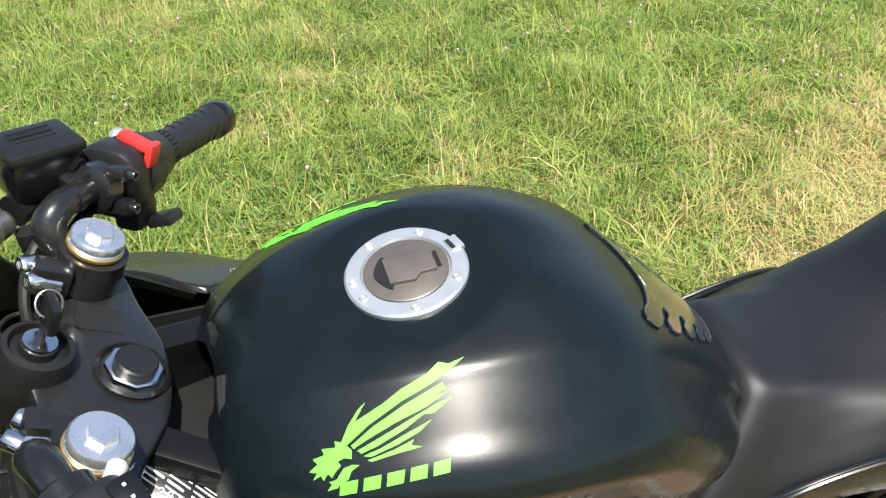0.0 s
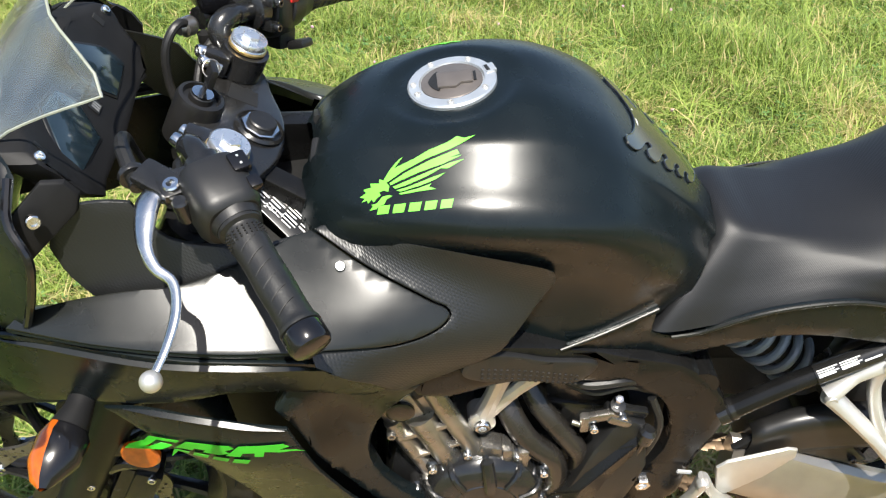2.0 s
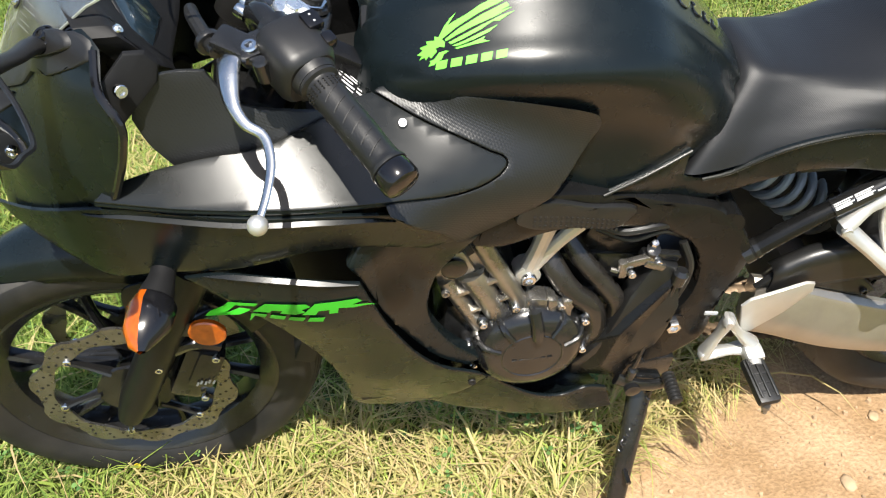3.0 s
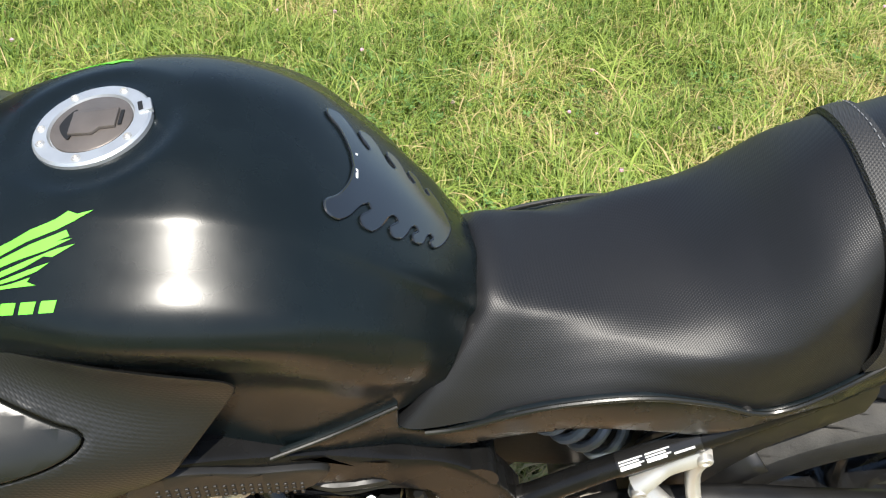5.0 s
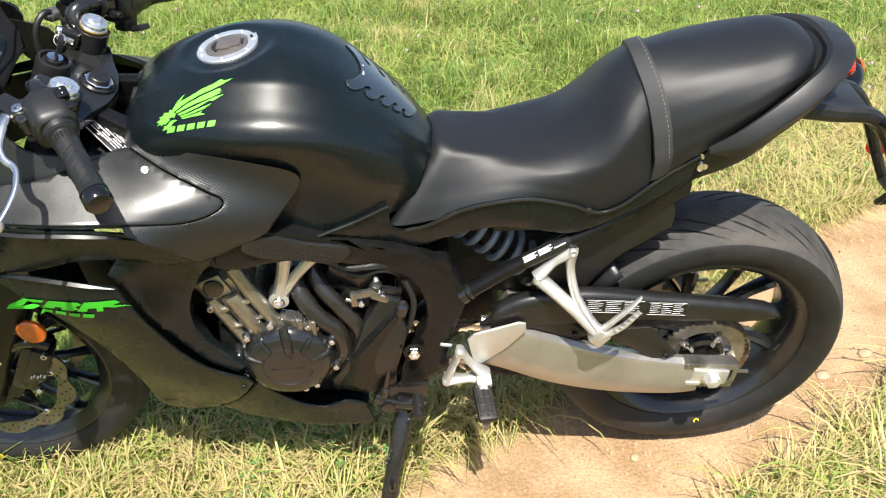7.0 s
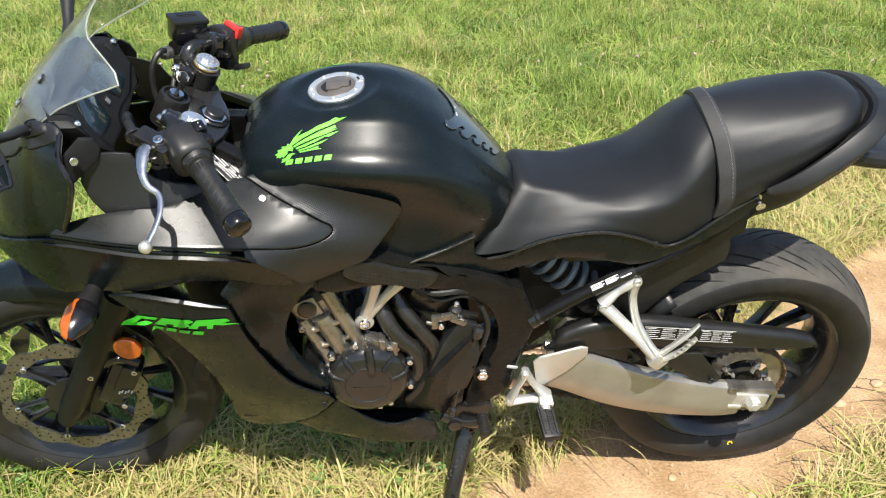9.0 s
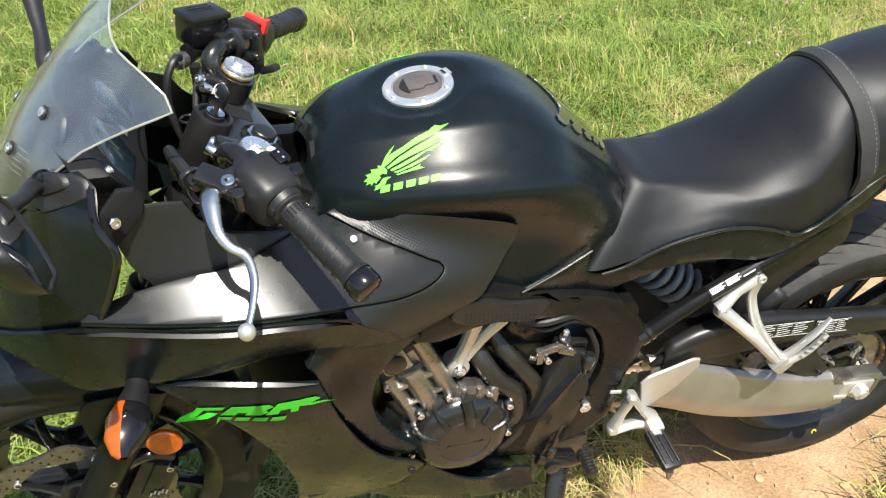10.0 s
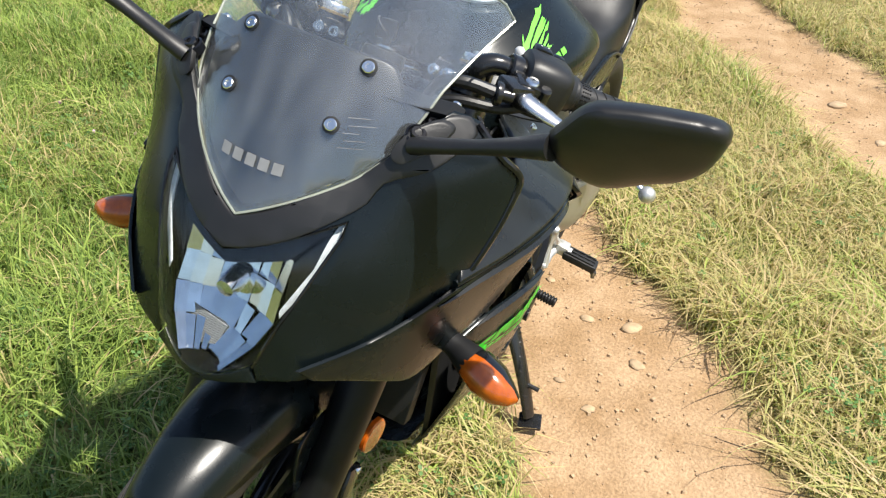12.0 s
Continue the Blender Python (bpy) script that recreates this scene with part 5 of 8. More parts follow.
lamp = part("headlight", lamp_bowl(), GLOSS, bike, "clear headlight with faceted chrome reflector")
lens = part("lens", panel(LAMP_SHAPE * (0.985, 1) + (0, 0.0008), lambda y, z: nose_x(y, z) - 0.001 - 0.006 * max(0, 1 - (y / 0.1) ** 2), "x", 0.002, 0.015, 0.0012), LAMPGLASS, lamp, "clear lamp lens")
lens.visible_shadow = False
def bowl_mesh():
    """A hollow reflector of small flat mirrors in stepped upright rows."""
    rng = np.random.default_rng(4)
    bm = bmesh.new()
    cols, rows = 9, 4
    for i in range(cols):
        for j in range(rows):
            a0, a1 = -1 + 2 * i / cols, -1 + 2 * (i + 1) / cols
            b0, b1 = -1 + 2 * j / rows, -1 + 2 * (j + 1) / rows
            dx, ty, tz = rng.normal() * 0.0015, rng.normal() * 0.10, rng.normal() * 0.08
            vs = []
            for a, b in ((a0, b0), (a1, b0), (a1, b1), (a0, b1)):
                half = 0.060 if b > -0.25 else 0.060 * (1 + 0.75 * (b + 0.25))
                y, z = a * half, 0.808 + 0.052 * b + 0.012 * abs(a) * max(0, b)
                x = 0.012 + 0.034 * b - 0.016 * a * a - 0.006 * b * b + dx + (a - (a0 + a1) / 2) * ty * 0.06 + (b - (b0 + b1) / 2) * tz * 0.05
                vs.append(bm.verts.new((x, y, z)))
            bm.faces.new(vs)
    return bm


bowl = part("reflector_bowl", bowl_mesh(), REFLECTOR, lamp, "chrome reflector facets", 3.0)
part("bulb_hood", lathe([(0.0, -0.012), (0.010, -0.010), (0.013, 0.0), (0.013, 0.016), (0, 0.018)], (0.006, 0, 0.826), (1, 0, 0.1), 18), CHROME, bowl, "small bright bulb hood")
both("lamp_cheek", lambda: panel(np.array([(-0.061, 0.872), (-0.100, 0.924), (-0.101, 0.915), (-0.086, 0.865), (-0.070, 0.815), (-0.060, 0.785), (-0.063, 0.83)]), lambda y, z: nose_x(y, z) + 0.026 - 0.10 * (abs(y) - 0.06), "x", 0.002, 0.03, 0.0005), GLOSS, lamp)
for s in (-1, 1):
    part("position_light", panel(corners([(s * 0.1005, 0.926), (s * 0.094, 0.921), (s * 0.090, 0.905), (s * 0.086, 0.878), (s * 0.066, 0.830), (s * 0.068, 0.822), (s * 0.086, 0.858), (s * 0.098, 0.898)], 2), lambda y, z: nose_x(y, z) + 0.010, "x", 0.003, 0.02, 0.0008), FROSTED, lamp, "pale frosted position light strip")
part("lamp_grille", panel(corners([(0.056, 0.800), (0.030, 0.789), (-0.010, 0.783), (-0.004, 0.762), (0.016, 0.757), (0.040, 0.772)], 2), lambda y, z: -0.012 + 0.5 * (z - 0.78), "x", 0.001, 0.02, 0), GRIDPLATE, lamp, "fine dotted grey plate")
part("lamp_visor", panel(corners([(0.0, 0.884), (0.05, 0.905), (0.098, 0.926), (0.060, 0.880), (0.0, 0.862), (-0.060, 0.880), (-0.098, 0.926), (-0.05, 0.905)], 2), lambda y, z: nose_x(y, z) + 0.014, "x", 0.002, 0.02, 0), GLOSS, lamp)
both("lamp_seam", lambda: tube([(nose_x(-y, z) - 0.0005, -y, z) for y, z in LAMP_UP], 0.0016, 6, 24, smooth=False), GLOSS, lamp)

# screen
SCREEN_PTS = [(0, 0.914, 0.006), (0.055, 0.940, 0.034), (0.097, 0.967, 0.074), (0.057, 1.009, 0.072), (0.067, 1.056, 0.120), (0, 0.97, 0.040), (0, 1.05, 0.100), (0, 1.155, 0.205), (0.135, 1.02, 0.140), (0.155, 1.092, 0.255), (0.10, 1.14, 0.215), (0.12, 1.06, 0.165)]
screen_x = rbf([p for y, z, x in SCREEN_PTS for p in ([(y, z, x), (-y, z, x)] if y else [(y, z, x)])])
SCREEN_HALF = np.vstack([cr([(0, 0.914), (0.03, 0.928), (0.07, 0.949), (0.096, 0.966), (0.116, 0.990), (0.128, 1.022)], 16), cr([(0.132, 1.04), (0.146, 1.072), (0.158, 1.093)], 6), cr([(0.146, 1.108), (0.12, 1.128), (0.08, 1.147), (0.04, 1.157), (0, 1.16)], 12)])
SCREEN_SHAPE = np.vstack([SCREEN_HALF, (SCREEN_HALF * (-1, 1))[::-1][1:-1]])
screen = part("windscreen", panel(SCREEN_SHAPE, screen_x, "x", 0.003, 0.02, 0.001), SCREENGLASS, bike, "clear lightly tinted windscreen")
screen.visible_shadow = False
edge_line = np.vstack([SCREEN_SHAPE, SCREEN_SHAPE[:1]])
part("screen_edge", tube([(screen_x(y, z) + 0.0015, y, z) for y, z in edge_line], 0.0015, 6, len(edge_line), smooth=False), SCREENEDGE, screen, "pale polished edge of the screen")
INNER = np.vstack([cr([(0, 0.918), (0.05, 0.942), (0.092, 0.968), (0.110, 0.995), (0.112, 1.012)], 12), cr([(0.098, 1.040), (0.085, 1.055), (0.05, 1.062), (0, 1.064)], 10)])
part("screen_backing", panel(np.vstack([INNER, (INNER * (-1, 1))[::-1][1:-1]]), lambda y, z: screen_x(y, z) + 0.010, "x", 0.006, 0.02, 0.001), PLASTIC, bike, "dark panel behind the screen")
for y, z in ((0.0585, 1.009), (0.067, 1.056), (0.06, 1.105)):
    for s in (-1, 1):
        if z < 1.1:
            c = V(screen_x(y, z), s * y, z)
            part("rubber_washer", lathe([(0.0088, 0), (0.0088, 0.0015), (0.005, 0.002)], c, (-0.75, s * 0.2, 0.63), 18), RUBBER, screen)
            part("screen_bolt", bolt(c + V(-0.0015, 0, 0.001), (-0.75, s * 0.2, 0.63), 0.0064, 0.0022), CHROME, screen, "bright screen bolt")
# maker's name on the screen, as plain bars, and small print
for k in range(5):
    y = 0.034 - k * 0.0150
    part("maker_bar", panel(np.array([(y - 0.0056, 0.957), (y + 0.0050, 0.957), (y + 0.0056, 0.967), (y - 0.0050, 0.967)]), lambda a, b: screen_x(a, b) - 0.0012, "x", 0.0003, 0.05, 0), THREAD, screen, "pale grey bar")
small = None
for r in range(5):
    y0 = -0.070 - 0.003 * (r % 2)
    b1 = panel(corners([(y0 - 0.022 + 0.004 * (r % 3), 0.991 + r * 0.0065), (y0, 0.991 + r * 0.0065), (y0, 0.9914 + r * 0.0065), (y0 - 0.022 + 0.004 * (r % 3), 0.9914 + r * 0.0065)], 1), lambda a, b: screen_x(a, b) - 0.0012, "x", 0.0003, 0.05, 0)
    small = b1 if small is None else merge(small, b1)
part("small_print", small, THREAD, screen, "unreadable fine print")

# mirrors
MIRROR_SHAPE = [(-0.257, 1.065), (-0.269, 1.09), (-0.288, 1.116), (-0.311, 1.123), (-0.356, 1.129), (-0.384, 1.13), (-0.398, 1.127), (-0.404, 1.119), (-0.403, 1.1), (-0.397, 1.078), (-0.385, 1.061), (-0.352, 1.043), (-0.312, 1.024), (-0.296, 1.027), (-0.268, 1.043)]
MIRROR_MID = V(-0.332, 1.082)


def mirror_tilt(y, z, depth):
    """Places a point of the mirror: depth ahead of its glass, the glass looking back, inwards and a little up."""
    dy, dz = y - MIRROR_MID[0], z - MIRROR_MID[1]
    return (0.120 - 0.90 * depth - 0.28 * dy - 0.38 * dz, y - 0.15 * depth, z - 0.15 * depth)


def mirror_housing():
    ring = cr(MIRROR_SHAPE, 44, True)
    rows = []
    for depth, scale in ((0.002, 0.90), (-0.001, 0.93), (-0.001, 0.985), (0.003, 1.0), (0.010, 0.998), (0.018, 0.975), (0.0235, 0.93), (0.0265, 0.87), (0.029, 0.78), (0.032, 0.60), (0.034, 0.35), (0.035, 0.05)):
        mid = MIRROR_MID + V(0.002, 0.010) * (depth / 0.036)
        rows.append([mirror_tilt(*(mid + (p - MIRROR_MID) * scale), depth) for p in ring])
    return grid(np.array(rows), loop_v=True, cap=True)


def mirror_glass():
    ring = cr(MIRROR_SHAPE, 44, True)
    rows = [[mirror_tilt(*(MIRROR_MID + (p - MIRROR_MID) * sc), dp) for p in ring] for dp, sc in ((0.003, 0.915), (0.0012, 0.905), (0.0004, 0.5), (0.0, 0.05))]
    return grid(np.array(rows), loop_v=True, cap=True)


for side in (-1, 1):
    f = (lambda b: b) if side < 0 else flip
    mir = part("mirror", f(mirror_housing()), PLASTIC, bike, "black wing mirror on a bent stalk")
    part("glass", f(mirror_glass()), MIRRORGLASS, mir, "mirror glass")
    part("stalk", f(tube([(0.104, -0.134, 1.004), (0.100, -0.150, 1.012), (0.098, -0.185, 1.026), (0.092, -0.225, 1.045), (0.086, -0.268, 1.066)], [0.013, 0.0105, 0.0095, 0.012, 0.017], 14, 20, flat=0.75)), GRAINED, mir)
    part("mount_plate", f(panel(outline([(-0.118, 0.994), (-0.127, 1.016), (-0.148, 1.024), (-0.160, 1.016), (-0.146, 0.998), (-0.128, 0.988)], 26), lambda y, z: nose_x(y, z) - 0.012, "x", 0.008, 0.05, 0.002)), RUBBER, mir, "black mirror mount")
    for x, y, z in ((0.110, -0.133, 1.012), (0.139, -0.137, 1.012)):
        part("mount_bolt", f(merge(bolt((x, y, z), (-0.35, -0.3, 0.9), 0.0085, 0.006), lathe([(0.0125, -0.008), (0.0125, 0.001), (0.0105, 0.002), (0.0095, -0.001)], (x, y, z), (-0.35, -0.3, 0.9), 20))), GLOSS, mir, "black mount bolt")

# dash: housing, displays, inner panels
def dash_x(y, z):
    return 0.192 - 0.70 * (z - 0.979) + 0.35 * max(0, abs(y) - 0.092)


def whole(half):
    h = np.asarray(half, float)
    return np.vstack([h, (h * (-1, 1))[::-1]])


dash = part("dash_housing", panel(whole([(0.012, 0.940), (0.06, 0.942), (0.112, 0.944), (0.138, 0.968), (0.145, 0.998), (0.150, 1.008), (0.153, 1.018), (0.145, 1.026), (0.122, 1.028), (0.092, 1.034), (0.06, 1.032), (0.02, 1.030)]), dash_x, "x", 0.035, 0.02, 0.006, -1), MATTE, bike, "black dashboard housing with two dark displays")
for s in (-1, 1):
    hexa = np.array([(0.026, 1.016), (0.062, 1.020), (0.100, 0.992), (0.102, 0.970), (0.040, 0.966), (0.018, 0.996)]) * (s, 1)
    rim = hexa.mean(0) + (hexa - hexa.mean(0)) * 1.12
    part("display_frame", panel(rim, lambda y, z: 0.192 - 0.70 * (z - 0.979) + 0.002, "x", 0.006, 0.2, 0.001, -1), PLASTIC, dash)
    part("display", panel(hexa, lambda y, z: 0.192 - 0.70 * (z - 0.979) + 0.0035, "x", 0.003, 0.2, 0.0005, -1), SCREENLCD, dash, "dark liquid crystal display")
    part("dash_vent", panel(np.array([(0.120, 1.008), (0.127, 1.010), (0.126, 1.022), (0.119, 1.020)]) * (s, 1), lambda y, z: dash_x(y, z) + 0.0012, "x", 0.002, 0.2, 0, -1), DARK, dash, "dark slot")
    part("dash_screw", bolt((dash_x(0.141, 1.018) + 0.001, s * 0.141, 1.018), (0.8, 0, 0.57), 0.0055, 0.003), CHROME, dash, "bright dash screw")
part("dash_button", block((dash_x(0, 0.999) + 0.001, 0, 0.999), (0.006, 0.012, 0.012), (0, -35, 0), 0.002), PLASTIC, dash)
part("dash_badge", block((dash_x(0, 0.979) + 0.001, 0, 0.979), (0.002, 0.018, 0.014), (0, -35, 0), 0.0005), PLASTIC, dash, "small dark winged badge")
part("badge_mark", merge(*[block((dash_x(0, 0.979) + 0.0022, 0.004 * k, 0.979), (0.0006, 0.002, 0.010), (0, -35, 0), 0) for k in (-1, 0, 1)]), THREAD, dash)
both("dash_side", lambda: panel(corners([(0.160, 0.930), (0.186, 0.952), (0.212, 0.972), (0.216, 0.988), (0.206, 1.004), (0.188, 1.010), (0.162, 0.988)], 3), lambda x, z: -0.200 + 0.55 * (x - 0.16) + 0.25 * max(0, z - 0.96), "y", 0.006, 0.03, 0.002), MATTE, bike)
part("side_screw", bolt((0.183, -0.197, 0.986), (0.5, -0.8, 0.2), 0.007, 0.003), CHROME, bike, "bright fairing screw")
inner_y = rbf([(0.19, 0.981, -0.168), (0.258, 0.97, -0.150), (0.282, 0.932, -0.158), (0.336, 0.915, -0.158), (0.353, 0.891, -0.170), (0.333, 0.884, -0.178), (0.233, 0.868, -0.186), (0.201, 0.907, -0.178), (0.186, 0.938, -0.174), (0.41, 0.89, -0.135)])
both("inner_panel", lambda: panel(np.vstack([cr([(0.188, 0.978), (0.234, 0.974), (0.256, 0.968)], 6), cr([(0.268, 0.945), (0.286, 0.928), (0.336, 0.914), (0.375, 0.905), (0.415, 0.900)], 12), cr([(0.41, 0.885), (0.37, 0.884), (0.333, 0.879), (0.28, 0.872), (0.233, 0.864)], 12), cr([(0.207, 0.878), (0.188, 0.905), (0.178, 0.935)], 6)]), inner_y, "y", 0.004, 0.02, 0.001), CARBON, bike, "carbon-patterned inner fairing panel")
# black filler added behind the inner panel and under the tank
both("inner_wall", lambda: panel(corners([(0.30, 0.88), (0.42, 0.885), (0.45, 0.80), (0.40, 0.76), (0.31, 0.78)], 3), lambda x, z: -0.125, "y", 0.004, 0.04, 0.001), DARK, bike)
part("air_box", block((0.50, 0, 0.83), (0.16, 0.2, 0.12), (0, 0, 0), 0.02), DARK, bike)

# turn signals and side reflectors


def signal_body():
    rows = []
    for y, zc, h, x, d in ((-0.205, 0.752, 0.008, 0.160, 0.010), (-0.225, 0.748, 0.022, 0.154, 0.016), (-0.25, 0.744, 0.031, 0.148, 0.032), (-0.275, 0.740, 0.027, 0.144, 0.030), (-0.295, 0.738, 0.015, 0.141, 0.013), (-0.303, 0.737, 0.004, 0.140, 0.008)):
        rows.append([(x + d * math.cos(a), y, zc - 0.021 + h * 0.78 * math.sin(a)) for a in np.linspace(-math.pi / 2, math.pi / 2, 13)])
    return grid(np.array(rows))


def signal_lens():
    rows = []
    for y, zc, h, x, d in ((-0.212, 0.750, 0.010, 0.158, 0.008), (-0.226, 0.748, 0.022, 0.154, 0.016), (-0.25, 0.744, 0.031, 0.148, 0.024), (-0.275, 0.740, 0.027, 0.144, 0.023), (-0.295, 0.738, 0.015, 0.141, 0.013), (-0.303, 0.737, 0.004, 0.140, 0.002)):
        rows.append([(x - d * math.cos(a), y, zc - 0.021 + h * 0.78 * math.sin(a)) for a in np.linspace(-math.pi / 2, math.pi / 2, 13)])
    return grid(np.array(rows))


for side in (-1, 1):
    f = (lambda b: b) if side < 0 else flip
    sig = part("turn_signal", f(signal_body()), GLOSS, bike, "black turn signal with amber lens")
    part("amber_lens", f(signal_lens()), AMBER, sig, "amber lens")
    part("stem", f(tube([(0.165, -0.185, 0.738), (0.163, -0.21, 0.733), (0.156, -0.235, 0.727)], [0.014, 0.015, 0.021], 16, 10)), MATTE, sig)
    ref = part("side_reflector", f(lathe([(0, -0.003), (0.0265, -0.003), (0.0265, 0.003), (0.024, 0.005), (0, 0.0055)], (0.168, -0.128, 0.517), (-0.1, -1, 0), 28)), AMBER, bike, "round amber side reflector")
    part("reflector_bracket", f(block((0.150, -0.118, 0.515), (0.06, 0.004, 0.03), (0, 10, 0), 0.001)), PLASTIC, ref)

# decals on the tank: a ragged wing and bars in place of the maker's name
WING = [
    [(0.2, 0.42), (0.26, 0.60), (0.33, 0.74), (0.38, 0.80), (0.30, 0.62), (0.47, 0.73), (0.60, 0.84), (0.76, 0.92), (0.84, 1.0), (0.9, 0.95), (1.0, 0.97), (0.88, 0.87), (0.78, 0.80), (0.58, 0.70), (0.38, 0.55), (0.24, 0.40)],
    [(0.26, 0.38), (0.40, 0.52), (0.60, 0.66), (0.84, 0.78), (0.86, 0.70), (0.78, 0.66), (0.88, 0.67), (0.72, 0.57), (0.52, 0.49), (0.36, 0.40), (0.27, 0.34)],
    [(0.29, 0.31), (0.40, 0.37), (0.60, 0.48), (0.78, 0.57), (0.90, 0.60), (0.76, 0.48), (0.70, 0.50), (0.58, 0.40), (0.40, 0.30), (0.31, 0.27)],
    [(0.32, 0.24), (0.42, 0.27), (0.60, 0.36), (0.74, 0.42), (0.66, 0.33), (0.52, 0.26), (0.36, 0.21)],
    [(0.34, 0.185), (0.50, 0.22), (0.62, 0.27), (0.60, 0.22), (0.66, 0.17), (0.50, 0.17), (0.36, 0.16)],
    [(0.22, 0.43), (0.17, 0.47), (0.17, 0.40), (0.09, 0.42), (0.10, 0.35), (0.03, 0.33), (0.055, 0.27), (0.0, 0.21), (0.045, 0.18), (0.015, 0.115), (0.065, 0.145), (0.075, 0.09), (0.105, 0.15), (0.125, 0.10), (0.15, 0.15), (0.185, 0.20), (0.17, 0.25), (0.21, 0.27), (0.25, 0.24), (0.26, 0.33)],
    [(0.09, -0.03), (0.12, 0.03), (0.105, 0.06), (0.15, 0.07), (0.175, 0.12), (0.20, 0.17), (0.25, 0.18), (0.29, 0.16), (0.24, 0.12), (0.215, 0.04), (0.17, 0.02), (0.15, -0.02)],
]
DEC_O = (0.487, -0.142, 0.932)
for s in (-1, 1):
    for k, feather in enumerate(WING):
        sh = np.array(feather) * (0.119, 0.060) + (-0.012, 0.010)
        bm = decal(sh, DEC_O, (1, 0.04, 0.13), (0.02, 0.62, 0.78), TANK_TREE, step=0.008)
        part("wing_feather" if k < 5 else "wing_root", bm if s < 0 else flip(bm), GREEN, tank, "lime green film")
    for k in range(5):
        x0 = 0.006 + k * 0.0158
        sh = np.array([(x0, 0.0035), (x0 + 0.0115, 0.0035), (x0 + 0.0138, 0.012), (x0 + 0.002, 0.012)])
        bm = decal(corners(sh, 2), DEC_O, (1, 0.04, 0.07), (0.02, 0.62, 0.78), TANK_TREE, step=0.01)
        part("name_bar", bm if s < 0 else flip(bm), GREEN, tank, "lime green bar")

# ---- frame, engine and rear end ----
spar_y = lambda x: float(np.interp(x, [0.50, 0.58, 0.65, 0.75, 0.85, 0.96], [-0.205, -0.193, -0.170, -0.146, -0.132, -0.130]))
SPAR = np.vstack([cr([(0.52, 0.735), (0.56, 0.758), (0.61, 0.768), (0.66, 0.752), (0.71, 0.733), (0.81, 0.687), (0.88, 0.657), (0.93, 0.605), (0.957, 0.555)], 26), cr([(0.945, 0.50), (0.927, 0.44), (0.918, 0.36), (0.89, 0.335), (0.855, 0.308), (0.825, 0.318)], 14), cr([(0.828, 0.37), (0.845, 0.42), (0.875, 0.47), (0.876, 0.545), (0.855, 0.592), (0.82, 0.622), (0.72, 0.668), (0.62, 0.698), (0.56, 0.70), (0.53, 0.712)], 24)])
frame_part = part("frame", panel(SPAR, lambda x, z: spar_y(x), "y", 0.038, 0.03, 0.007), FRAMEPAINT, bike, "black painted steel frame")
part("spar", flip(panel(SPAR, lambda x, z: spar_y(x), "y", 0.038, 0.03, 0.007)), FRAMEPAINT, frame_part)
PAD = cr([(0.580, 0.748), (0.590, 0.768), (0.62, 0.762), (0.68, 0.730), (0.752, 0.694), (0.732, 0.674), (0.67, 0.695), (0.60, 0.726)], 40, True)
both("spar_pad", lambda: panel(PAD, lambda x, z: spar_y(x) - 0.007, "y", 0.009, 0.02, 0.003), RUBBER, frame_part, "dimpled rubber pad on the frame")
pips = None
for i in range(17):
    for j in range(3):
        x = 0.605 + i * 0.0075
        z = 0.741 - (x - 0.605) * 0.48 - j * 0.0075 + 0.004
        one = lathe([(0.0024, -0.001), (0.002, 0.0012), (0, 0.0014)], (x, spar_y(x) - 0.007, z), (0, -1, 0), 6)
        pips = one if pips is None else merge(pips, one)
part("pad_grip", pips, RUBBER, frame_part)
part("cross_tube", tube([(0.90, -0.13, 0.62), (0.90, 0.13, 0.62)], 0.025, 14, 2, smooth=False), FRAMEPAINT, frame_part)
part("pivot_bolt", hexnut((0.854, -0.146, 0.423), (0, -1, 0), 0.0125, 0.006), CHROME, frame_part, "bright swingarm pivot nut")
part("pivot_washer", lathe([(0.0, 0), (0.021, 0), (0.021, 0.003), (0.0, 0.003)], (0.854, -0.139, 0.423), (0, -1, 0), 24), FRAMEPAINT, frame_part)
part("frame_plug", block((0.915, -0.139, 0.435), (0.022, 0.003, 0.006), (0, 12, 0), 0.0005), GREYPRINT, frame_part)
both("subframe_tube", lambda: tube([(0.945, -0.122, 0.548), (1.03, -0.120, 0.607), (1.145, -0.117, 0.672), (1.25, -0.11, 0.73), (1.34, -0.105, 0.80)], [0.0155, 0.0135, 0.0135, 0.0125, 0.0115], 16, 24), FRAMEPAINT, frame_part)
both("tube_collar", lambda: merge(tube([(0.944, -0.122, 0.547), (0.955, -0.122, 0.555)], 0.0172, 16, 2, smooth=False), tube([(0.958, -0.122, 0.557), (0.964, -0.122, 0.561)], 0.0165, 16, 2, smooth=False)), CASTBLACK, frame_part, "machined collar")
lab = part("tube_label", tube([(1.055, -0.121, 0.6235), (1.135, -0.1185, 0.669)], 0.0142, 18, 2, smooth=False), LABEL, frame_part, "black label with white fine print")
lines = None
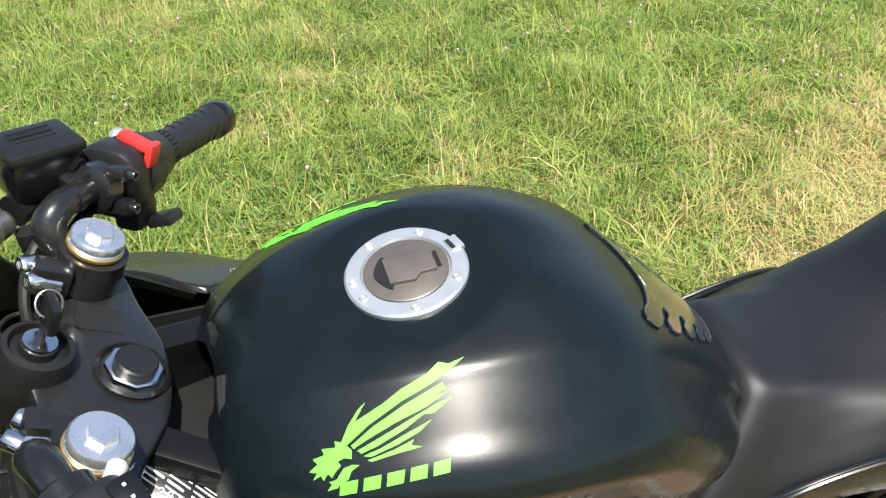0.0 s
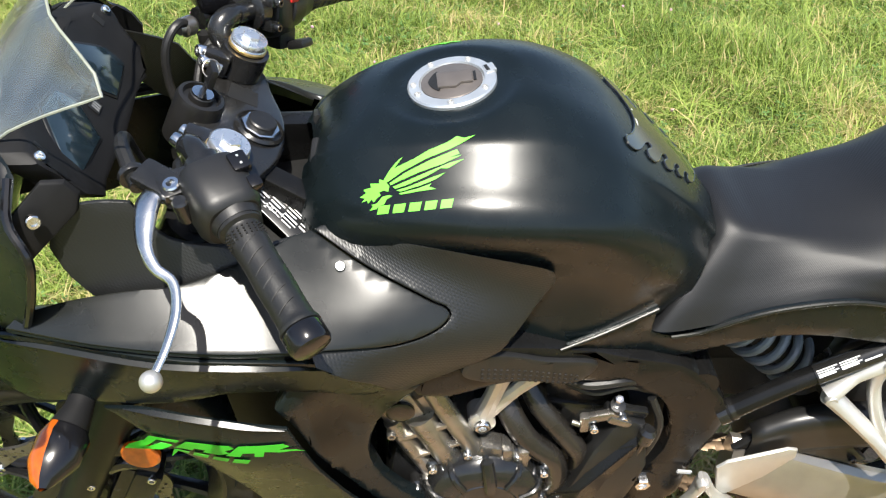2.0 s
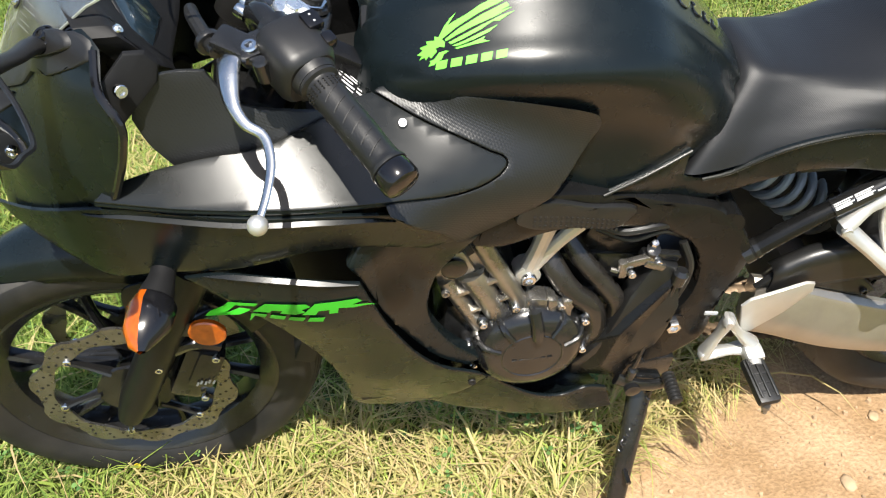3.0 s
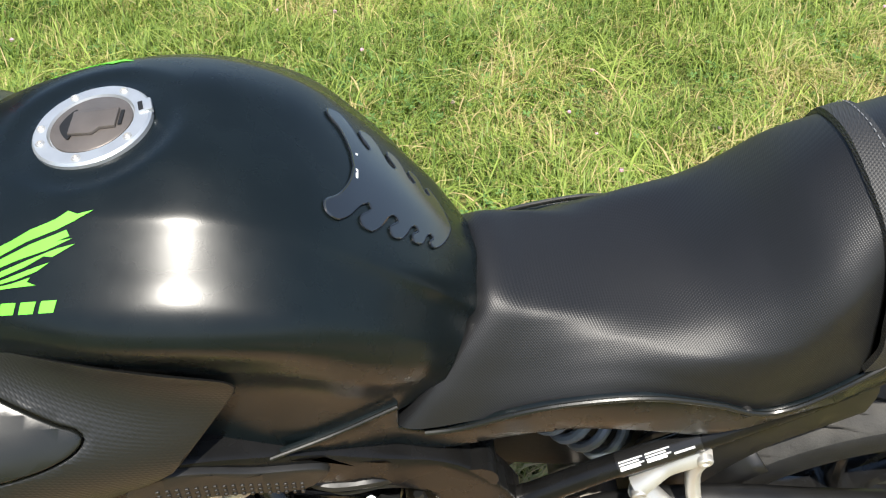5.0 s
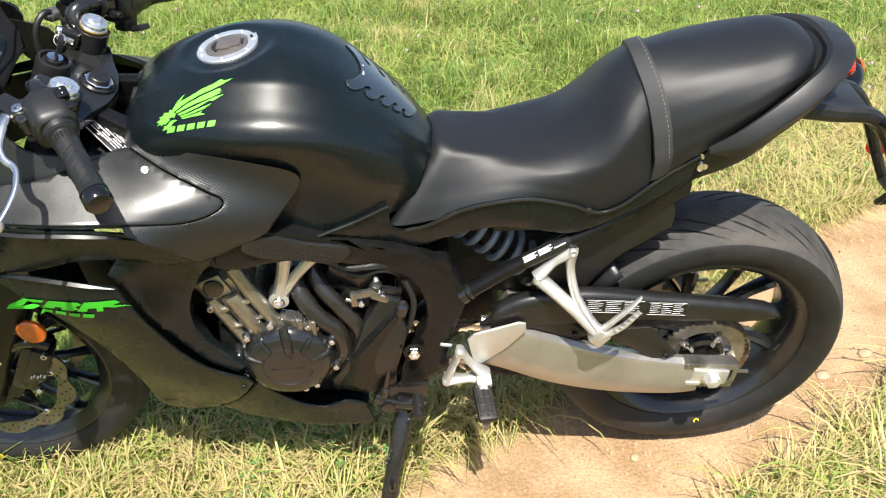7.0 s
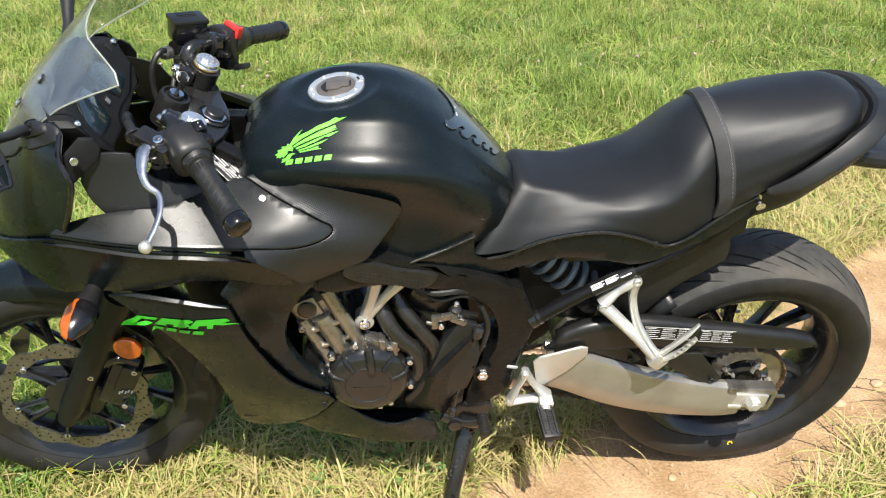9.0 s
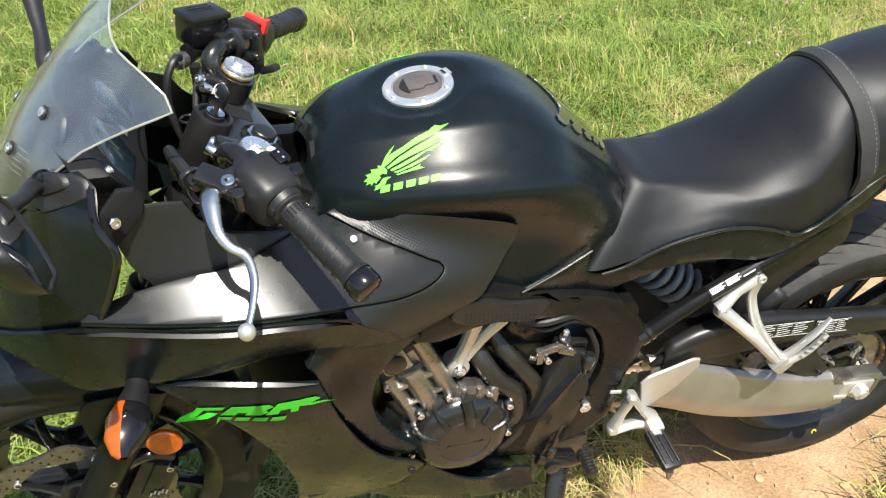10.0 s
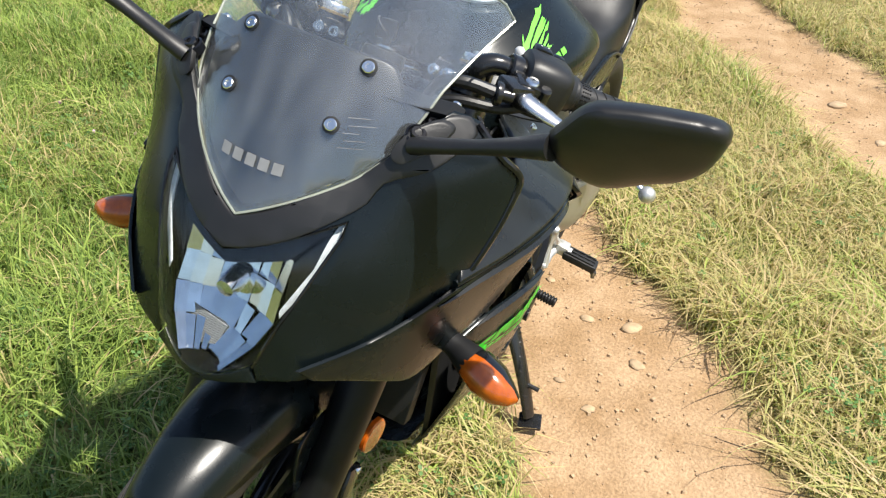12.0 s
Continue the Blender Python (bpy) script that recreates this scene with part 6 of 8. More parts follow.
for k in range(4):
    for m in range(3 if k == 0 else 2):
        a, b = 0.03 + m * 0.32, 0.27 + m * 0.32 + (0.05 if k % 2 else 0)
        p, q = V(1.055, -0.121, 0.6235), V(1.135, -0.1185, 0.669)
        nrm = V(-0.25, -0.80 + 0.16 * k, 0.5 + 0.1 * k)
        nrm = nrm - (q - p) / np.linalg.norm(q - p) * (nrm @ (q - p)) / np.linalg.norm(q - p)
        nrm /= np.linalg.norm(nrm)
        one = tube([p + (q - p) * a + nrm * 0.0142, p + (q - p) * b + nrm * 0.0142], 0.0009 if k else 0.0014, 5, 2, smooth=False)
        lines = one if lines is None else merge(lines, one)
part("fine_print", lines, WHITE, lab, "unreadable white fine print")

# seat rail covers
SUB = np.vstack([cr([(0.708, 0.737), (0.77, 0.752), (0.818, 0.768)], 6), cr(list(zip(*BEAD)), 30), cr([(1.342, 0.815), (1.30, 0.775), (1.225, 0.735), (1.18, 0.708), (1.13, 0.69), (1.06, 0.705), (0.99, 0.71), (0.92, 0.690), (0.86, 0.668), (0.80, 0.690), (0.74, 0.718)], 26)])
sub_y = lambda x, z: float(np.interp(x, [0.7, 0.82, 0.95, 1.05, 1.165, 1.25, 1.34], [-0.158, -0.126, -0.130, -0.134, -0.136, -0.132, -0.114])) + 0.12 * max(0, 0.75 - z)
subs = both("seat_rail_cover", lambda: panel(SUB, sub_y, "y", 0.006, 0.025, 0.003), PAINT, bike, "black cover under the seat")
both("rail_bead", lambda: tube([(x, sub_y(x, z) - 0.002, z) for x, z in cr(list(zip(*BEAD))[1:], 40)], 0.0028, 8, 40, smooth=False), COWL, bike)
both("tank_bead", lambda: tube([(0.700, -0.158, 0.735), (0.76, -0.143, 0.749), (0.818, -0.129, 0.769)], 0.0022, 8, 14), COWL, bike)
part("cover_screw", bolt((1.155, sub_y(1.155, 0.74) - 0.001, 0.745), (0, -1, 0.1), 0.006, 0.003), DARK, subs[0])
both("hook_pin", lambda: merge(lathe([(0.006, 0), (0.005, 0.004), (0.005, 0.018), (0.009, 0.020), (0.009, 0.026), (0.004, 0.028), (0, 0.026)], (1.333, -0.113, 0.832), (0, -1, -0.15), 16), lathe([(0.010, -0.004), (0.010, 0.003), (0, 0.003)], (1.333, -0.113, 0.832), (0, -1, -0.15), 16)), CHROME, bike, "bright bungee pin")

# tail, grab rails, plate holder


def grab_rail():
    """A broad blade along the seat's foot that widens behind the tail."""
    top = cr([(1.340, -0.128, 0.862), (1.375, -0.134, 0.893), (1.42, -0.130, 0.928), (1.47, -0.114, 0.962), (1.512, -0.088, 0.984), (1.535, -0.050, 0.994), (1.540, 0, 0.997)], 30)
    out = cr([(1.343, -0.136, 0.854), (1.385, -0.152, 0.874), (1.44, -0.152, 0.912), (1.50, -0.134, 0.950), (1.556, -0.096, 0.976), (1.586, -0.045, 0.986), (1.592, 0, 0.988)], 30)
    low = cr([(1.346, -0.130, 0.848), (1.39, -0.140, 0.848), (1.44, -0.138, 0.878), (1.50, -0.122, 0.922), (1.55, -0.088, 0.950), (1.578, -0.04, 0.962), (1.584, 0, 0.964)], 30)
    inn = cr([(1.340, -0.120, 0.852), (1.375, -0.116, 0.862), (1.42, -0.108, 0.892), (1.47, -0.094, 0.930), (1.505, -0.07, 0.950), (1.525, -0.035, 0.958), (1.53, 0, 0.96)], 30)
    rows = []
    for t, o, l, i in zip(top, out, low, inn):
        rows.append([i, i + (t - i) * 0.85, t + (o - t) * 0.12, t + (o - t) * 0.85, o + (l - o) * 0.12, o + (l - o) * 0.85, l + (i - l) * 0.12, l + (i - l) * 0.9])
    return grid(np.array(rows), loop_v=True, cap=True)


both("grab_rail", grab_rail, GRAINED, bike, "dark grey plastic grab rail")
TAIL = [mirrored([(x, 0, zt), (x, -w * 0.6, zt - 0.004), (x, -w, zt - 0.02), (x, -w * 0.9, zb + 0.01), (x, -w * 0.4, zb), (x, 0, zb)]) for x, zt, zb, w in ((1.30, 0.82, 0.74, 0.10), (1.42, 0.90, 0.80, 0.11), (1.50, 0.955, 0.87, 0.095), (1.55, 0.990, 0.90, 0.07), (1.585, 0.980, 0.915, 0.045))]
part("tail_cowl", grid(loft(TAIL, 20, 31)), PLASTIC, bike, "black tail cowl")
part("tail_light", grid(loft([mirrored([(x, 0, zt), (x, -w * 0.7, zt - 0.004), (x, -w, (zt + zb) / 2), (x, -w * 0.7, zb), (x, 0, zb)]) for x, zt, zb, w in ((1.57, 0.975, 0.925, 0.055), (1.592, 0.968, 0.928, 0.05), (1.60, 0.955, 0.938, 0.03))], 8, 25)), REDLENS, bike, "red tail light")
HOLDER = [(1.50, 0.88, 0.048), (1.58, 0.865, 0.046), (1.66, 0.850, 0.044), (1.70, 0.805, 0.042), (1.75, 0.715, 0.046), (1.79, 0.645, 0.050)]
plate = part("plate_holder", merge(*[tube([(x, k * w, z) for x, z, w in HOLDER], [0.018, 0.017, 0.013, 0.011, 0.010], 10, 22) for k in (-1, 1)], tube([(1.70, -0.042, 0.805), (1.70, 0.042, 0.805)], 0.012, 10, 2, smooth=False), tube([(1.79, -0.052, 0.645), (1.79, 0.052, 0.645)], 0.011, 10, 2, smooth=False), block((1.57, 0, 0.868), (0.15, 0.09, 0.028), (0, 8, 0), 0.008)), PLASTIC, bike, "black open plate bracket behind the tail")
for side in (-1, 1):
    f = (lambda b: b) if side < 0 else flip
    rs = part("rear_signal", f(tube([(1.67, -0.04, 0.845), (1.68, -0.075, 0.843), (1.685, -0.10, 0.842), (1.69, -0.135, 0.840), (1.695, -0.165, 0.838)], [0.010, 0.010, 0.020, 0.027, 0.018, 0.003], 14, 20)), GLOSS, bike, "black rear turn signal")
    part("amber_lens", f(lathe([(0.0, 0.004), (0.02, 0.0), (0.022, -0.006)], (1.715, -0.135, 0.84), (1, -0.1, 0), 16)), AMBER, rs)
    part("rear_reflector", f(lathe([(0, -0.002), (0.019, -0.002), (0.019, 0.004), (0, 0.006)], (1.77, -0.075, 0.70), (0.5, -0.8, 0.1), 20)), REDLENS, plate, "round red reflector")
    part("reflector_arm", f(tube([(1.75, -0.03, 0.715), (1.768, -0.07, 0.70)], 0.006, 8, 2, smooth=False)), PLASTIC, plate)
part("plate_frame", tube([(1.76, -0.06, 0.74), (1.72, -0.075, 0.70), (1.725, -0.05, 0.665), (1.77, -0.035, 0.66), (1.79, -0.05, 0.70)], 0.006, 8, 20), PLASTIC, plate)

# engine
crank = part("engine", merge(block((0.66, 0, 0.42), (0.34, 0.29, 0.20), (0, 4, 0), 0.03), block((0.60, 0, 0.33), (0.26, 0.2, 0.14), (0, 0, 0), 0.03), block((0.73, 0, 0.52), (0.18, 0.24, 0.12), (0, 10, 0), 0.02)), CASTBLACK, bike, "black four-cylinder engine with bare alloy cylinders")


def on_cyl(bm):
    bm.transform(pose(0.588, 0, 0.488, 0, -24, 0))
    return bm


part("cylinder_block", merge(on_cyl(block((0, 0, 0.06), (0.082, 0.285, 0.13), (0, 0, 0), 0.006)), on_cyl(block((0.002, 0, 0.005), (0.098, 0.300, 0.02), (0, 0, 0), 0.003)), on_cyl(block((0, 0, 0.118), (0.092, 0.297, 0.010), (0, 0, 0), 0.002))), CASTGREY, crank, "bare cast alloy cylinder block")
part("cylinder_head", merge(on_cyl(block((0, 0, 0.152), (0.092, 0.297, 0.06), (0, 0, 0), 0.008)), on_cyl(block((-0.012, -0.15, 0.158), (0.046, 0.012, 0.046), (0, 0, 0), 0.012))), CASTGREY, crank, "bare cast alloy cylinder head")
part("head_cover", on_cyl(block((0, 0, 0.196), (0.088, 0.28, 0.04), (0, 0, 0), 0.014)), CASTBLACK, crank)
part("head_plug", on_cyl(lathe([(0, -0.004), (0.018, -0.004), (0.018, 0.004), (0.013, 0.006), (0, 0.005)], (-0.012, -0.157, 0.160), (0, -1, 0), 20)), CASTBLACK, crank)
for dx, r, z1 in ((-0.034, 0.012, 0.135), (0.036, 0.0135, 0.182), (0.001, 0.0185, 0.128)):
    part("cylinder_rib", on_cyl(tube([(dx, -0.146, -0.004), (dx, -0.149, 0.03), (dx, -0.149, z1 - 0.02), (dx, -0.146, z1)], [r * 1.15, r, r, r * 1.1], 14, 10)), CASTGREY, crank)
for dz, h in ((0.064, 0.006), (0.108, 0.008)):
    part("cylinder_collar", on_cyl(block((0, -0.150, dz), (0.078, 0.024, h), (0, 0, 0), 0.0025)), CASTGREY, crank)
for dx, dz in ((-0.042, 0.010), (0.042, 0.010), (-0.042, 0.122), (0.0, 0.010), (-0.036, 0.185)):
    part("engine_bolt", on_cyl(bolt((dx, -0.158, dz), (0, -1, 0), 0.006, 0.006)), CASTGREY, crank)
COVC = V(0.622, -0.150, 0.452)
cover = part("alternator_cover", lathe([(0.088, -0.01), (0.088, 0.006), (0.083, 0.011), (0.080, 0.024), (0.073, 0.034), (0.060, 0.040), (0.046, 0.041), (0.0445, 0.0425), (0.043, 0.041), (0.0, 0.0435)], COVC, (0, -1, 0.06), 56), CASTBLACK, crank, "round black alternator cover with raised ribs")
for a in (20, 55, 90, 125, 160):
    r = radians(a)
    part("cover_rib", tube([COVC + V(0.050 * math.cos(r), -0.040, 0.050 * math.sin(r)), COVC + V(0.074 * math.cos(r), -0.033, 0.074 * math.sin(r)), COVC + V(0.083 * math.cos(r), -0.012, 0.083 * math.sin(r))], 0.0045, 8, 8), CASTBLACK, cover)
part("cover_rib", tube([COVC + V(0.0, -0.030, 0.092), COVC + V(0.004, -0.040, 0.07), COVC + V(0.006, -0.042, 0.045)], 0.009, 10, 8), CASTBLACK, cover)
for a in (-60, -20, 25, 62, 105, 140, 172, 205, 250, 285):
    r = radians(a)
    part("cover_lug", lathe([(0.010, -0.01), (0.010, 0.010), (0.008, 0.012)], COVC + V(0.090 * math.cos(r), 0, 0.090 * math.sin(r)), (0, -1, 0), 14), CASTBLACK, cover)
    part("cover_bolt", bolt(COVC + V(0.090 * math.cos(r), -0.015, 0.090 * math.sin(r)), (0, -1, 0), 0.0062, 0.005), CHROME, cover, "bright cover bolt")
bars = None
for k in range(6):
    one = block(COVC + V(-0.026 + k * 0.0105, -0.0435, -0.004), (0.0075, 0.001, 0.0065), (0, 0, 0), 0)
    bars = one if bars is None else merge(bars, one)
part("maker_bars", bars, CASTBLACK, cover, "faint raised lettering")
part("engine_step", merge(block((0.648, -0.150, 0.530), (0.075, 0.03, 0.028), (0, 18, 0), 0.008), block((0.672, -0.155, 0.522), (0.016, 0.03, 0.045), (0, 0, 0), 0.006), block((0.650, -0.155, 0.528), (0.014, 0.03, 0.045), (0, 0, 0), 0.006)), CASTGREY, crank)
part("engine_mount", merge(tube([(0.617, -0.135, 0.580), (0.63, -0.142, 0.64), (0.642, -0.146, 0.70)], [0.014, 0.011, 0.014], 10, 8), tube([(0.62, -0.135, 0.585), (0.66, -0.14, 0.645), (0.695, -0.142, 0.69)], [0.012, 0.009, 0.013], 10, 8), lathe([(0.0, -0.02), (0.018, -0.02), (0.018, 0.008), (0.014, 0.010), (0, 0.010)], (0.617, -0.138, 0.580), (0, -1, 0), 22)), ALLOY, bike, "silver engine mount bracket")
part("mount_bolt", bolt((0.617, -0.149, 0.580), (0, -1, 0), 0.011, 0.006), CHROME, bike)
part("coolant_hose", tube([(0.64, -0.10, 0.615), (0.655, -0.135, 0.585), (0.68, -0.15, 0.545), (0.715, -0.152, 0.505), (0.725, -0.150, 0.455), (0.715, -0.14, 0.41)], 0.0165, 14, 28), HOSE, bike, "shiny black coolant hose")
part("coolant_hose", tube([(0.675, -0.10, 0.625), (0.695, -0.130, 0.590), (0.725, -0.142, 0.550), (0.752, -0.145, 0.505), (0.757, -0.142, 0.45)], 0.015, 14, 28), HOSE, bike, "shiny black coolant hose")
part("sprocket_cover", panel(np.vstack([[(0.800, 0.585), (0.832, 0.572), (0.842, 0.50), (0.822, 0.41), (0.75, 0.333), (0.70, 0.336), (0.695, 0.375), (0.735, 0.445), (0.765, 0.53)]]), lambda x, z: -0.152 - 0.02 * math.sin(max(0, min(1, (z - 0.33) / 0.25)) * math.pi), "y", 0.03, 0.03, 0.006), PLASTIC, bike, "black plastic sprocket cover")


def faceted_plate():
    """A flat-faced shield: two slanting faces meet in a proud ridge, with a folded rim behind."""
    bm = bmesh.new()
    rim = [(0.826, -0.156, 0.560), (0.766, -0.158, 0.514), (0.723, -0.160, 0.430), (0.706, -0.158, 0.372), (0.708, -0.156, 0.344), (0.782, -0.158, 0.322), (0.812, -0.158, 0.405), (0.836, -0.154, 0.520)]
    ridge = [(0.820, -0.168, 0.548), (0.752, -0.184, 0.470), (0.736, -0.178, 0.385)]
    o = [bm.verts.new(p) for p in rim]
    m = [bm.verts.new(p) for p in ridge]
    back = [bm.verts.new((x + 0.002, y + 0.030, z)) for x, y, z in rim]
    for f in ((o[0], o[1], m[0]), (o[1], o[2], m[1], m[0]), (o[2], o[3], m[2], m[1]), (o[3], o[4], m[2]), (o[4], o[5], m[2]), (o[5], o[6], m[1], m[2]), (o[6], o[7], m[0], m[1]), (o[7], o[0], m[0])):
        bm.faces.new(f)
    for i in range(8):
        bm.faces.new((o[i], back[i], back[(i + 1) % 8], o[(i + 1) % 8]))
    bmesh.ops.recalc_face_normals(bm, faces=bm.faces)
    bmesh.ops.bevel(bm, geom=[e for e in bm.edges if len(e.link_faces) == 2 and e.calc_face_angle() > 0.15], offset=0.0016, segments=2, affect="EDGES")
    return bm


part("cover_facet", faceted_plate(), FRAMEPAINT, bike, "faceted black plate over the sprocket", 20.0)
part("throttle_body", merge(tube([(0.66, -0.06, 0.66), (0.80, -0.06, 0.62)], 0.045, 16, 2, smooth=False), block((0.75, -0.09, 0.60), (0.10, 0.05, 0.06), (0, 20, 0), 0.01), tube([(0.72, -0.11, 0.63), (0.78, -0.13, 0.64), (0.84, -0.11, 0.60)], 0.007, 8, 12)), CASTBLACK, crank)
part("clutch_arm", merge(block((0.805, -0.140, 0.590), (0.06, 0.012, 0.012), (0, 15, 0), 0.003), lathe([(0.010, -0.01), (0.010, 0.012), (0.0, 0.013)], (0.79, -0.145, 0.600), (0, -0.3, 1), 14)), CASTBLACK, crank)
part("clutch_nut", hexnut((0.79, -0.146, 0.617), (0, -0.3, 1), 0.006, 0.008), CHROME, crank)
part("linkage_bracket", merge(block((0.768, -0.150, 0.592), (0.050, 0.010, 0.014), (0, -12, 0), 0.003), block((0.750, -0.150, 0.580), (0.012, 0.012, 0.030), (0, 0, 0), 0.003), block((0.795, -0.152, 0.583), (0.034, 0.010, 0.012), (0, 28, 0), 0.003), tube([(0.735, -0.145, 0.575), (0.75, -0.15, 0.572)], 0.004, 8, 2, smooth=False)), CASTGREY, crank, "bare metal clutch linkage bracket")
part("wiring_loom", merge(tube([(0.70, -0.125, 0.655), (0.745, -0.14, 0.645), (0.79, -0.14, 0.648), (0.83, -0.12, 0.625)], 0.006, 8, 16), tube([(0.715, -0.12, 0.635), (0.76, -0.135, 0.622), (0.80, -0.135, 0.632), (0.845, -0.12, 0.60)], 0.0045, 8, 16), tube([(0.84, -0.13, 0.60), (0.855, -0.14, 0.56), (0.845, -0.145, 0.50), (0.83, -0.14, 0.46)], 0.006, 8, 16)), RUBBER, crank, "black wiring and small hoses")
part("injector_cover", merge(lathe([(0.034, -0.02), (0.036, 0.0), (0.030, 0.010), (0.012, 0.014), (0, 0.014)], (0.742, -0.095, 0.628), (0, -1, 0.15), 24), lathe([(0.022, -0.02), (0.024, 0.0), (0.018, 0.008), (0, 0.010)], (0.80, -0.10, 0.622), (0, -1, 0.15), 20)), GLOSS, crank, "glossy black intake covers")
for p in ((0.762, -0.157, 0.575), (0.80, -0.150, 0.585), (0.835, -0.15, 0.56)):
    part("engine_bolt", bolt(p, (0, -1, 0), 0.006, 0.005), CHROME, crank)
part("radiator_hose", tube([(0.44, -0.10, 0.60), (0.50, -0.13, 0.63), (0.55, -0.13, 0.66)], 0.02, 12, 12), DARK, bike)
part("exhaust", merge(tube([(0.46, -0.05, 0.55), (0.40, -0.05, 0.45), (0.44, -0.04, 0.32), (0.60, 0.0, 0.27), (0.80, 0.05, 0.26)], 0.022, 12, 24), tube([(0.46, 0.05, 0.55), (0.40, 0.05, 0.45), (0.44, 0.04, 0.32), (0.60, 0.03, 0.27), (0.80, 0.06, 0.26)], 0.022, 12, 24), tube([(0.78, 0.05, 0.26), (0.88, 0.08, 0.26), (1.0, 0.13, 0.30), (1.1, 0.16, 0.34)], [0.05, 0.055, 0.055, 0.05, 0.03], 16, 20)), DARK, bike, "dark exhaust under the engine")

# shift linkage, pegs, stand
part("shift_rod", merge(tube([(0.832, -0.160, 0.555), (0.793, -0.168, 0.335)], 0.0042, 8, 2, smooth=False), lathe([(0.011, -0.012), (0.012, 0.008), (0.007, 0.014)], (0.833, -0.160, 0.560), (0.15, 0, 1), 14), lathe([(0.008, -0.01), (0.008, 0.01), (0.005, 0.014)], (0.795, -0.168, 0.340), (0.15, 0, 1), 12)), CASTBLACK, bike, "black gear shift rod with rubber boots")
pedal = part("shift_pedal", merge(tube([(0.775, -0.160, 0.318), (0.81, -0.168, 0.305), (0.85, -0.168, 0.300), (0.872, -0.165, 0.312)], 0.008, 10, 14, flat=1.6), lathe([(0.013, -0.006), (0.013, 0.008), (0, 0.01)], (0.80, -0.172, 0.305), (0, -1, 0), 16)), CASTBLACK, bike, "black gear shift pedal")
part("toe_rubber", lathe([(r, k * 0.0065 + d) for k in range(8) for r, d in ((0.0085, 0), (0.011, 0.002), (0.011, 0.0045), (0.0085, 0.0062))], (0.858, -0.165, 0.322), (0, -1, -0.10), 14), RUBBER, pedal, "ribbed rubber toe piece")
part("foot_hanger", merge(tube([(0.941, -0.152, 0.434), (0.930, -0.153, 0.395), (0.916, -0.154, 0.350)], [0.014, 0.0095, 0.0145], 12, 12, flat=0.62), tube([(0.916, -0.154, 0.350), (0.955, -0.156, 0.356), (0.995, -0.158, 0.360)], [0.0135, 0.0105, 0.018], 12, 12, flat=0.62), tube([(0.941, -0.152, 0.434), (0.962, -0.154, 0.398), (0.992, -0.158, 0.366)], [0.013, 0.0105, 0.019], 12, 12, flat=0.62)), ALLOY, bike, "silver alloy footrest hanger with an open middle")
for p in ((0.939, -0.158, 0.429), (0.916, -0.158, 0.351)):
    part("hanger_bolt", bolt(p, (0, -1, 0), 0.0095, 0.006), ALLOY, bike)
part("heel_guard", panel(np.vstack([[(0.955, 0.456), (0.968, 0.470), (1.05, 0.492), (1.064, 0.488), (1.066, 0.470), (1.03, 0.425), (0.985, 0.388), (0.968, 0.392)]]), lambda x, z: -0.150 + 0.03 * (x - 0.955), "y", 0.005, 0.05, 0.0022), ALLOY, bike, "silver alloy heel guard plate")
peg = part("footrest", merge(tube([(0.988, -0.158, 0.366), (0.985, -0.178, 0.362), (0.984, -0.196, 0.359)], 0.012, 12, 8), block((0.986, -0.176, 0.364), (0.030, 0.028, 0.024), (6, 0, 0), 0.006)), ALLOY, bike, "folding footrest with black rubber top")
part("peg_rubber", merge(block((0.984, -0.220, 0.354), (0.037, 0.078, 0.018), (8, 0, 4), 0.007), *[block((0.984 + dx, -0.220, 0.364), (0.004, 0.066, 0.005), (8, 0, 4), 0.0015) for dx in (-0.012, 0.0, 0.012)], *[block((0.984, -0.195 - 0.016 * k, 0.3665 - 0.0022 * k), (0.026, 0.005, 0.003), (8, 0, 4), 0.001) for k in range(4)]), RUBBER, peg, "black grooved footrest rubber")
part("peg_feeler", lathe([(0.007, 0), (0.007, 0.006), (0.0045, 0.008), (0.0045, 0.016), (0, 0.017)], (0.983, -0.255, 0.340), (0, -0.15, -1), 12), CASTGREY, peg)
stand = part("side_stand", merge(tube([(0.835, -0.135, 0.255), (0.82, -0.170, 0.205), (0.80, -0.215, 0.13), (0.785, -0.250, 0.060)], [0.021, 0.018, 0.0165, 0.0155], 14, 14, flat=0.6), block((0.835, -0.135, 0.262), (0.05, 0.022, 0.045), (0, 20, 0), 0.006)), CASTBLACK, bike, "black side stand on the ground")
part("stand_foot", block((0.783, -0.256, 0.050), (0.045, 0.05, 0.008), (-10, 0, 15), 0.003), CASTBLACK, stand)
part("stand_peg", tube([(0.80, -0.215, 0.13), (0.80, -0.25, 0.128)], 0.005, 8, 2, smooth=False), CASTBLACK, stand)
part("stand_spring", tube([(0.845 - 0.055 * k + 0.004 * math.cos(k * 70), -0.155 - 0.05 * k + 0.004 * math.sin(k * 70), 0.25 - 0.09 * k) for k in np.linspace(0, 1, 80)], 0.0015, 6, 80, smooth=False), CASTBLACK, stand)
part("stand_bolt", hexnut((0.84, -0.150, 0.262), (0, -1, 0), 0.010, 0.006), CASTBLACK, stand)
part("stand_bracket", block((0.83, -0.12, 0.30), (0.10, 0.03, 0.05), (0, 5, 0), 0.006), CASTBLACK, bike)

# passenger footrest hanger
ph_y = lambda x, z: -0.125 - 0.60 * max(0, 0.60 - z)


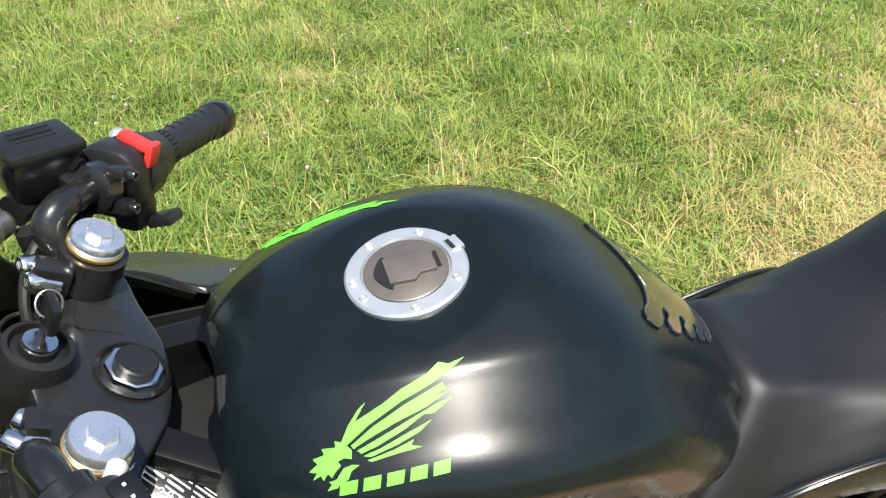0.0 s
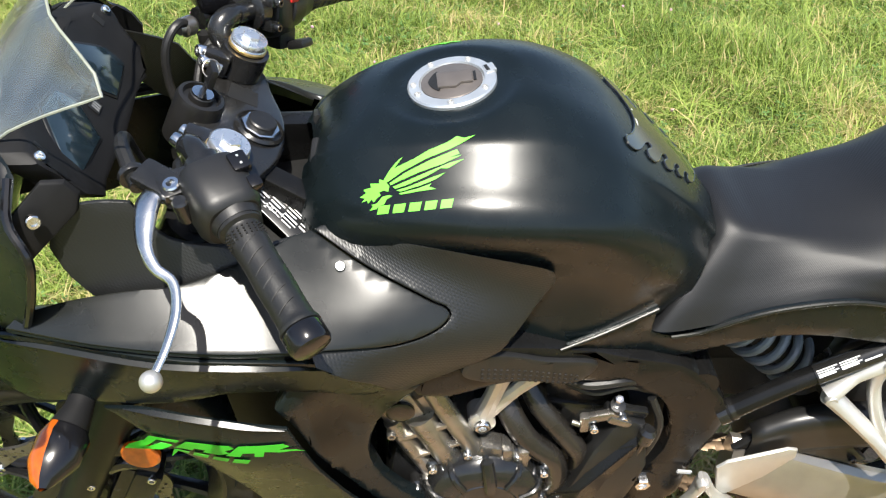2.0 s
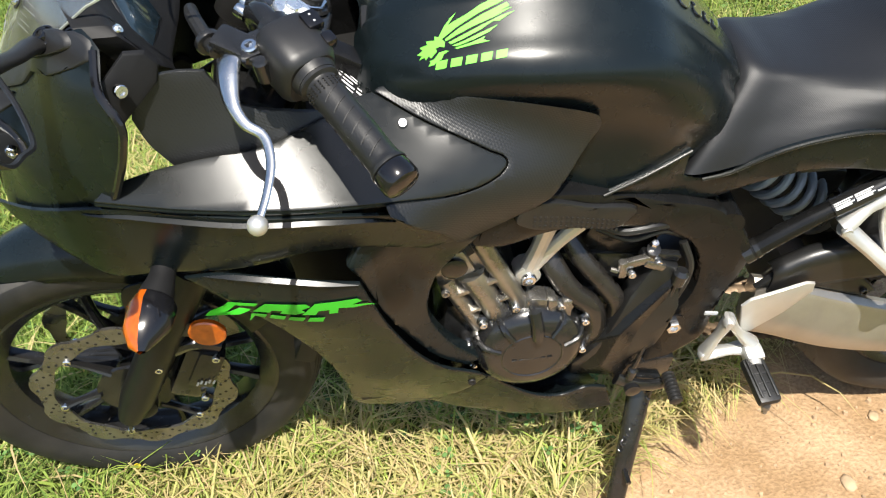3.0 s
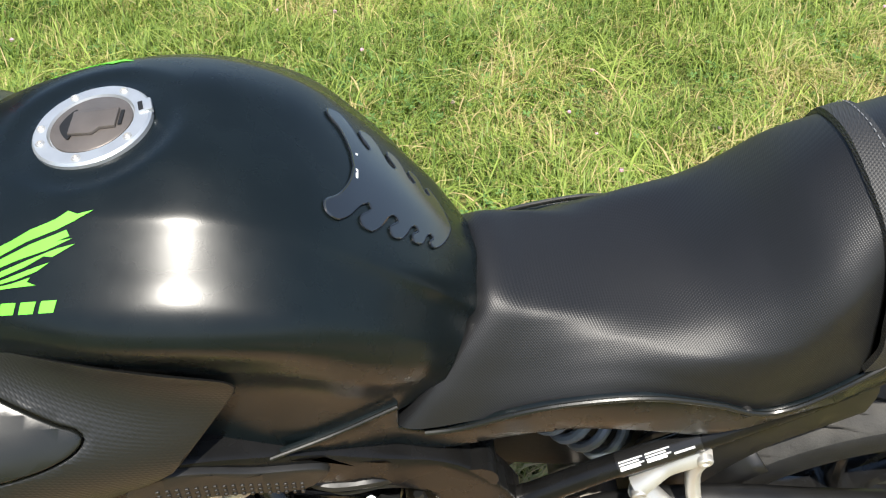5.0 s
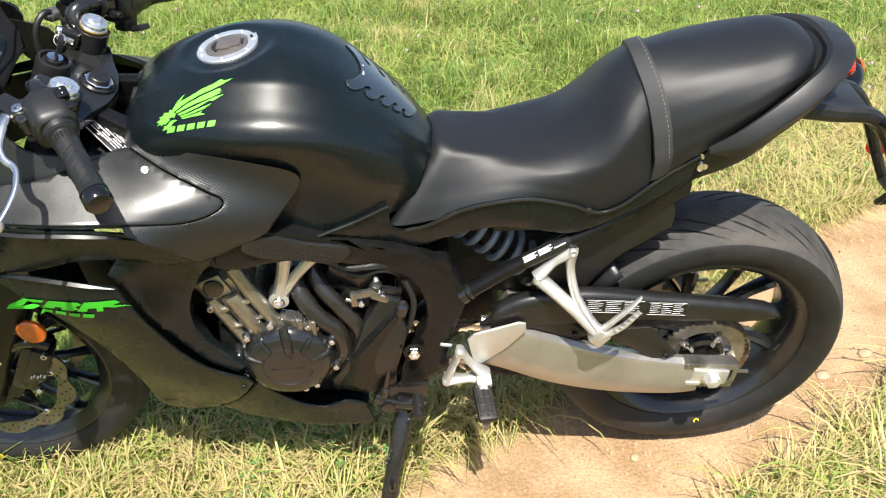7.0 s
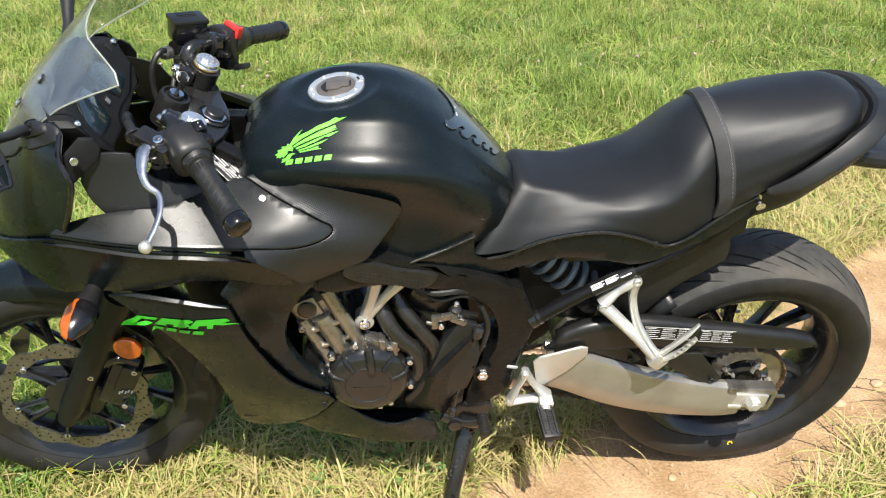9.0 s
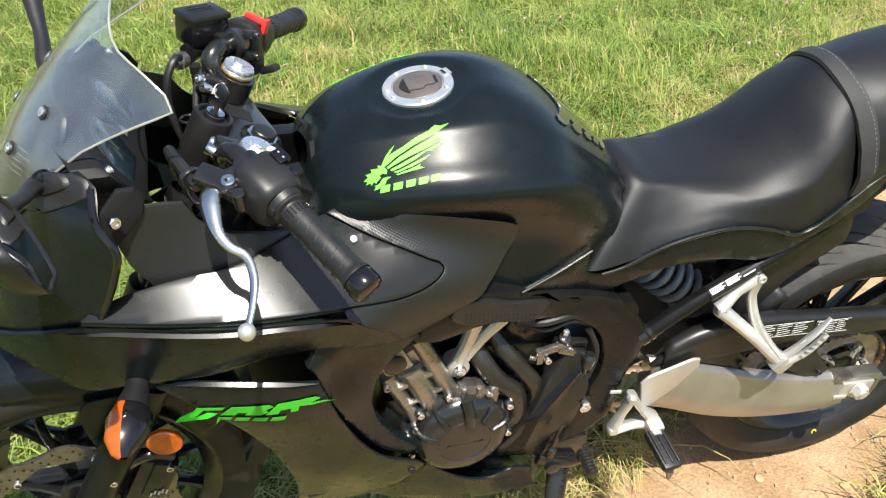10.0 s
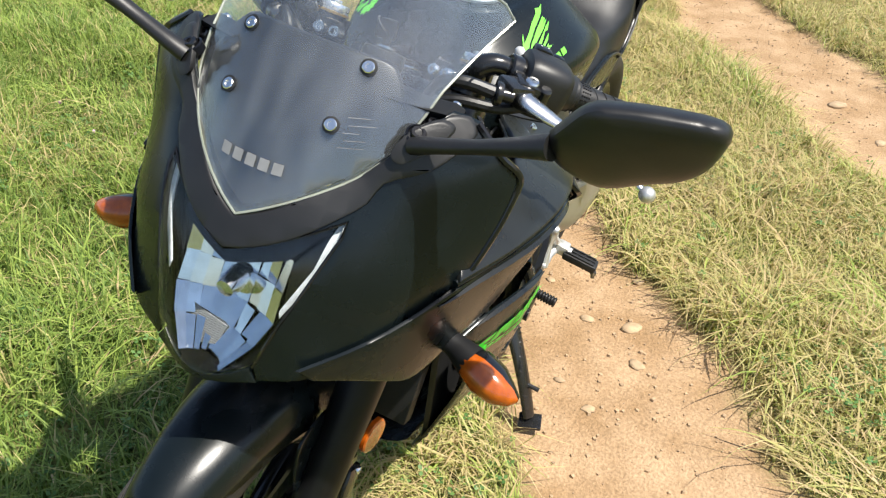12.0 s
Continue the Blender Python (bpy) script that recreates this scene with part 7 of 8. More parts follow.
def hanger():
    legs = [([(1.079, 0.593), (1.105, 0.622), (1.138, 0.652)], [0.0165, 0.0115, 0.0155]), ([(1.079, 0.593), (1.112, 0.567), (1.15, 0.535), (1.188, 0.500)], [0.0165, 0.0145, 0.0140, 0.0155]), ([(1.138, 0.652), (1.139, 0.61), (1.148, 0.565), (1.168, 0.528), (1.19, 0.500)], [0.0155, 0.0110, 0.0115, 0.0130, 0.0155])]
    return merge(*[tube([(x, ph_y(x, z), z) for x, z in pts], r, 12, 16, flat=0.75) for pts, r in legs])


for side in (-1, 1):
    f = (lambda b: b) if side < 0 else flip
    hg = part("pillion_hanger", f(hanger()), ALLOY, bike, "silver cast passenger footrest hanger")
    for x, z in ((1.079, 0.593), (1.138, 0.653)):
        part("hanger_bolt", f(bolt((x, ph_y(x, z) - 0.012, z), (0, -1, 0), 0.0085, 0.004)), ALLOY, hg)
    part("pillion_peg", f(merge(block((1.192, -0.190, 0.495), (0.030, 0.026, 0.034), (0, 40, 0), 0.006), tube([(1.192, -0.190, 0.505), (1.215, -0.196, 0.540), (1.245, -0.196, 0.578), (1.256, -0.194, 0.592)], [0.010, 0.008, 0.008, 0.004], 10, 14, flat=0.6), tube([(1.196, -0.195, 0.498), (1.228, -0.203, 0.528), (1.254, -0.202, 0.562)], [0.009, 0.007, 0.006], 10, 12, flat=0.7), *[block((1.216 + 0.0075 * k, -0.208, 0.522 + 0.009 * k), (0.010, 0.004, 0.004), (0, 50, 0), 0.001) for k in range(5)])), ALLOY, hg, "folded silver passenger peg")

# swingarm, chain, sprocket, hugger, shock


def swing_mesh():
    rows = []
    for x, zt, zb, y in ((0.985, 0.474, 0.368, -0.120), (1.02, 0.472, 0.362, -0.128), (1.12, 0.437, 0.322, -0.138), (1.22, 0.398, 0.293, -0.142), (1.32, 0.368, 0.274, -0.142), (1.40, 0.350, 0.268, -0.141), (1.425, 0.346, 0.270, -0.140)):
        zm = (zt + zb) / 2
        rows.append([(x, y - 0.002, zt - 0.006), (x, y - 0.006, zt - 0.014), (x, y - 0.011, zm + 0.004), (x, y - 0.0155, zm - 0.010), (x, y - 0.0165, zb + 0.010), (x, y - 0.012, zb + 0.002), (x, y, zb), (x, y + 0.022, zb + 0.004), (x, y + 0.026, zm), (x, y + 0.022, zt - 0.004), (x, y + 0.010, zt)])
    dense = np.stack([cr([r[j] for r in rows], 30) for j in range(11)], 1)
    return grid(dense, loop_v=True, cap=True)


swing = part("swingarm", swing_mesh(), SWING, bike, "brushed silver alloy swingarm")
part("right_arm", flip(swing_mesh()), SWING, swing)
part("arm_bridge", block((1.06, 0, 0.43), (0.06, 0.22, 0.09), (0, 12, 0), 0.015), SWING, swing)
for side in (-1, 1):
    f = (lambda b: b) if side < 0 else flip
    part("axle_slot", f(merge(block((1.448, -0.136, 0.338), (0.11, 0.03, 0.016), (0, 6, 0), 0.004), block((1.452, -0.136, 0.287), (0.10, 0.03, 0.016), (0, 6, 0), 0.004), block((1.50, -0.136, 0.310), (0.012, 0.03, 0.05), (0, 6, 0), 0.004))), CASTGREY, swing)
    part("chain_adjuster", f(merge(block((1.448, -0.152, 0.314), (0.075, 0.008, 0.038), (0, 6, 0), 0.002), block((1.415, -0.156, 0.300), (0.03, 0.005, 0.008), (0, 6, 0), 0.001))), ALLOY, swing)
    part("axle_nut", f(merge(hexnut((1.452, -0.163, 0.314), (0, -1, 0), 0.017, 0.009), lathe([(0.009, 0), (0.009, 0.02), (0, 0.021)], (1.452, -0.155, 0.314), (0, -1, 0), 14), lathe([(0.0, 0), (0.020, 0), (0.020, 0.003), (0, 0.003)], (1.452, -0.157, 0.314), (0, -1, 0), 22))), ALLOY, swing, "bright rear axle nut")
    part("adjuster_bolt", f(tube([(1.50, -0.136, 0.308), (1.535, -0.136, 0.304)], 0.004, 8, 2, smooth=False)), CASTGREY, swing)
SPC = V(1.45, -0.088, 0.315)


def sprocket_mesh():
    bm = bmesh.new()
    n = 42 * 4
    rings = []
    for h in (-0.003, 0.003):
        for which in (0, 1):
            ring = []
            for i in range(n):
                a = 2 * math.pi * i / n
                r = 0.094 + (0.0035 if i % 4 in (1, 2) else -0.0035) if which else 0.062
                ring.append(bm.verts.new(SPC + V(r * math.sin(a), h, -r * math.cos(a))))
            rings.append(ring)
    for i in range(n):
        j = (i + 1) % n
        for a, b in ((0, 1), (2, 3), (0, 2), (1, 3)):
            bm.faces.new((rings[a][i], rings[a][j], rings[b][j], rings[b][i]))
    return bm


sprocket = part("rear_sprocket", sprocket_mesh(), SPROCKET, bike, "silver rear sprocket with dusty chain")
for k in range(5):
    a = 2 * math.pi * (k + 0.2) / 5
    d = V(math.sin(a), 0, -math.cos(a))
    part("sprocket_arm", tube([SPC + d * 0.035, SPC + d * 0.05, SPC + d * 0.068], [0.02, 0.016, 0.018], 10, 8, flat=0.3), SPROCKET, sprocket)
    part("sprocket_nut", hexnut(SPC + d * 0.054 + V(0, -0.010, 0), (0, -1, 0), 0.0095, 0.006), CHROME, sprocket)
part("sprocket_hub", lathe([(0.045, -0.005), (0.045, 0.008), (0.036, 0.012), (0.03, 0.004), (0, 0.004)], SPC, (0, -1, 0), 28), CASTBLACK, sprocket)


def chain_mesh():
    fs = V(0.80, -0.088, 0.405)
    path = []
    for a in np.linspace(radians(8), radians(172), 26):
        path.append(SPC + V(0.096 * math.sin(a), 0, 0.096 * math.cos(a)))
    d0, d1 = path[-1], fs + V(0, 0, -0.035)
    path += [d0 + (d1 - d0) * k + V(0, 0, -0.02 * math.sin(k * math.pi)) for k in np.linspace(0.02, 1, 42)]
    d0, d1 = fs + V(0, 0, 0.035), path[0]
    path += [d0 + (d1 - d0) * k for k in np.linspace(0, 0.98, 42)]
    bm = None
    for i in range(len(path) - 1):
        p, q = V(*path[i]), V(*path[i + 1])
        if np.linalg.norm(q - p) > 0.05:
            continue
        for s in (-1, 1):
            off = V(0, s * (0.0075 if i % 2 else 0.0055), 0)
            one = tube([p + off - (q - p) * 0.1, (p + q) / 2 + off, q + off + (q - p) * 0.1], [0.0095, 0.0068, 0.0095], 6, 3, smooth=False, flat=0.3)
            bm = one if bm is None else merge(bm, one)
    return bm


part("chain", chain_mesh(), CHAIN, sprocket, "dusty brown drive chain")


def guard_mesh():
    rows = []
    for x, zt, zb in ((1.00, 0.515, 0.455), (1.06, 0.545, 0.462), (1.18, 0.552, 0.468), (1.32, 0.528, 0.463), (1.46, 0.505, 0.452), (1.55, 0.482, 0.450), (1.565, 0.470, 0.455)):
        zt -= 0.009
        rows.append([(x, -0.106, zt - 0.002), (x, -0.118, zt + 0.001), (x, -0.130, zt - 0.003), (x, -0.134, zt - 0.010), (x, -0.134, (zt + zb) / 2), (x, -0.132, zb)])
    return grid(loft(rows, 26, 14))


guard = part("chain_guard", guard_mesh(), PLASTIC, bike, "black plastic chain guard with warning labels")
gs = guard.modifiers.new("thickness", "SOLIDIFY")
gs.thickness, gs.offset = 0.003, -1
part("guard_flap", panel(corners([(1.20, 0.452), (1.31, 0.452), (1.375, 0.372), (1.36, 0.358), (1.325, 0.362), (1.25, 0.415)], 3), lambda x, z: -0.138, "y", 0.004, 0.05, 0.0015), PLASTIC, bike, "black plastic chain flap")
part("flap_screw", bolt((1.352, -0.141, 0.372), (0, -1, 0), 0.006, 0.003), CASTBLACK, bike)
part("slider_cover", panel(corners([(0.98, 0.47), (1.02, 0.512), (1.12, 0.505), (1.19, 0.43), (1.17, 0.42), (1.12, 0.44), (1.04, 0.475)], 3), lambda x, z: -0.130, "y", 0.01, 0.05, 0.003), PLASTIC, bike, "black swingarm cover")
part("slider_screw", bolt((1.165, -0.134, 0.437), (0, -1, 0), 0.006, 0.003), CASTBLACK, bike)
for (x0, x1, z0, z1) in ((1.175, 1.288, 0.555 - 0.018, 0.545 - 0.018), (1.296, 1.372, 0.538 - 0.014, 0.527 - 0.014)):
    lb = part("warning_label", panel(corners([(x0, z0 - 0.036), (x1, z1 - 0.036), (x1, z1 - 0.004), (x0, z0 - 0.004)], 2), lambda x, z: -0.1355, "y", 0.0008, 0.05, 0), LABEL, guard, "black warning label with white fine print")
    rowsbm = None
    for r in range(5):
        for c in range(3):
            xa = x0 + 0.004 + (x1 - x0 - 0.008) * c / 3
            xb = xa + (x1 - x0) * (0.26 if (r + c) % 3 else 0.20)
            za = z0 + (z1 - z0) * (xa - x0) / (x1 - x0) - 0.009 - r * 0.0056
            one = block(((xa + xb) / 2, -0.1366, za), (xb - xa, 0.0004, 0.0009), (0, 0, 0), 0)
            rowsbm = one if rowsbm is None else merge(rowsbm, one)
    part("fine_print", rowsbm, WHITE, lb, "unreadable white fine print")
    part("label_border", merge(block(((x0 + x1) / 2, -0.1366, (z0 + z1) / 2 - 0.0045), (x1 - x0, 0.0004, 0.0009), (0, 6, 0), 0), block(((x0 + x1) / 2, -0.1366, (z0 + z1) / 2 - 0.0355), (x1 - x0, 0.0004, 0.0009), (0, 6, 0), 0)), WHITE, lb)


def hugger_mesh():
    rows = []
    for a in np.linspace(radians(-78), radians(-44), 12):
        r = 0.330
        rows.append([REAR_AXLE + V((r - (1 - math.cos(t)) * 0.07) * math.sin(a) - 0.0, 0.097 * math.sin(t) / math.sin(1.2), (r - (1 - math.cos(t)) * 0.07) * math.cos(a) + 0.028) for t in np.linspace(-1.2, 1.2, 15)])
    return grid(np.array(rows))


hug = part("inner_mudguard", hugger_mesh(), PLASTIC, bike, "black inner rear mudguard")
both("mudguard_side", lambda: panel(np.vstack([cr([(1.10, 0.655), (1.16, 0.690), (1.23, 0.722), (1.302, 0.752)], 10), cr([(1.316, 0.730), (1.324, 0.700), (1.323, 0.668)], 6), cr([(1.28, 0.636), (1.24, 0.606), (1.20, 0.555), (1.17, 0.505)], 12), cr([(1.12, 0.520), (1.08, 0.570), (1.08, 0.62)], 6)]), lambda x, z: -0.0965 + 0.02 * max(0, z - 0.70), "y", 0.004, 0.03, 0.002), PLASTIC, hug)
part("mudguard_roof", grid(np.array([[(x, y, z + 0.012 * (1 - (y / 0.1) ** 2)) for y in np.linspace(-0.0955, 0.0955, 13)] for x, z in cr([(1.10, 0.655), (1.16, 0.690), (1.23, 0.722), (1.302, 0.752)], 12)])), PLASTIC, hug)
hm = hug.modifiers.new("thickness", "SOLIDIFY")
hm.thickness = 0.004
part("under_tail", grid(loft([mirrored([(x, 0, zt), (x, -0.07, zt - 0.005), (x, -0.098, zt - 0.03), (x, -0.1, zb)]) for x, zt, zb in ((1.0, 0.76, 0.68), (1.15, 0.76, 0.68), (1.26, 0.77, 0.70), (1.34, 0.80, 0.74))], 12, 21)), PLASTIC, bike)
SHT, SHB = V(0.955, -0.035, 0.665), V(1.075, -0.035, 0.555)
axis = (SHB - SHT) / np.linalg.norm(SHB - SHT)
_, sa_, sb_ = frame_axes(axis)
shock = part("rear_shock", tube([SHT - axis * 0.03, SHB + axis * 0.08], 0.020, 16, 2, smooth=False), DARK, bike, "rear shock with grey coil spring")
part("coil_spring", tube([SHT + axis * (0.155 * k) + 0.037 * (math.cos(k * 2 * math.pi * 5.2) * sa_ + math.sin(k * 2 * math.pi * 5.2) * sb_) for k in np.linspace(0, 1, 130)], 0.0068, 10, 130, smooth=False), SPRING, shock, "grey coil spring")
part("spring_collar", lathe([(0.02, 0), (0.045, 0), (0.045, 0.012), (0.03, 0.03), (0.02, 0.03)], SHB + axis * 0.02, axis, 24), CASTGREY, shock)
# black fillers added under the seat, closing the gaps with darkness
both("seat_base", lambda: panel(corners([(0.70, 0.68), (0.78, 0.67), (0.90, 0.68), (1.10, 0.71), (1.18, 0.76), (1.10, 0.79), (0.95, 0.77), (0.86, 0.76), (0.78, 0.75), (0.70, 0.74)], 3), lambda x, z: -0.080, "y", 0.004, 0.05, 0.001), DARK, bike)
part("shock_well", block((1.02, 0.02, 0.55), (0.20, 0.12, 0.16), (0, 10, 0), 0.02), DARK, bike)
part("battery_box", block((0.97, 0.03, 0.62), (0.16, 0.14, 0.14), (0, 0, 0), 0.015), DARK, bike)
# model logo on the lower cowl, as slanted green shapes, and a second row of bars
LOW_TREE = wrap_tree(lower[0])
LOGO = [[(-0.012, 0.002), (-0.004, 0.012), (0.012, 0.0205), (0.055, 0.0225), (0.050, 0.0165), (0.024, 0.0150), (0.014, 0.0095), (0.044, 0.0085), (0.040, 0.0030)],
        [(0.046, 0.0035), (0.063, 0.0230), (0.112, 0.0250), (0.117, 0.0205), (0.106, 0.0145), (0.110, 0.0100), (0.098, 0.0040), (0.079, 0.0042), (0.083, 0.0100), (0.070, 0.0098), (0.066, 0.0040)],
        [(0.106, 0.0045), (0.123, 0.0255), (0.172, 0.0275), (0.178, 0.0225), (0.165, 0.0170), (0.198, 0.0150), (0.168, 0.0120), (0.150, 0.0145), (0.148, 0.0050), (0.138, 0.0048), (0.139, 0.0125), (0.126, 0.0120), (0.122, 0.0046)]]
LOGO_O = (0.211, -0.225, 0.668)
for s in (-1, 1):
    for shape in LOGO:
        bm = decal(np.array(shape), LOGO_O, (1, -0.12, 0.02), (0, -0.05, 1), LOW_TREE, lift=0.0022)
        part("logo_shape", bm if s < 0 else flip(bm), GREEN2, lower[0] if s < 0 else lower[1], "green film")
    for k in range(4):
        x0 = 0.040 + k * 0.0235
        bm = decal(np.array([(x0, -0.011), (x0 + 0.018, -0.011), (x0 + 0.022, -0.002), (x0 + 0.004, -0.002)]), LOGO_O, (1, -0.12, 0.02), (0, -0.05, 1), LOW_TREE, lift=0.0022)
        part("logo_bar", bm if s < 0 else flip(bm), GREEN2, lower[0] if s < 0 else lower[1], "green film")

# ---- steering head and controls ----
E1 = V(FORK[2], 0, -FORK[0])
HEADP = FRONT_AXLE + FORK * 0.724


def on_head(u, v, h):
    return HEADP + E1 * u + V(0, v, 0) + FORK * h


def head_plate(shape, h0, h1, bevel=0.002):
    bm = panel(shape, lambda a, b: h1, axis="z", thick=h1 - h0, step=0.2, bevel=bevel, inward=-1)
    for v in bm.verts:
        v.co = Vector(on_head(v.co.x, v.co.y, v.co.z))
    return bm


CL = [(-0.030, -0.100), (-0.022, -0.128), (0.010, -0.133), (0.032, -0.115), (0.045, -0.080), (0.062, -0.040), (0.068, 0.0)]
clamp = part("top_clamp", head_plate(np.vstack([cr(CL, 26), (cr(CL, 26) * (1, -1))[::-1][1:], cr([(-0.030, 0.100), (-0.028, 0.06), (-0.034, 0.03), (-0.045, 0.0), (-0.034, -0.03), (-0.028, -0.06), (-0.030, -0.100)], 24)[1:-1]]), -0.022, 0.0, 0.004), CASTBLACK, bike, "black top clamp of the steering head")
for s in (-1, 1):
    # thin black plate on the solid clamp, painting the shade of an opening
    part("clamp_window", head_plate(corners([(-0.006, s * 0.040), (0.030, s * 0.040), (0.028, s * 0.066), (-0.004, s * 0.070)], 2), -0.002, 0.0006, 0), DARK, clamp, "dark opening in the clamp")
part("lower_clamp", block(FRONT_AXLE + FORK * 0.53 + E1 * 0.02, (0.09, 0.25, 0.04), (0, 26.6, 0), 0.012), CASTBLACK, bike)
part("stem_well", lathe([(0.026, -0.002), (0.029, 0.003), (0.026, 0.006), (0.024, 0.001)], on_head(0.036, 0, 0), FORK, 30), CASTBLACK, clamp)
part("stem_nut", lathe([(0.0225, 0.0), (0.0225, 0.007), (0.021, 0.008), (0, 0.008)], on_head(0.036, 0, 0), FORK, 8), CHROME, clamp, "bright stem nut")
part("stem_plug", lathe([(0.0165, 0.006), (0.0165, 0.013), (0.015, 0.0145), (0, 0.015)], on_head(0.036, 0, 0), FORK, 28), PLASTIC, clamp, "black stem plug")
ign = part("ignition_switch", lathe([(0.027, -0.05), (0.027, 0.002), (0.025, 0.008), (0.021, 0.009), (0.019, 0.003), (0.014, 0.004), (0.013, 0.010), (0, 0.010)], on_head(-0.034, 0, 0.008), FORK, 32), PLASTIC, bike, "black ignition lock with its key in it")
part("lock_face", lathe([(0.012, 0), (0.012, 0.004), (0, 0.005)], on_head(-0.034, 0, 0.017), FORK, 20), CHROME, ign, "worn steel lock face")
part("key_head", merge(block(on_head(-0.032, 0.008, 0.040), (0.008, 0.026, 0.024), (0, 26, 15), 0.004), block(on_head(-0.034, 0.002, 0.024), (0.003, 0.009, 0.014), (0, 26, 15), 0.0005)), PLASTIC, ign, "black key head")
part("key_ring", tube([on_head(-0.034 + 0.009 * math.cos(a), 0.014 + 0.007 * math.sin(a), 0.044 + 0.007 * math.sin(a)) for a in np.linspace(0, 2 * math.pi, 20)], 0.0009, 6, 20, smooth=False), CASTGREY, ign, "thin steel key ring")
A0, A1 = V(0.325, -0.135, 1.012), V(0.438, -0.328, 0.951)
BAR = (A1 - A0) / np.linalg.norm(A1 - A0)
BLEN = float(np.linalg.norm(A1 - A0))
_, BA, BB = frame_axes(BAR)


A0R, A1R = V(0.332, 0.140, 1.010), V(0.470, 0.360, 0.938)
BARR = (A1R - A0R) / np.linalg.norm(A1R - A0R)


def on_right(bm, slide=0.0):
    """Mirrors a control of the left bar and lays it on the right one, which the steering has turned back a little."""
    flip(bm)
    turn = Vector(BAR * (1, -1, 1)).rotation_difference(Vector(BARR)).to_matrix().to_4x4()
    bm.transform(Matrix.Translation(Vector(A0R + BARR * slide)) @ turn @ Matrix.Translation(Vector(-A0 * (1, -1, 1))))
    return bm


def along(t, side=0.0, up=0.0):
    fwd = np.cross(BAR, (0, 0, 1))
    fwd /= np.linalg.norm(fwd)
    if fwd[0] > 0:
        fwd = -fwd
    top = np.cross(fwd, BAR)
    if top[2] < 0:
        top = -top
    return A0 + BAR * (t * BLEN) + fwd * side + top * up


def on_bar(bm, t, side=0.0, up=0.0):
    """Lays a mesh whose z runs along the bar and whose x points ahead of it."""
    fwd = along(0, 1) - A0
    top = along(0, 0, 1) - A0
    m = Matrix(((*fwd, 0), (*top, 0), (*BAR, 0), (0, 0, 0, 1))).transposed()
    m.translation = Vector(along(t, side, up))
    if m.to_3x3().determinant() < 0:
        for v in bm.verts:
            v.co.y = -v.co.y
        m = Matrix(((*fwd, 0), (*(-top), 0), (*BAR, 0), (0, 0, 0, 1))).transposed()
        m.translation = Vector(along(t, side, up))
    bm.transform(m)
    return bm


def grip_mesh():
    prof = [(0.0205, 0.395), (0.0215, 0.40), (0.0215, 0.415), (0.0175, 0.425)]
    prof += [(0.0172 + 0.0003 * math.sin(k * 0.35), 0.43 + 0.012 * k) for k in range(38)]
    prof += [(0.0185, 0.89), (0.0195, 0.90), (0.0195, 0.912), (0.016, 0.915)]
    return lathe([(r, t * BLEN) for r, t in prof], A0, BAR, 24)


def grip_grooves():
    bm = None
    for k in range(6):
        for a0 in (0.3, 2.4, 4.5):
            t0 = 0.50 + k * 0.062
            pts = []
            for m in np.linspace(0, 1, 6):
                a = a0 + m * 1.1 + k * 0.0
                r = 0.0173
                pts.append(A0 + BAR * (t0 + 0.035 * m) * BLEN + r * (math.cos(a) * BA + math.sin(a) * BB))
            one = tube(pts, 0.0007, 5, 6, smooth=False)
            bm = one if bm is None else merge(bm, one)
    return bm


def knurls():
    bm = None
    for a in np.linspace(0, 2 * math.pi, 22, endpoint=False):
        for m in range(4):
            c = A0 + BAR * (0.445 + 0.0135 * m) * BLEN + 0.0178 * (math.cos(a) * BA + math.sin(a) * BB)
            one = block(c, (0.0016, 0.0016, 0.0016), (0, 0, 0), 0)
            bm = one if bm is None else merge(bm, one)
    return bm


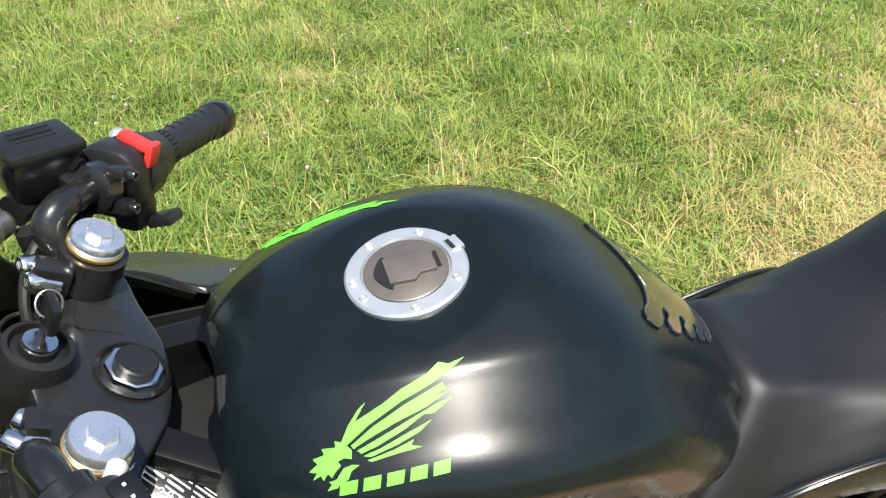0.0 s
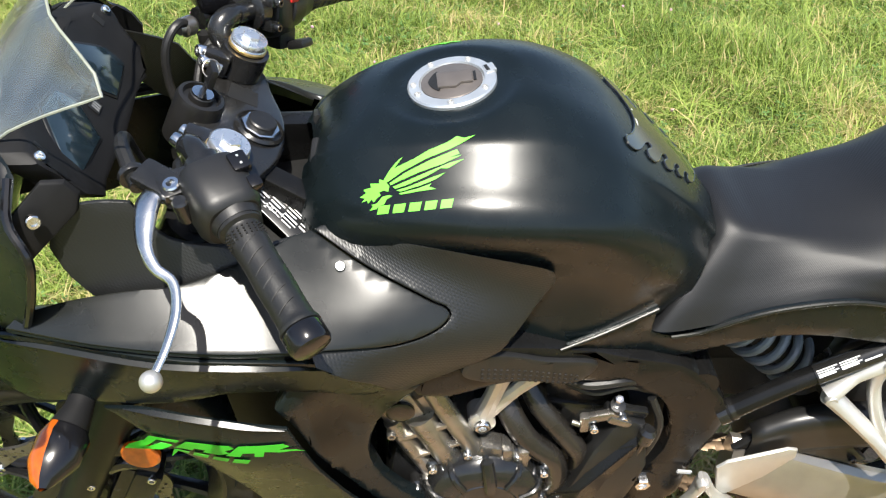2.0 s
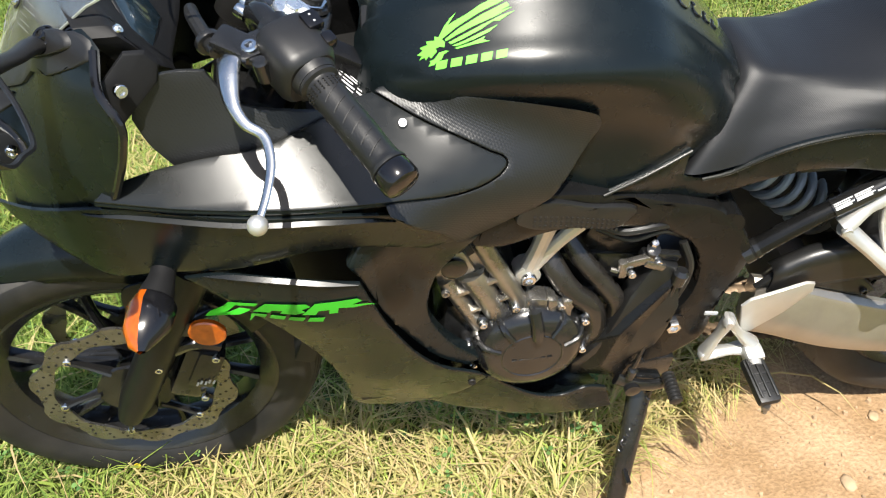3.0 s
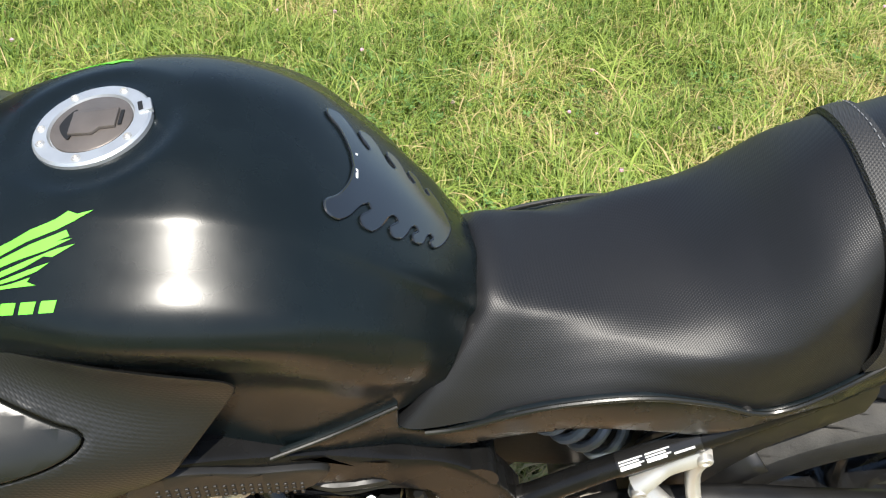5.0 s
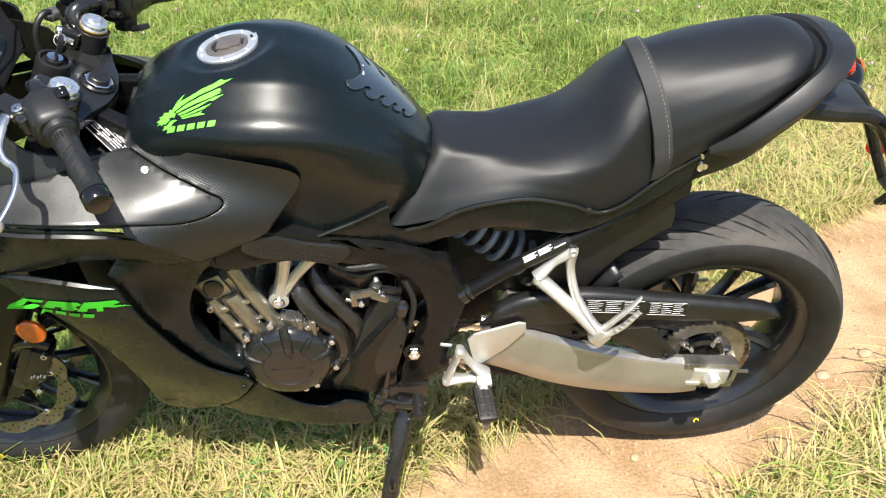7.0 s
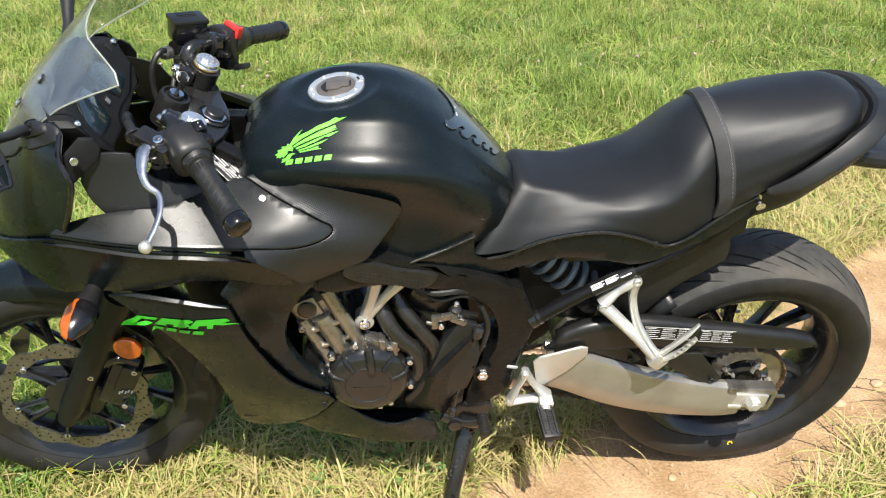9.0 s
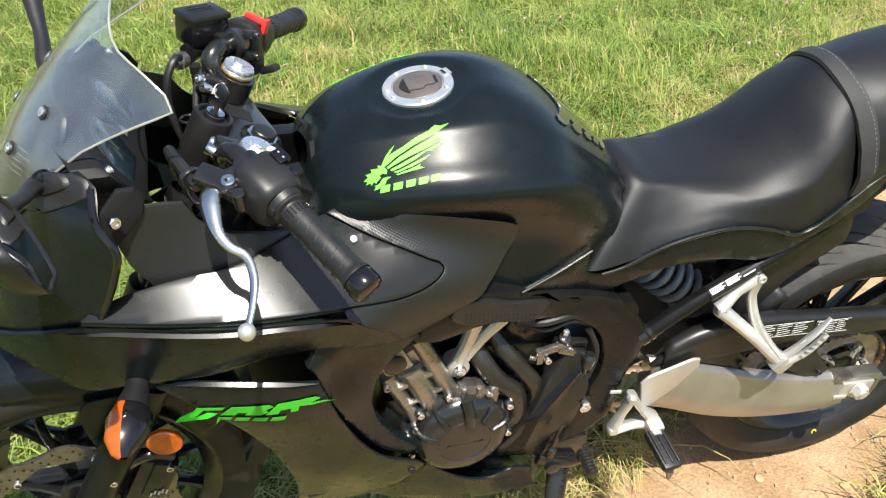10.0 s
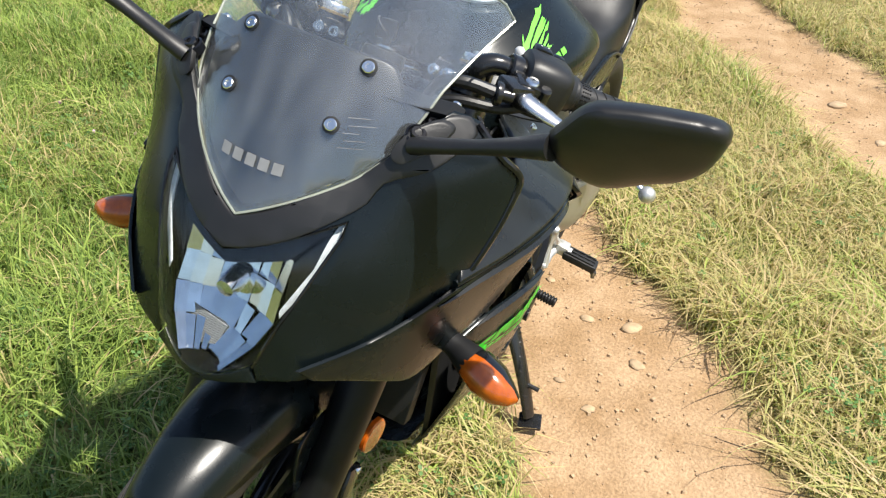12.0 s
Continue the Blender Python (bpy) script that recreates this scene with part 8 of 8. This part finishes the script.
for side in (-1, 1):
    f = (lambda b: b) if side < 0 else flip
    forkp = FRONT_AXLE + V(0, -0.102 - 0.003 * side, 0)
    clip = part("clip_on_bar", f(merge(lathe([(0.020, 0.724), (0.0275, 0.725), (0.0275, 0.757), (0.020, 0.758)], forkp, FORK, 30), tube([forkp + FORK * 0.739 - E1 * 0.02 + V(0, -0.012, 0), forkp + FORK * 0.752 - E1 * 0.032 + V(0, -0.018, 0.008), A0 + V(-0.004, 0.008, 0.0), A0 + BAR * 0.03], [0.0145, 0.0135, 0.0125, 0.011], 14, 16), block(forkp + FORK * 0.739 - E1 * 0.028 + V(0, 0.022, 0), (0.03, 0.02, 0.028), (0, 26, 0), 0.005))), CASTBLACK, bike, "black clip-on handlebar")
    for dv, du in ((0.030, -0.040), (0.012, -0.046)):
        part("clamp_bolt", f(merge(bolt(forkp + FORK * 0.739 + E1 * du + V(0, dv, 0), -E1 + V(0, 0.5, 0), 0.0075, 0.006), tube([forkp + FORK * 0.739 + E1 * (du + 0.02) + V(0, dv, 0), forkp + FORK * 0.739 + E1 * du + V(0, dv, 0)], 0.006, 8, 2, smooth=False))), CHROME, clip, "bright pinch bolt")
    part("bar_tube", tube([A0, A1 - BAR * 0.012] if side < 0 else [A0R, A1R - BARR * 0.012], 0.011, 12, 2, smooth=False), CASTBLACK, clip)
    f = (lambda b: b) if side < 0 else (lambda b: on_right(b, 0.030))
    grip = part("grip", f(grip_mesh()), RUBBER, clip, "black ribbed rubber grip")
    part("grip_groove", f(grip_grooves()), DARK, grip)
    part("grip_knurl", f(knurls()), RUBBER, grip)
    part("bar_end", f(lathe([(0.010, 0.912 * BLEN), (0.0185, 0.914 * BLEN), (0.0195, 0.925 * BLEN), (0.0195, 0.985 * BLEN), (0.0175, 1.0 * BLEN), (0.012, 1.008 * BLEN), (0, 1.010 * BLEN)], A0, BAR, 28)), GLOSS, clip, "black bar end weight")



def switch_shell(rx, ry, length):
    """A moulded housing of rounded square section, closed at its ends."""
    rows = []
    for k, sc in ((-0.5, 0.3), (-0.5, 0.80), (-0.46, 0.92), (-0.36, 0.99), (0.0, 1.0), (0.30, 0.98), (0.42, 0.90), (0.48, 0.78), (0.48, 0.3)):
        ring = []
        for a in np.linspace(0, 2 * math.pi, 36, endpoint=False):
            c, d = math.cos(a), math.sin(a)
            ring.append((rx * sc * abs(c) ** 0.62 * np.sign(c) + 0.001, ry * sc * abs(d) ** 0.62 * np.sign(d) - 0.003, k * length))
        rows.append(ring)
    return grid(np.array(rows), loop_v=True, cap=True)


# left controls
sw = part("left_switch", merge(on_bar(switch_shell(0.0315, 0.034, 0.060), 0.24), on_bar(lathe([(0.026, -0.012), (0.026, 0.0), (0.022, 0.016)], (0, 0, 0), (0, 0, 1), 26), 0.33), on_bar(block((-0.006, -0.03, 0), (0.03, 0.03, 0.04), (0, 0, 0), 0.008), 0.26)), GRAINED, bike, "black left switch housing")
part("dip_switch", on_bar(block((-0.022, 0.027, -0.010), (0.018, 0.012, 0.022), (0, 0, 0), 0.004), 0.24), GLOSS, sw, "glossy dip switch")
part("signal_switch", on_bar(block((-0.026, 0.022, 0.014), (0.013, 0.014, 0.015), (0, 0, 0), 0.004), 0.24), GLOSS, sw, "glossy turn signal switch")
part("switch_tip", on_bar(lathe([(0.006, 0), (0.0065, 0.010), (0.004, 0.013), (0, 0.013)], (-0.022, 0.012, -0.028), (-0.6, 0.2, -0.4), 14), 0.24), GREYPRINT, sw, "pale grey switch tip")
bars = None
for k in range(2):
    one = on_bar(block((-0.022, 0.0335, -0.014 + 0.009 * k), (0.002, 0.0004, 0.0022), (0, 0, 0), 0), 0.24)
    bars = one if bars is None else merge(bars, one)
part("switch_print", bars, GREYPRINT, sw)
perch = part("clutch_perch", merge(on_bar(lathe([(0.017, -0.014), (0.019, -0.012), (0.019, 0.012), (0.017, 0.014)], (0, 0, 0), (0, 0, 1), 22), 0.10), on_bar(block((0.024, 0.0, 0.004), (0.05, 0.018, 0.030), (0, 0, 0), 0.006), 0.10), on_bar(block((0.042, 0, -0.006), (0.03, 0.014, 0.05), (0, -30, 0), 0.005), 0.10)), CASTBLACK, bike, "black clutch lever perch")
part("pivot_screw", bolt((0.309, -0.181, 1.012), (-0.1, -0.2, 1), 0.0085, 0.004), CHROME, perch, "bright pivot screw")
part("pivot_post", lathe([(0.008, -0.02), (0.008, 0.004), (0.006, 0.006), (0, 0.006)], (0.318, -0.196, 1.002), (-0.1, -0.2, 1), 16), CASTBLACK, perch)
part("cable_adjuster", merge(tube([(0.276, -0.172, 1.004), (0.266, -0.152, 1.006)], 0.008, 12, 2, smooth=False), lathe([(0.013, 0), (0.014, 0.002), (0.014, 0.006), (0.012, 0.008)], (0.270, -0.160, 1.005), (-0.45, 0.9, 0.1), 20)), CASTBLACK, perch)
part("clutch_cable", tube([(0.266, -0.152, 1.006), (0.252, -0.118, 1.012), (0.248, -0.095, 1.005), (0.25, -0.08, 0.975), (0.26, -0.07, 0.93), (0.30, -0.09, 0.86)], [0.008, 0.007, 0.005, 0.0045, 0.0045], 10, 30), RUBBER, bike, "black clutch cable")


def lever_mesh(start=0.0):
    return tube([(0.300, -0.172, 1.006), (0.288, -0.186, 1.000), (0.286, -0.205, 0.994), (0.290, -0.235, 0.984), (0.300, -0.252, 0.976), (0.314, -0.262, 0.971), (0.320, -0.285, 0.962), (0.314, -0.318, 0.947), (0.305, -0.342, 0.937)], [0.010, 0.0125, 0.0105, 0.0066, 0.0054, 0.0050, 0.0050, 0.0043, 0.0040], 14, 40, flat=0.55)


lever = part("clutch_lever", lever_mesh(), POLISHED, bike, "silver clutch lever with ball end")
part("lever_ball", lathe([(0.0098 * math.sin(a), -0.0098 * math.cos(a)) for a in np.linspace(0.02, math.pi - 0.02, 14)], (0.304, -0.345, 0.9355), (0, -1, 0), 22), ALLOY, lever, "silver ball end")
# right controls
def brake_lever(bm):
    """Lays a left-hand lever mesh on the right side, drawn closer to its grip."""
    on_right(bm, 0.016)
    hinge = bmesh.new()
    hinge.verts.new((0.300, -0.172, 1.006))
    on_right(hinge, 0.016)
    p = [v.co.copy() for v in hinge.verts][0]
    hinge.free()
    bm.transform(Matrix.Translation(p) @ Matrix.Rotation(radians(-11), 4, "Z") @ Matrix.Translation(-p))
    return bm


rl = part("brake_lever", brake_lever(lever_mesh()), POLISHED, bike, "silver brake lever with ball end")
part("lever_ball", brake_lever(lathe([(0.0098 * math.sin(a), -0.0098 * math.cos(a)) for a in np.linspace(0.02, math.pi - 0.02, 14)], (0.304, -0.345, 0.9355), (0, -1, 0), 22)), ALLOY, rl, "silver ball end")
rs = part("right_switch", on_right(merge(on_bar(switch_shell(0.029, 0.033, 0.040), 0.24), on_bar(lathe([(0.029, -0.022), (0.031, -0.020), (0.031, 0.0), (0.026, 0.010), (0.022, 0.030)], (0, 0, 0), (0, 0, 1), 28), 0.37), on_bar(block((-0.010, -0.036, 0.004), (0.026, 0.03, 0.034), (0, 0, 0), 0.008), 0.26)), 0.012), GRAINED, bike, "black right switch housing with red stop switch")
part("stop_switch", on_right(on_bar(merge(block((-0.014, 0.0305, 0.0), (0.032, 0.007, 0.015), (0, 0, 18), 0.0025), block((-0.0285, 0.021, 0.0), (0.007, 0.022, 0.016), (0, 0, 12), 0.0025)), 0.27), 0.014), RED, rs, "red engine stop switch")
part("start_button", on_right(on_bar(block((-0.034, -0.042, 0.010), (0.026, 0.011, 0.024), (0, 0, -20), 0.004), 0.27), 0.012), PLASTIC, rs, "black starter button")
part("housing_clamp", on_right(on_bar(lathe([(0.018, -0.010), (0.022, -0.008), (0.022, 0.008), (0.018, 0.010)], (0, 0, 0), (0, 0, 1), 22), 0.10), 0.010), CASTBLACK, rs)
for up in (0.016, -0.014):
    part("clamp_screw", on_right(on_bar(merge(block((-0.022, up, 0.0), (0.018, 0.012, 0.016), (0, 0, 0), 0.003), bolt((-0.033, up, 0.0), (-1, 0, 0), 0.0052, 0.004)), 0.10), 0.014), CASTBLACK, rs, "black clamp screw")
res = part("brake_reservoir", block((0.309, 0.177, 1.024), (0.061, 0.046, 0.040), (0, 8, 30), 0.007), GLOSS, bike, "glossy black front brake fluid reservoir")
part("lid", block((0.3118, 0.177, 1.0455), (0.064, 0.049, 0.009), (0, 8, 30), 0.0035), PLASTIC, res, "black reservoir lid")
part("lid_print", merge(*[block((0.3125 + 0.0035 * (k - 2), 0.177 - 0.0058 * (k - 2), 1.0502 - 0.0005 * (k - 2)), (0.036, 0.0018, 0.0006), (0, 8, 30), 0) for k in range(5)]), DARK, res)
part("sight_glass", lathe([(0.009, -0.002), (0.0105, 0.003), (0.0085, 0.004), (0.008, 0.001), (0, 0.001)], (0.338, 0.170, 1.020), (0.85, -0.5, -0.1), 22), GLOSS, res, "round sight glass")
part("master_cylinder", merge(tube([(0.285, 0.150, 1.000), (0.325, 0.200, 0.995)], 0.014, 14, 2, smooth=False), block((0.335, 0.168, 1.005), (0.03, 0.03, 0.035), (0, 0, 35), 0.006)), CASTBLACK, res)
part("banjo_bolt", merge(lathe([(0.009, -0.004), (0.012, 0), (0.012, 0.012), (0.009, 0.014), (0.007, 0.02), (0, 0.02)], (0.278, 0.140, 0.998), (-0.6, -0.75, 0.1), 14)), CASTGREY, res)
part("brake_hose", tube([(0.280, 0.140, 0.995), (0.268, 0.120, 1.010), (0.255, 0.105, 0.995), (0.25, 0.095, 0.95), (0.262, 0.085, 0.90), (0.28, 0.09, 0.83), (0.22, 0.1, 0.70)], 0.0055, 10, 34), RUBBER, bike, "black brake hose")
part("throttle_cable", tube([(0.345, 0.175, 0.985), (0.315, 0.145, 0.99), (0.292, 0.11, 0.975), (0.285, 0.08, 0.945), (0.30, 0.06, 0.90)], 0.0048, 10, 26), RUBBER, bike, "black throttle cable")
part("switch_harness", tube([(0.355, 0.20, 0.975), (0.325, 0.150, 0.972), (0.30, 0.10, 0.955), (0.30, 0.05, 0.93)], 0.006, 10, 22), RUBBER, bike, "black wiring harness")
part("hose_fitting", merge(lathe([(0.008, 0), (0.008, 0.012), (0.0065, 0.014), (0.0075, 0.018), (0.0065, 0.022), (0.0075, 0.026), (0.006, 0.032)], (0.292, 0.135, 0.990), (0, 0, -1), 14), tube([(0.292, 0.135, 0.96), (0.29, 0.13, 0.90)], 0.006, 10, 2, smooth=False)), RUBBER, bike)
part("left_harness", tube([(0.345, -0.19, 0.975), (0.315, -0.150, 0.965), (0.295, -0.10, 0.965), (0.29, -0.06, 0.945), (0.31, -0.04, 0.90)], 0.007, 10, 22), RUBBER, bike, "black wiring harness")
both("wire_guide", lambda: tube([(0.275 + 0.014 * math.cos(a), -0.085 + 0.02 * math.sin(a), 0.935 + 0.006 * math.sin(a)) for a in np.linspace(0, 5.2, 18)], 0.0022, 8, 18, smooth=False), CASTBLACK, bike, "bent wire cable guide")
both("fork_collar", lambda: tube([(0.26, -0.102, 0.83), (0.30, -0.102, 0.90)], 0.032, 18, 2, smooth=False), CASTBLACK, bike)
part("steering_well", block((0.385, 0, 0.835), (0.09, 0.22, 0.06), (0, 12, 0), 0.01), DARK, bike)
# head tube and frame label in front of the tank
part("head_tube", tube([FRONT_AXLE + FORK * 0.52 + E1 * 0.036, FRONT_AXLE + FORK * 0.71 + E1 * 0.036], 0.034, 20, 2, smooth=False), FRAMEPAINT, bike)
both("head_spar", lambda: panel(corners([(0.36, 0.93), (0.44, 0.905), (0.56, 0.80), (0.56, 0.71), (0.46, 0.76), (0.36, 0.82)], 3), lambda x, z: -0.06 - 0.45 * max(0, x - 0.36) - 0.10 * max(0, 0.9 - z), "y", 0.03, 0.03, 0.006), FRAMEPAINT, bike)
lab_z = lambda x, y: 0.893 - 0.25 * (x - 0.39) + 0.40 * (y + 0.09)
vin = part("frame_label", panel(corners([(0.364, -0.046), (0.432, -0.104), (0.418, -0.130), (0.350, -0.072)], 2), lab_z, "z", 0.003, 0.2, 0.0003, -1), LABEL, bike, "black frame label with white print and the year 2014")
LU, LV = V(0.068, -0.058) / math.hypot(0.068, 0.058), V(-0.014, -0.026) / math.hypot(0.014, 0.026)
rows_bm = None
for r in range(5):
    for c in range(4 if r < 3 else 3):
        a = V(0.364, -0.046) + LU * (0.006 + 0.0195 * c) + LV * (0.0035 + 0.0042 * r)
        b = a + LU * (0.017 if (r + c) % 3 else 0.013)
        w2 = LV * (0.0006 if r != 2 else 0.0009)
        one = panel(np.array([a - w2, b - w2, b + w2, a + w2]), lambda x, y: lab_z(x, y) + 0.0004, "z", 0.0002, 0.2, 0, -1)
        rows_bm = one if rows_bm is None else merge(rows_bm, one)
part("fine_print", rows_bm, WHITE, vin, "white fine print as bars")
border = None
quad = [V(0.364, -0.046), V(0.432, -0.104), V(0.418, -0.130), V(0.350, -0.072)]
for k in range(4):
    p, q = quad[k], quad[(k + 1) % 4]
    one = tube([(*(p * 0.96 + V(0.391, -0.088) * 0.04), lab_z(*p) + 0.0004), (*(q * 0.96 + V(0.391, -0.088) * 0.04), lab_z(*q) + 0.0004)], 0.0005, 4, 2, smooth=False)
    border = one if border is None else merge(border, one)
part("label_border", border, WHITE, vin)
year = bpy.data.curves.new("year_print", "FONT")
year.body, year.size, year.extrude, year.space_character = "2014", 0.0085, 0.0001, 1.5
year.materials.append(WHITE)
yo = new("year_print", year)
yo.parent = vin
p0 = V(0.364, -0.046) + LU * 0.022 + LV * 0.0245
ym = Matrix(((LU[0], LU[1], -0.25 * LU[0] + 0.40 * LU[1], 0), (-LV[0], -LV[1], 0.25 * LV[0] - 0.40 * LV[1], 0), (0, 0, 1, 0), (0, 0, 0, 1))).transposed()
ym.translation = Vector((*p0, lab_z(*p0) + 0.0008))
yo.matrix_local = ym
yo["label"] = "white printed year 2014"

# rubber lip in front of the tank, and the tank pad
both("tank_lip", lambda: tube([(0.428, -0.02, 0.942), (0.426, -0.045, 0.934), (0.424, -0.072, 0.912), (0.424, -0.093, 0.885), (0.428, -0.102, 0.865), (0.436, -0.104, 0.83)], 0.006, 8, 24), RUBBER, tank, "black rubber lip at the front of the tank")
pad_u, pad_v = (1, 0, -0.62), (0, 1, 0)
PADO = (0.80, 0, 0.935)
COMB = [(-0.022, 0.0), (-0.025, 0.018), (-0.036, 0.042), (-0.049, 0.058), (-0.046, 0.065), (-0.036, 0.067), (-0.027, 0.060), (-0.010, 0.036), (-0.005, 0.033), (-0.002, 0.037), (-0.013, 0.054), (-0.010, 0.060), (0.0, 0.060), (0.007, 0.053), (0.020, 0.032), (0.025, 0.030), (0.028, 0.033), (0.019, 0.047), (0.022, 0.053), (0.031, 0.051), (0.036, 0.045), (0.045, 0.029), (0.049, 0.027), (0.052, 0.030), (0.045, 0.040), (0.048, 0.045), (0.056, 0.042), (0.064, 0.027), (0.068, 0.025), (0.071, 0.027), (0.067, 0.034), (0.071, 0.037), (0.078, 0.032), (0.090, 0.014), (0.095, 0.0)]
HALF_PAD = cr(COMB, 150)
PAD_SHAPE = np.vstack([HALF_PAD, (HALF_PAD * (1, -1))[::-1][1:-1]])
pad = part("tank_pad", decal(PAD_SHAPE, PADO, pad_u, pad_v, TANK_TREE, lift=0.0024, step=0.01, thick=0.0024), PADSKIN, tank, "glossy black carbon-look tank pad with comb-like fingers")
both("pad_bead", lambda: tube([decal_point(p, PADO, pad_u, pad_v, TANK_TREE, 0.0016) for p in HALF_PAD], 0.0011, 6, 150, smooth=False), PADSKIN, pad)
part("pad_lettering", decal(np.array([(-0.020, -0.013), (-0.020, 0.019), (-0.0175, 0.019), (-0.0175, -0.013)]), PADO, pad_u, pad_v, TANK_TREE, lift=0.0024, step=0.02), WHITE, pad, "small white lettering bar")
